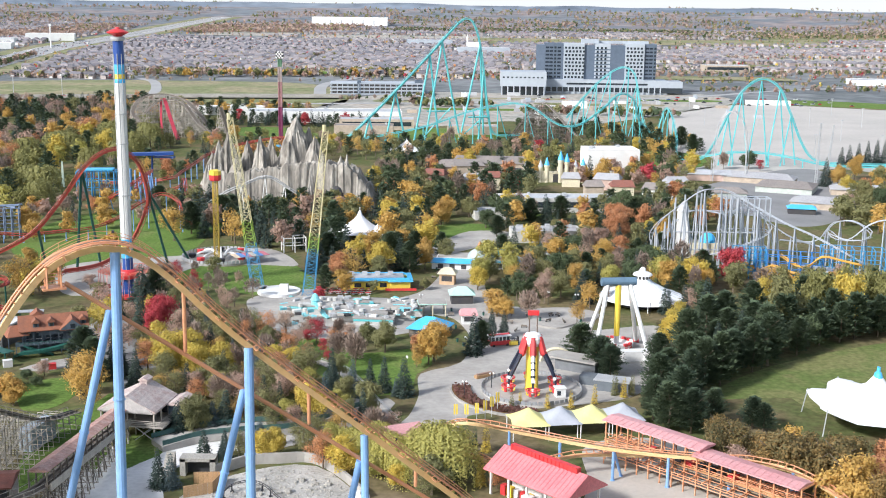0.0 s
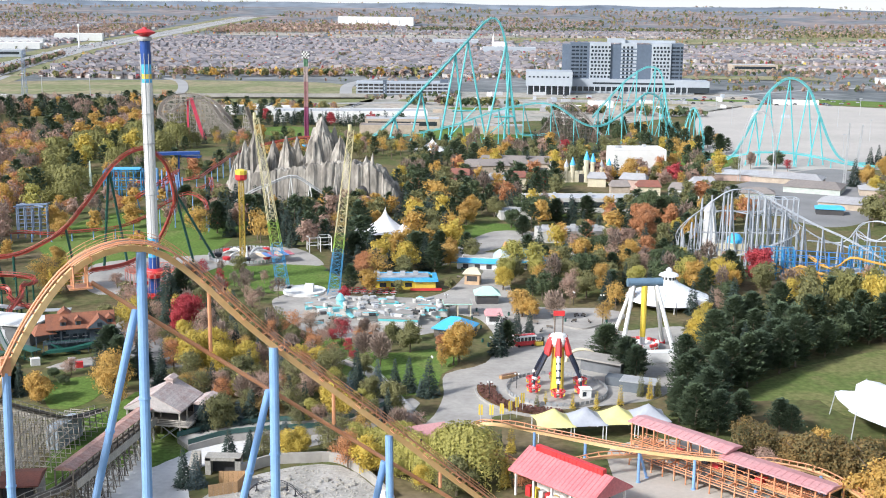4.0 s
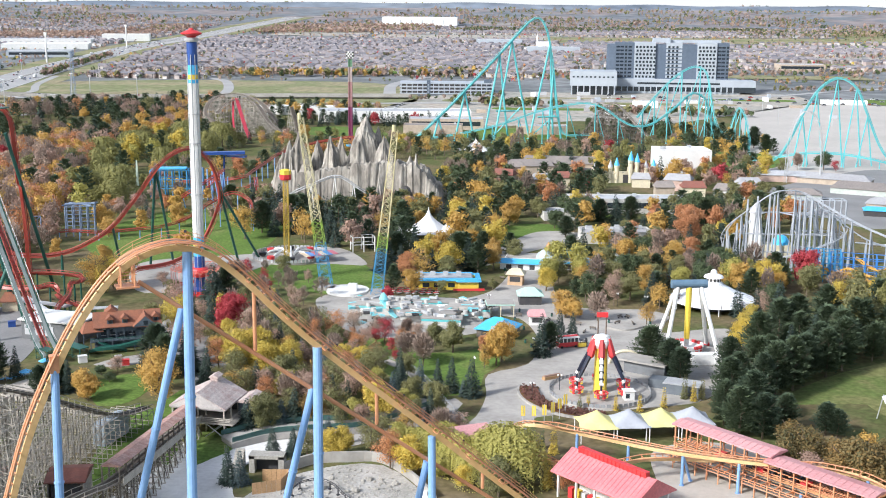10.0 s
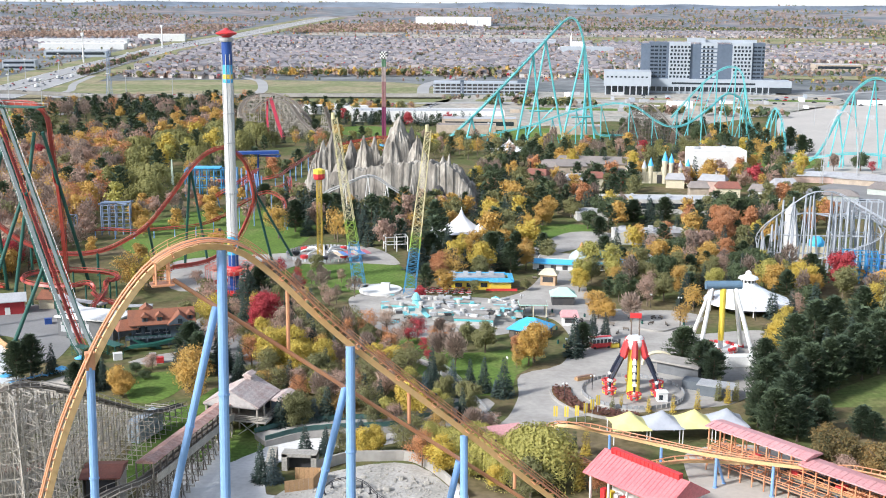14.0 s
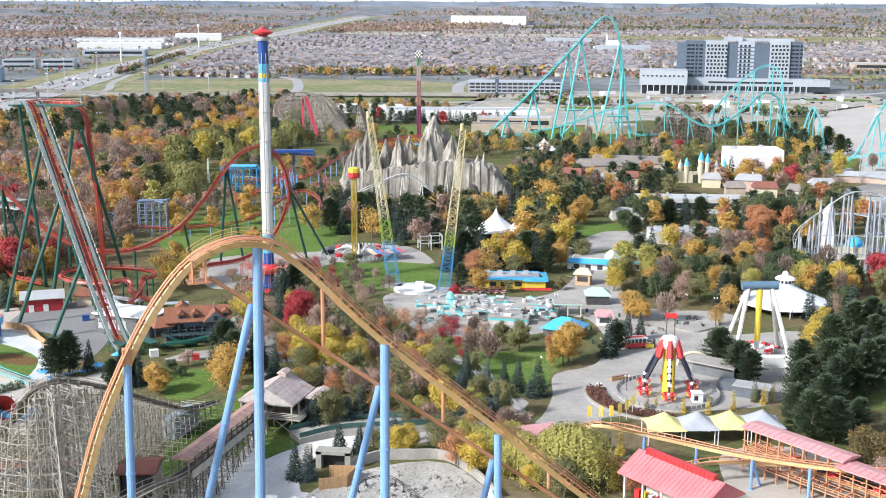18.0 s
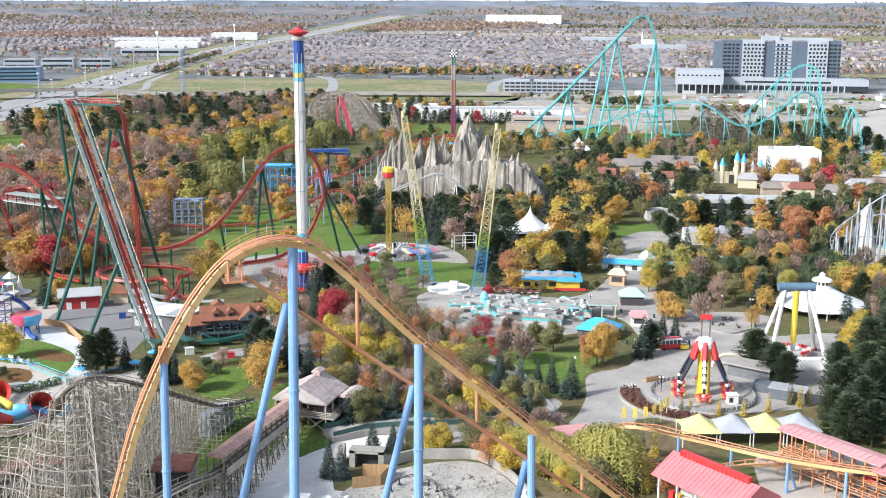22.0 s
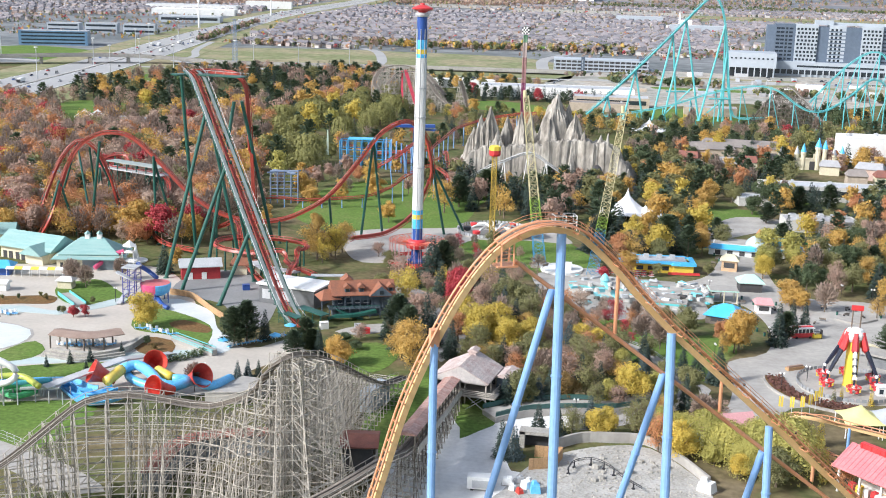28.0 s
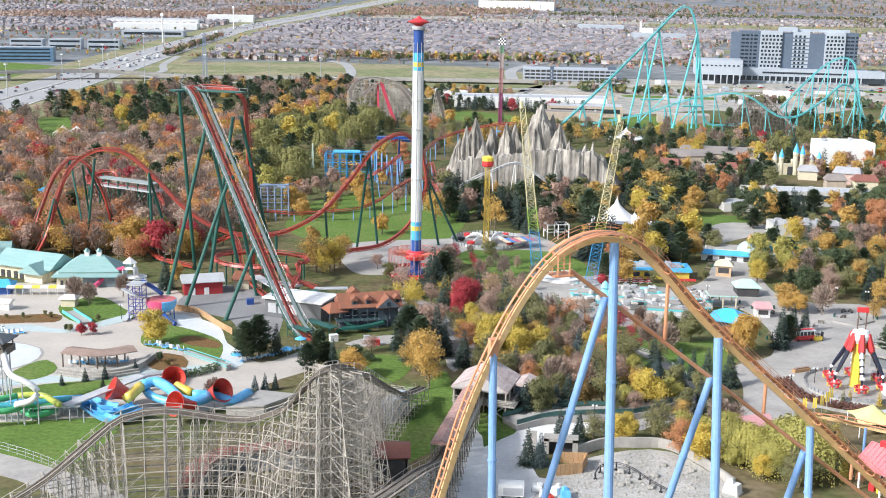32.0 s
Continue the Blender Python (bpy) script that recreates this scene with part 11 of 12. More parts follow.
for k in range(5):
    part("dock_door", Geo().box((-60 + k * 34, -35.1, 11), (3, 0.4, 13)), PALEROOF, big)
church = thing("white_church", "white church with a tall spire", "church", (42, 2700, rise(42, 2700)))
church.scale = (0.6, 0.6, 0.6)
part("nave", Geo().box((0, 0, 9), (46, 20, 18)).gable((0, 0, 18), 46, 20, 8), WHITE, church)
part("spire", Geo().box((-22, 0, 20), (7, 7, 40)).lathe([(4, 40), (0.2, 58)], (-22, 0, 0), 6), WHITE, church)
for x, y, h in ((-776, 1900, 46), (-838, 2480, 48)):
    m = thing("chimney_mast", "tall white mast beside the warehouses", "mast", (x, y, 0))
    part("shaft", Geo().rod((0, 0, 0), (0, 0, h), 1.5, 1.2, 10), WHITE, m)
    part("head", Geo().box((0, 0, h), (4, 4, 5)), WHITE, m)

site = random.Random(63)
for k in range(46):
    x, y = site.uniform(-60, 290), site.uniform(1090, 1340)
    w, h = site.uniform(4, 16), site.uniform(2.5, 4.5)
    c = thing("site_cabin", "low pale container cabin on the building site", "cabin", (x, y, 0), site.choice((0, 8, 90, 97)), "site cabins")
    part("body", Geo().box((0, 0, h / 2), (w, site.uniform(3, 6), h)), (WHITE, PANEL_W, TAN, PALEROOF, GREYROOF)[k % 5], c)
for k, (x, y, w, d, m) in enumerate(((20, 1150, 90, 22, GRASS), (150, 1225, 120, 26, MEADOW_M), (-40, 1240, 80, 30, MEADOW_M), (240, 1290, 90, 24, GRASS), (60, 1290, 110, 18, MEADOW_M))):
    flat("verge_patch", [(x - w / 2, y - d / 2), (x, y - d * 0.6), (x + w / 2, y - d / 2), (x + w / 2, y + d / 2), (x, y + d * 0.4), (x - w / 2, y + d / 2)], 0.10, m, "patchy grass on the building site")

# highway with its overpass and ramps
ROADM = paint("pale_grey_road", (0.36, 0.355, 0.35), 0.9, second=(0.30, 0.30, 0.30), scale=0.03, fine=0.3, vary=0.05)
HW = [(-500, 660), (-548, 920), (-572, 1070), (-616, 1310), (-697, 1712), (-812, 2350), (-845, 2650), (-858, 2955), (-852, 3270), (-846, 3620), (-826, 3870), (-800, 4150)]


def strip(name, line, width, z, m, label, kind="structure", step=25.0):
    pts = spline([(x, y, rise(x, y) + z) for x, y in line], step)
    pts = [Vector((p.x, p.y, rise(p.x, p.y) + z + (0.5 if p.y > 2250 else 0.0))) for p in pts]
    return solid(name, Geo().sweep(pts, 0, shape=box_shape(width, 0.5)), m, label, kind=kind), pts


for off in (-17, 17):
    strip("road", [(x + off, y + off * 0.25) for x, y in HW], 30, 0.1, ROADM, "wide pale grey highway carriageway")
strip("median", HW, 3.0, 0.6, PAVE, "pale concrete highway barrier")
for off in (-31.0, -2.8, 2.8, 31.0):
    strip("lane_edge", [(x + off, y + off * 0.25) for x, y in HW], 0.8, 0.17, WHITE, "white painted edge line")
strip("verge", [(x - 50, y - 10) for x, y in HW], 34, 0.0, MEADOW_M, "dry highway verge")
strip("verge", [(x + 50, y + 10) for x, y in HW], 34, 0.0, MEADOW_M, "dry highway verge")
over = thing("overpass", "concrete road bridge over the highway", "bridge")
OV = [(-800, 1010), (-657, 1105), (-568, 1165), (-470, 1195), (-363, 1215), (-267, 1239), (-120, 1260)]
op = spline([(x, y, 7.5 if -690 < x < -520 else 2.5) for x, y in OV], 12.0)
part("deck", Geo().sweep(op, 0, shape=box_shape(18, 1.6)), PAVE, over)
for off in (-8.6, 8.6):
    fr_ = track_frames(op, 0)
    part("parapet", Geo().sweep([p + s * off + Vector((0, 0, 1.2)) for p, (s, u) in zip(op, fr_)], 0, shape=box_shape(0.6, 1.4)), PAVE, over)
for x, y in ((-640, 1117), (-600, 1143), (-568, 1165)):
    part("pier", Geo().box((x, y, 3), (3, 14, 6), 0.5), PAVE, over)
strip("road", [(-540, 1130), (-470, 1120), (-440, 1075), (-440, 1020), (-470, 985), (-510, 975), (-540, 1000), (-548, 1040)], 9, 0.1, ROADM, "curved pale highway ramp", step=10)
strip("road", [(-625, 1560), (-585, 1400), (-545, 1290), (-540, 1220), (-480, 1180)], 9, 0.1, ROADM, "pale highway slip road", step=15)
strip("road", [(-1000, 1180), (-800, 1160), (-660, 1150)], 12, 0.1, ROADM, "pale side road")
for line, w in (([(-420, 1560), (-380, 1500), (-335, 1330), (-330, 1240)], 12), ([(-520, 1180), (-300, 1160), (-100, 1200), (60, 1240), (250, 1330), (420, 1480), (650, 1600)], 12), ([(-130, 1640), (-160, 1480), (-150, 1330), (-140, 1260)], 14), ([(480, 1280), (560, 1420), (720, 1560), (1000, 1760)], 12)):
    strip("road", line, w, 0.12, ROADM, "pale grey road past the park", step=20)
flat("lawn", [(-560, 960), (-470, 985), (-440, 1030), (-450, 1090), (-520, 1120), (-555, 1050)], 0.06, GRASS, "green grass inside the highway loop")
flat("lawn", [(-700, 1180), (-640, 1160), (-640, 1240), (-700, 1330), (-790, 1350), (-800, 1250)], 0.06, GRASS, "green grass beside the highway")
flat("lawn", [(-440, 755), (-415, 700), (-385, 760), (-400, 810), (-432, 815)], 0.09, GRASS, "green lawn among the north woods")
flat("lawn", [(-160, 960), (-120, 940), (-105, 900), (-150, 890), (-190, 920)], 0.09, GRASS, "green mound behind the mountain")
flat("lawn", [(-50, 905), (-10, 880), (40, 905), (30, 960), (-30, 960)], 0.09, GRASS, "green lawn under the turquoise coaster")
flat("lawn", [(340, 1270), (480, 1190), (560, 1130), (580, 1190), (450, 1290), (360, 1320)], 0.09, GRASS, "green strip along the parking lot")
flat("lawn", [(150, 830), (175, 790), (150, 740), (125, 760), (128, 810)], 0.09, GRASS, "green bank by the turquoise coaster")
for k, (x, y, w, d, m) in enumerate(((350, 2050, 420, 130, MEADOW_M), (900, 2300, 700, 200, EARTH), (500, 3100, 900, 260, MEADOW_M), (-150, 3200, 500, 200, EARTH), (1200, 3300, 700, 300, MEADOW_M), (350, 1700, 260, 90, MEADOW_M), (800, 2850, 600, 120, GRASS), (-560, 3300, 260, 200, EARTH), (-150, 1720, 200, 60, GRASS), (620, 2000, 300, 90, EARTH))):
    pts = []
    for j in range(9):
        for i in range(9):
            px, py = x - w / 2 + w * i / 8, y - d / 2 + d * j / 8
            pts.append((px, py, rise(px, py) + 1.0))
    solid("field", Geo().add(pts, [(j * 9 + i, j * 9 + i + 1, (j + 1) * 9 + i + 1, (j + 1) * 9 + i) for j in range(8) for i in range(8)]), m, "open fallow field among the suburb", kind="structure", smooth=True)

# vehicles
CARS = [paint("car_paint_%s" % n, c, 0.3, vary=0.03) for n, c in (("white", (0.75, 0.75, 0.75)), ("black", (0.03, 0.03, 0.035)), ("silver", (0.45, 0.46, 0.48)), ("red", (0.45, 0.03, 0.03)), ("blue", (0.04, 0.10, 0.3)), ("grey", (0.16, 0.17, 0.18)))]
CAR_BODY = {c: Geo().box((0, 0, 0.75), (4.5, 1.8, 0.75)).mesh("body", c) for c in CARS}
CAR_TOP = Geo().box((-0.2, 0, 1.4), (2.6, 1.6, 0.65), 0, 0.8).mesh("cabin", GLASS)
WHEEL_M = Geo().rod((0, -0.1, 0), (0, 0.1, 0), 0.33, n=8).mesh("wheel", BLACK)
cr = random.Random(21)


def car(x, y, z, rz, big=False):
    c = cr.choice(CARS[:3] if big else CARS)
    v = thing("truck" if big else "car", "white box truck on the highway" if big else "small car seen far off", "truck" if big else "car", (x, y, z), rz, "traffic")
    if big:
        part("box", Geo().box((0, 0, 2.3), (12, 2.6, 3.2)), WHITE, v)
        part("cab", Geo().box((7.6, 0, 1.7), (2.6, 2.5, 2.4)), c, v)
        part("wheelset", Geo().box((0, 0, 0.5), (11, 2.2, 0.8)), BLACK, v)
    else:
        part("body", CAR_BODY[c], None, v)
        part("cabin", CAR_TOP, None, v)
        for sx in (-1.4, 1.4):
            for sy in (-0.85, 0.85):
                part("wheel", WHEEL_M, None, v).location = (sx, sy, 0.33)
    return v


hw_pts = spline([(x, y, 0) for x, y in HW], 4.0)
for k in range(170):
    i = cr.randrange(10, int(len(hw_pts) * 0.62))
    p, d = hw_pts[i], (hw_pts[i + 1] - hw_pts[i]).normalized()
    off = cr.choice((-24, -20, -16, -12, -8, 8, 12, 16, 20, 24))
    car(p.x + d.y * off, p.y - d.x * off, rise(p.x, p.y) + 0.35, math.degrees(math.atan2(d.y, d.x)) + (180 if off < 0 else 0), cr.random() < 0.1)
for k in range(10):
    f = cr.random()
    i = int(f * (len(op) - 2))
    p, d = op[i], (op[i + 1] - op[i]).normalized()
    car(p.x, p.y, p.z + 0.8, math.degrees(math.atan2(d.y, d.x)))
for k in range(70):
    a = cr.random()
    car(-440 + 330 * a + cr.uniform(-4, 4), 1130 + 30 * a + cr.choice((-14, -4, 6, 16)), 0.15, cr.choice((80, 100, 260)))
for k in range(60):
    car(cr.uniform(90, 420), cr.uniform(1230, 1330), 0.15, cr.choice((0, 90, 180)) + 8)
pole = thing("highway_lamp", "tall grey highway lamp mast", "street lamp", (-560, 960, 0), 0, "highway lamps")
part("mast", Geo().rod((0, 0, 0), (0, 0, 28), 0.45, 0.25, 6), GALV, pole)
part("lamp_ring", Geo().lathe([(1.6, 27.6), (1.6, 28.4)], n=8), WHITE, pole)
for x, y in ((-520, 1020), (-580, 1110), (-475, 1060), (-620, 1300), (-540, 1130), (-450, 1160), (-380, 1150), (-660, 1430), (-420, 1130), (-330, 1160), (-720, 1180), (-600, 930), (-690, 1600), (-735, 1800)):
    copy_thing(pole, pose(x, y, 0))
pylon = thing("power_pylon", "grey lattice power pylon", "pylon", (-466, 1205, 0))
lattice(pylon, (0, 0, 0), (0, 0, 48), 5, 2, ((1.0, STEEL_B),), 5, 0.16)
for z, w in ((36, 6), (42, 5), (47, 4)):
    part("crossarm", Geo().rod((-w, 0, z), (w, 0, z), 0.25, n=4), STEEL_B, pylon)
mast_l = thing("lamp_mast", "slim grey parking lot lamp mast", "street lamp", (185, 780, 0), 0, "parking lot lamps")
part("mast", Geo().rod((0, 0, 0), (0, 0, 16), 0.2, n=5), GALV, mast_l)
part("head", Geo().box((0, 0, 16), (2.4, 0.6, 0.4)), GALV, mast_l)
for k in range(22):
    copy_thing(mast_l, pose(200 + (k % 6) * 45 + (k // 6) * 8, 800 + (k // 6) * 110, 0))

# ---- the suburb: many small houses with brown roofs ----
def toned(name, stops, rough=0.85):
    """A surface whose separate pieces each take one of a range of tones."""
    m, n, l, b = nodes_of(name)
    isl, ramp = n.new("ShaderNodeNewGeometry"), n.new("ShaderNodeValToRGB")
    ramp.color_ramp.elements[0].color, ramp.color_ramp.elements[1].color = (*stops[0], 1), (*stops[-1], 1)
    for i, s in enumerate(stops[1:-1]):
        ramp.color_ramp.elements.new((i + 1) / (len(stops) - 1)).color = (*s, 1)
    l.new(isl.outputs["Random Per Island"], ramp.inputs[0])
    l.new(ramp.outputs[0], b.inputs["Base Color"])
    b.inputs["Roughness"].default_value = rough
    return m


H_WALL = toned("house_brick", [(0.36, 0.275, 0.25), (0.51, 0.465, 0.44), (0.32, 0.235, 0.215), (0.60, 0.58, 0.56), (0.44, 0.365, 0.34)])
# shingle greys lean to blue, a tint for the haze over the suburb
H_ROOF = toned("house_shingles", [(0.17, 0.17, 0.19), (0.28, 0.26, 0.27), (0.125, 0.125, 0.145), (0.32, 0.285, 0.29), (0.22, 0.20, 0.21)])
walls, roofs, panes, leaves_at = Geo(), Geo(), Geo(), []
hr = random.Random(31)
FIELDS = [(350, 2050, 230, 80), (900, 2300, 370, 115), (500, 3100, 470, 145), (-150, 3200, 270, 115), (1200, 3300, 370, 160), (350, 1700, 140, 55), (800, 2850, 310, 70), (-560, 3300, 140, 110), (-150, 1720, 110, 40), (620, 2000, 160, 55), (-330, 3790, 150, 80), (30, 2700, 50, 40), (-100, 2900, 90, 50), (60, 2500, 80, 45), (430, 1900, 55, 40), (560, 1570, 130, 60)]


def near_highway(x, y, gap):
    hx = np.interp(y, [p[1] for p in HW], [p[0] for p in HW])
    return abs(x - hx) < gap


def front_house(x, y, w, d, h, rz):
    """A house of the suburb's first rows, with its own parts."""
    k = hr.randrange(4)
    t = thing("house", ("brick house with grey shingle roof", "pale stuccoed house with brown shingle roof", "tan brick house with dark shingle roof", "pinkish brick house with hipped grey roof")[k] + " in a suburban row", "house", (x, y, rise(x, y)), math.degrees(rz), "suburban houses")
    part("wall", Geo().box((0, 0, h / 2), (w, d, h)), FRONT_W[k], t)
    part("roof", Geo().gable((0, 0, h), w, d, hr.uniform(2.4, 3.4), math.pi / 2 if k % 2 else 0, 0.5, 0.2, hip=(0, 2.0, 0, 3.5)[k]), FRONT_R[k], t)
    part("garage", Geo().box((w * 0.2, -d * 0.6, h * 0.4), (w * 0.5, d * 0.4, h * 0.8)), FRONT_W[k], t)
    part("garage_roof", Geo().gable((w * 0.2, -d * 0.6, h * 0.8), w * 0.5, d * 0.45, 1.9, math.pi / 2, 0.4, 0.2), FRONT_R[k], t)
    part("garage_door", Geo().box((w * 0.2, -d * 0.8 - 0.06, 1.2), (w * 0.36, 0.12, 2.3)), WHITE, t)
    for a, zz in ((-0.3, 1.8), (-0.3, 4.5), (0.2, 5.2)):
        part("window", Geo().box((w * a, -d / 2 - 0.06, zz), (1.6, 0.14, 1.3)), GLASS, t)


FRONT_W = [paint("house_wall_%s" % n, c, 0.85, fine=2.0) for n, c in (("brick", (0.40, 0.29, 0.25)), ("stucco", (0.66, 0.63, 0.60)), ("tan", (0.52, 0.45, 0.40)), ("pink", (0.48, 0.38, 0.35)))]
FRONT_R = [paint("house_roof_%s" % n, c, 0.85, fine=2.0) for n, c in (("grey", (0.20, 0.195, 0.21)), ("brown", (0.27, 0.23, 0.225)), ("dark", (0.14, 0.135, 0.145)), ("hipped", (0.30, 0.28, 0.285)))]


def house(x, y, w, d, h, rz, level):
    if level and abs(rz % 6.283) < 1.2 and -900 < x < 420 and y < 1690:
        return front_house(x, y, w, d, h, rz)
    z = rise(x, y)
    walls.box((x, y, z + h / 2), (w, d, h), rz)
    roofs.gable((x, y, z + h), w, d, hr.uniform(2.2, 3.4), rz + (math.pi / 2 if hr.random() < 0.4 else 0), 0.5, 0.2, hip=hr.choice((0, 2.0, 3.5)))
    if hr.random() < 0.6:
        c, s = math.cos(rz), math.sin(rz)
        walls.box((x + s * d * 0.6, y - c * d * 0.6, z + h * 0.42), (w * 0.5, d * 0.4, h * 0.85), rz)
        roofs.gable((x + s * d * 0.6, y - c * d * 0.6, z + h * 0.85), w * 0.5, d * 0.45, 1.9, rz + math.pi / 2, 0.4, 0.2)
    if level:
        c, s = math.cos(rz), math.sin(rz)
        for a in (-0.3, 0.3):
            for zz in (1.8, 4.6):
                panes.box((x + c * w * a + s * (d / 2 + 0.05), y + s * w * a - c * (d / 2 + 0.05), z + zz), (1.6, 0.15, 1.4), rz)


made, row = 0, 0
y = 1545.0
while y < 3650:
    x = -0.62 * y
    tilt = 0.25 * math.sin(y * 0.004)
    while x < 0.56 * y:
        px, py = x + hr.uniform(-1.5, 1.5), y + 22 * math.sin(x * 0.006 + row) + hr.uniform(-3, 3)
        street = (int((x + 4000) / 170) % 2 == 0 and (x + 4000) % 170 < 14)
        blocked = near_highway(px, py, 78) or any(abs(px - a) < b and abs(py - c) < d for a, c, b, d in FIELDS) or street
        west = px < np.interp(py, [p[1] for p in HW], [p[0] for p in HW])
        if west and py < 2500 and px > -1100:
            blocked = True
        if px > 260 and py < 1850 or (px > -420 and px < 300 and py < 1640) or px > 140 and py < 1720:
            blocked = True
        if noise.noise((px * 0.0021, py * 0.0021, 4.0)) > 0.38:
            blocked = True
        if not blocked:
            house(px, py, hr.uniform(9, 12.5), hr.uniform(10, 13), hr.uniform(5.6, 6.6), hr.choice((0, 0, math.pi)) + hr.uniform(-0.12, 0.12) + tilt, py < 1750)
            made += 1
        if not near_highway(px, py, 60) and hr.random() < (0.95 if not blocked else 0.5):
            leaves_at.append((px + hr.uniform(-8, 8), py - hr.uniform(7, 13)))
        x += hr.uniform(15, 21.0)
    row += 1
    y += 25 if row % 2 else 42
suburb = tagged(new("suburb_houses"), "suburb of many small brick houses with brown shingle roofs", "houses", kind="stuff")
part("house_walls", walls, H_WALL, suburb, kind="stuff")
part("house_roofs", roofs, H_ROOF, suburb, kind="stuff")
part("house_windows", panes, GLASS, suburb, kind="stuff")

# small street trees and far woods as loose clumps
TONES = [("rust", 2.6), ("orange", 1.0), ("red", 1.0), ("gold", 0.8), ("olive", 3), ("bare", 5), ("green", 3.4), ("yellow", 0.4), ("pink", 2.0)]
bag = {t: Geo() for t, _ in TONES}
bag["pine"], bag["blue"] = Geo(), Geo()
picks = [t for t, w in TONES for _ in range(int(w * 10))]


def small_tree(x, y, tone, h, n=11):
    z = rise(x, y)
    for _ in range(n):
        d = Vector((hr.gauss(0, 1), hr.gauss(0, 1), hr.gauss(0, 1))).normalized()
        clump(bag[tone], Vector((x, y, z + h * 0.58)) + Vector((d.x * h * 0.34, d.y * h * 0.34, d.z * h * 0.40)) * hr.uniform(0.5, 1), d, h * 0.24, hr)


for x, y in leaves_at:
    small_tree(x, y, hr.choice(picks), hr.uniform(4.5, 8.5), 10)
    if y < 2600:
        small_tree(x + hr.uniform(-9, 9), y + hr.uniform(-6, 14), hr.choice(picks), hr.uniform(4, 7.5), 8)


def belt(x0, y0, x1, y1, width, count, tones, hs, n=16):
    for _ in range(count):
        f = hr.random()
        x, y = x0 + (x1 - x0) * f + hr.uniform(-width, width) * 0.3, y0 + (y1 - y0) * f + hr.uniform(-width, width)
        if y < 2500 or not near_highway(x, y, 95):
            small_tree(x, y, hr.choice(tones), hr.uniform(*hs), n)


belt(-410, 1600, -60, 1680, 30, 240, ["olive", "gold", "olive", "bare", "rust", "green", "olive", "pink"], (8, 13))
belt(-560, 1540, -420, 1570, 14, 60, ["olive", "rust", "bare"], (7, 11))
belt(-640, 1560, -760, 2150, 14, 180, ["olive", "green", "bare", "rust"], (7, 11))
belt(300, 1430, 620, 1490, 26, 90, ["olive", "bare", "green", "bare", "rust"], (5, 9))
belt(480, 1290, 640, 1400, 20, 60, ["olive", "bare", "rust"], (5, 9))
belt(-70, 1190, 40, 1170, 12, 70, ["green", "olive", "pine", "bare"], (6, 10))
belt(60, 1120, 210, 1090, 12, 60, ["pine", "olive", "green", "rust"], (6, 10))
belt(-120, 1225, -20, 1300, 8, 40, ["olive", "bare", "green"], (4, 7))
belt(-60, 1660, 300, 1720, 30, 130, ["rust", "rust", "olive", "bare", "green", "bare"], (6, 9))
belt(640, 1650, 1100, 1800, 60, 260, ["rust", "bare", "gold", "green"], (8, 12))
belt(-480, 1110, -140, 1120, 10, 110, ["bare", "olive", "rust"], (4, 7))
belt(200, 1700, 900, 1960, 40, 200, ["rust", "pink", "olive", "green", "bare", "bare"], (6, 9))
belt(-1100, 3350, -300, 3560, 160, 2400, ["rust", "pink", "rust", "bare", "olive", "rust"], (9, 15), 8)
belt(-1500, 2700, -950, 3100, 160, 1800, ["rust", "pink", "bare", "rust"], (9, 15), 8)
belt(-200, 3500, 700, 3560, 60, 1200, ["green", "olive", "pine", "bare"], (9, 14), 8)
belt(600, 3400, 2000, 3500, 140, 1800, ["bare", "olive", "pink", "green"], (9, 14), 8)
for r0, cnt in ((3700, 1300), (3900, 1300), (4100, 1200), (4300, 1100), (4600, 1000), (5000, 900)):
    for _ in range(cnt):
        a = hr.uniform(-0.58, 0.52)
        r = r0 + hr.uniform(-120, 120)
        if noise.noise((r * 0.004, a * 9, 3.0)) > -0.12 and not near_highway(r * math.sin(a), r * math.cos(a), 95):
            small_tree(r * math.sin(a), r * math.cos(a), hr.choice(["bare", "rust", "green", "pink", "rust", "olive", "bare"] if r0 < 4000 else ["bare", "olive", "green", "rust", "bare", "olive"]), hr.uniform(10, 17), 6)
for t, g in bag.items():
    tagged(new("street_trees", g.mesh("street_trees", LEAF[t])), "far small trees of one autumn tone among houses", "trees", kind="stuff")

# wooded ridge on the skyline, haze painted in as a blue-grey base colour
HILL_M = land("hazed_wooded_ridge", [(0.15, 0.19, 0.25), (0.19, 0.23, 0.285), (0.22, 0.25, 0.29)], 0.002, 0.012)
g, n = Geo(), 160
verts = []
for i in range(n + 1):
    a = -0.85 + 1.6 * i / n
    hgt = 98.0 + 15.0 * noise.noise((a * 8, 0, 2)) + 5.0 * noise.noise((a * 17, 0, 5)) + 2.0 * noise.noise((a * 25, 0, 7)) + 0.9 * noise.noise((a * 90, 0, 4))
    for r, z in ((4380, 50), (4560, 60), (4760, 74 + 6 * noise.noise((a * 14, 3, 1))), (4850, hgt), (4900, 40)):
        verts.append((r * math.sin(a), r * math.cos(a), z))
g.add(verts, [(i * 5 + k, (i + 1) * 5 + k, (i + 1) * 5 + k + 1, i * 5 + k + 1) for i in range(n) for k in range(4)])
solid("backdrop", g, HILL_M, "low wooded ridge on the skyline, tinted blue grey for haze", kind="structure", smooth=True)

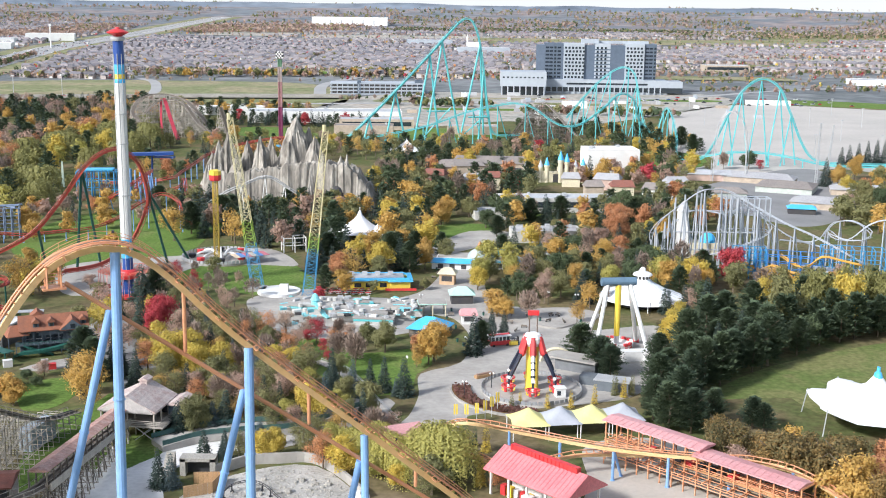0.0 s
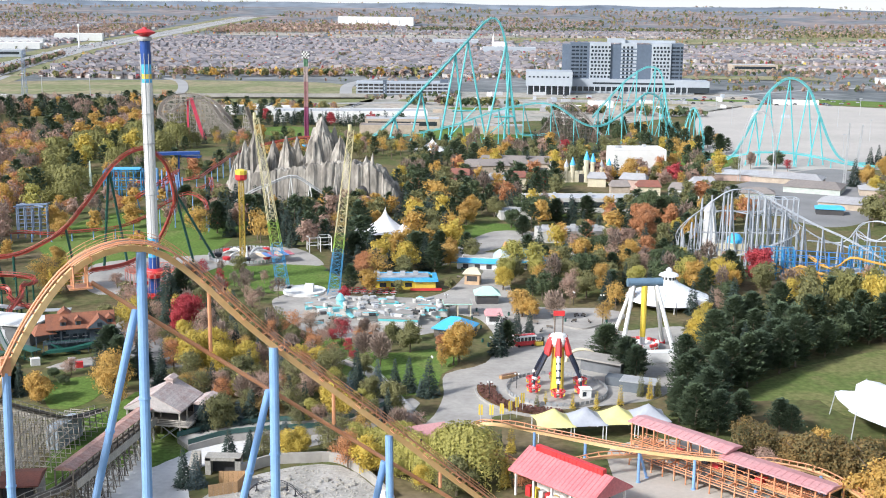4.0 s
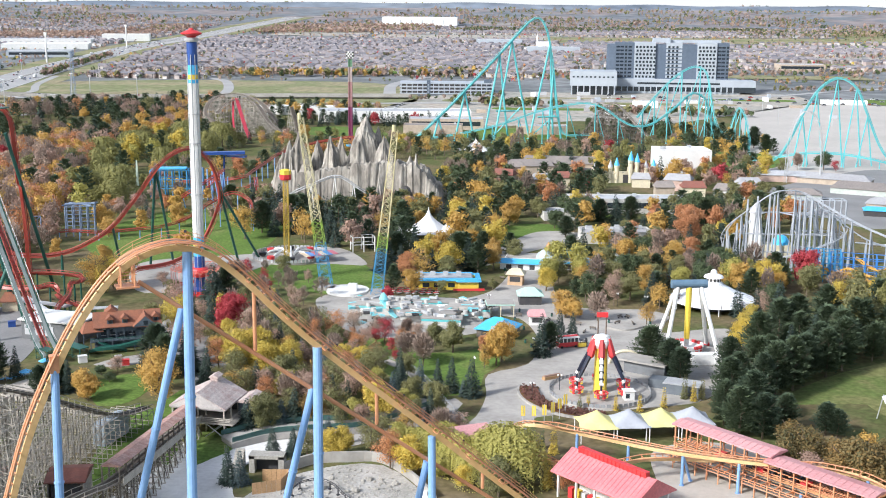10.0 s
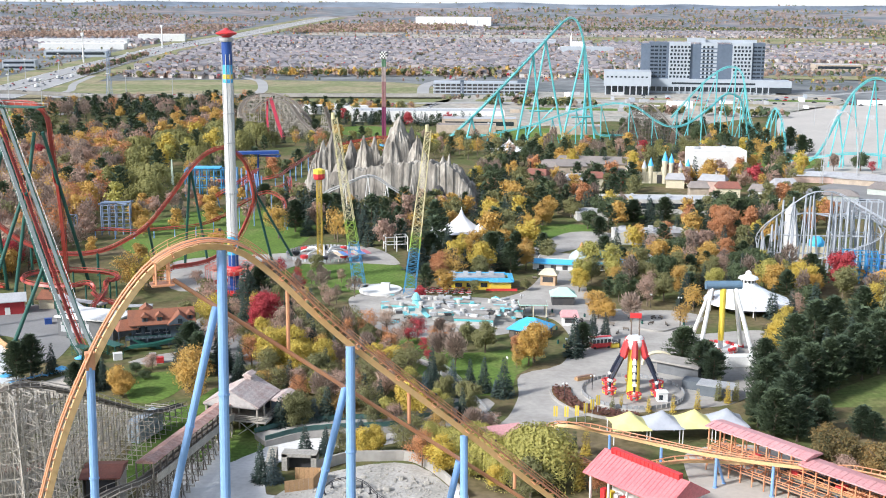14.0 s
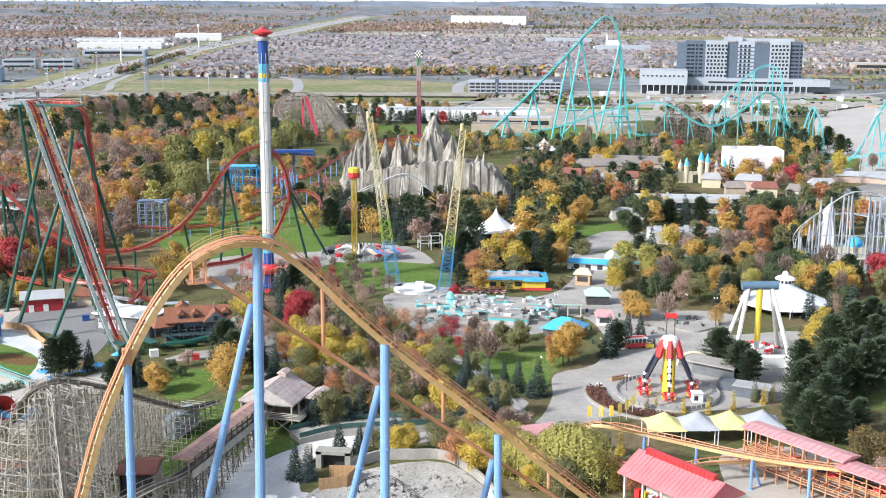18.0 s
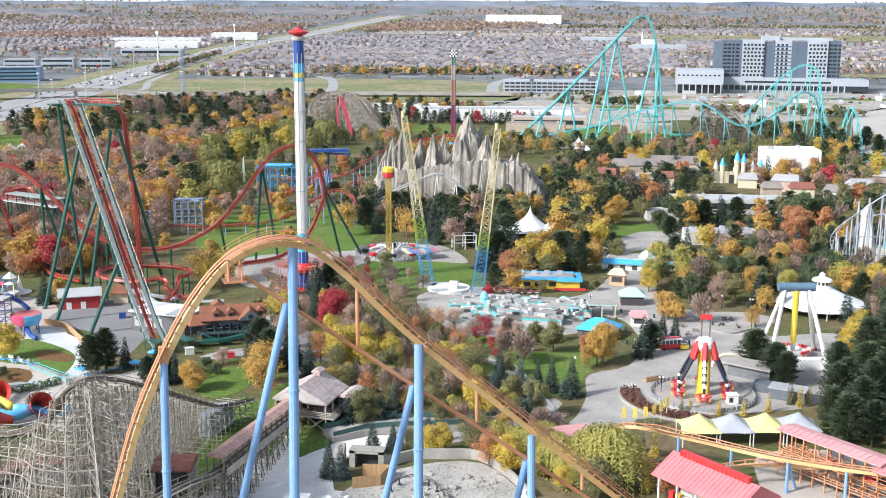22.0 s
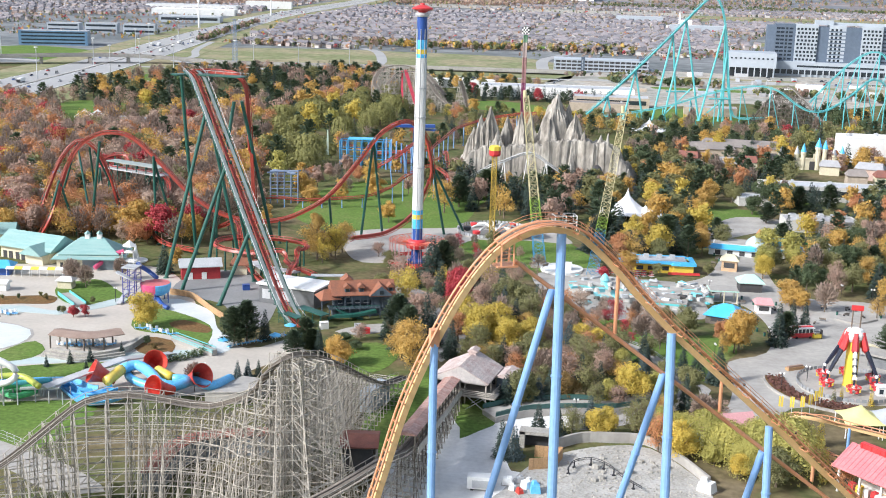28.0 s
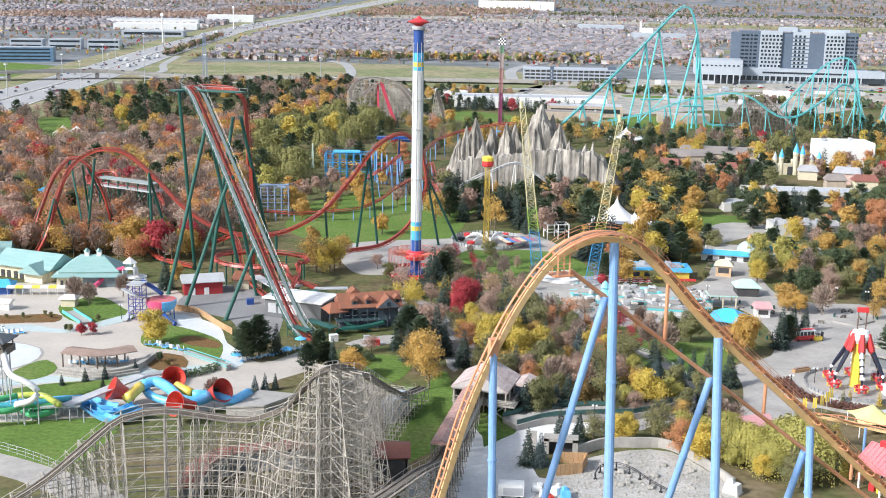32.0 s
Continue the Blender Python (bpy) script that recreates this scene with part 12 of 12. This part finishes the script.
# glowing sheet added far behind the ridge for pale sky haze over the skyline
HAZE, hn, hl, hb = nodes_of("glowing_haze_sheet")
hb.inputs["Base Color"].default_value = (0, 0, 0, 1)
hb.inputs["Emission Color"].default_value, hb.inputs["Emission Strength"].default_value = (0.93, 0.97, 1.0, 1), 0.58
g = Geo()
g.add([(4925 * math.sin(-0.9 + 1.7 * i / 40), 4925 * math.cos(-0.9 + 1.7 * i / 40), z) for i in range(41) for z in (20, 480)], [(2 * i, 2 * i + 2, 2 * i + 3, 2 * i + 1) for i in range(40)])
solid("backdrop_sky", g, HAZE, "glowing pale sheet standing for haze low over the skyline", kind="structure")

# scattered park trees where the frames show leaves between roofs and paths
park = lambda poly, gap, mix, hs, n, seed, clear=(): wood(poly, gap, mix, hs, clear, seed, n)
park([(-235, 600), (-150, 640), (-140, 720), (-200, 860), (-130, 860), (-60, 840), (60, 850), (150, 800), (150, 700), (120, 640), (60, 700), (-30, 720), (-20, 760), (-150, 750)], 11, MIXED, (8, 14), 210, 51, [(20, 690, 26), (85, 725, 26), (60, 674, 22), (48, 668, 14), (-100, 660, 50), (-117, 800, 8)])
park([(-136, 552), (-110, 528), (-50, 524), (-22, 552), (-36, 562), (-100, 560), (-128, 566)], 5.6, [(5, "spruce", "spruce"), (3, "pine", "pine"), (1.5, "round", "olive"), (1, "round", "gold"), (1, "round", "rust")], (9, 15), 90, 52)
park([(90, 480), (130, 560), (120, 620), (60, 560), (70, 500)], 8, [(3, "pine", "pine"), (2, "spruce", "spruce"), (2, "round", "olive"), (2, "round", "orange"), (1, "round", "gold")], (8, 13), 50, 53, [(72, 520, 12)])
park([(60, 700), (130, 690), (150, 720), (120, 640), (70, 660)], 8, [(5, "round", "gold"), (3, "thin", "gold"), (2, "round", "rust")], (9, 13), 40, 54, [(80, 720, 20)])
park([(80, 470), (90, 410), (120, 400), (190, 420), (190, 470), (170, 420), (110, 412)], 6.5, [(3, "round", "olive"), (2, "bare", "bare"), (2, "round", "gold"), (1.5, "round", "rust"), (2, "pine", "pine"), (1, "round", "yellow")], (8, 12), 60, 55)
park([(180, 560), (260, 700), (300, 690), (230, 500), (190, 500)], 9, [(3, "round", "gold"), (2, "round", "orange"), (3, "round", "olive"), (2, "spruce", "spruce")], (9, 14), 60, 56)
park([(-300, 760), (-240, 990), (-160, 960), (-190, 800), (-220, 700)], 12, [(4, "pine", "pine"), (3, "spruce", "spruce"), (2, "round", "olive"), (1, "round", "gold")], (10, 14), 50, 57, [(-215, 890, 34), (-150, 930, 30)])
park([(-180, 1000), (-60, 980), (-60, 960), (-180, 970)], 7, [(6, "spruce", "spruce"), (2, "pine", "pine"), (1, "round", "red")], (9, 13), 60, 58)
park([(40, 960), (110, 960), (180, 880), (170, 800), (140, 800), (90, 900)], 9, [(5, "pine", "pine"), (2, "round", "gold"), (2, "round", "green")], (9, 13), 40, 59)
park([(-360, 1060), (-230, 1030), (-130, 1050), (-130, 1090), (-260, 1110)], 10, [(4, "pine", "pine"), (2, "round", "gold"), (2, "round", "olive"), (1, "thin", "rust")], (9, 14), 60, 60)
park([(-200, 420), (-140, 470), (-120, 540), (-150, 600), (-200, 560), (-225, 480)], 10, [(2, "round", "gold"), (2, "round", "rust"), (2, "bare", "bare"), (1, "spruce", "spruce"), (1, "round", "orange")], (7, 11), 26, 61, [(-165, 470, 30), (-130, 500, 28), (-190, 492, 12), (-212, 480, 10), (-150, 560, 16)])
park([(-112, 560), (-60, 540), (-60, 470), (-90, 480), (-108, 510)], 7, [(4, "spruce", "spruce"), (2, "round", "rust"), (2, "thin", "gold"), (2, "pine", "pine")], (9, 14), 45, 62, [(-91, 455, 18)])
park([(-120, 410), (-90, 430), (-60, 395), (-70, 372), (-100, 372)], 7, [(3, "bare", "bare"), (2, "thin", "rust"), (1, "round", "olive"), (1, "thin", "red")], (5, 8), 26, 63, [(-111, 395, 13), (-68, 404, 9)])
join_far_woods()
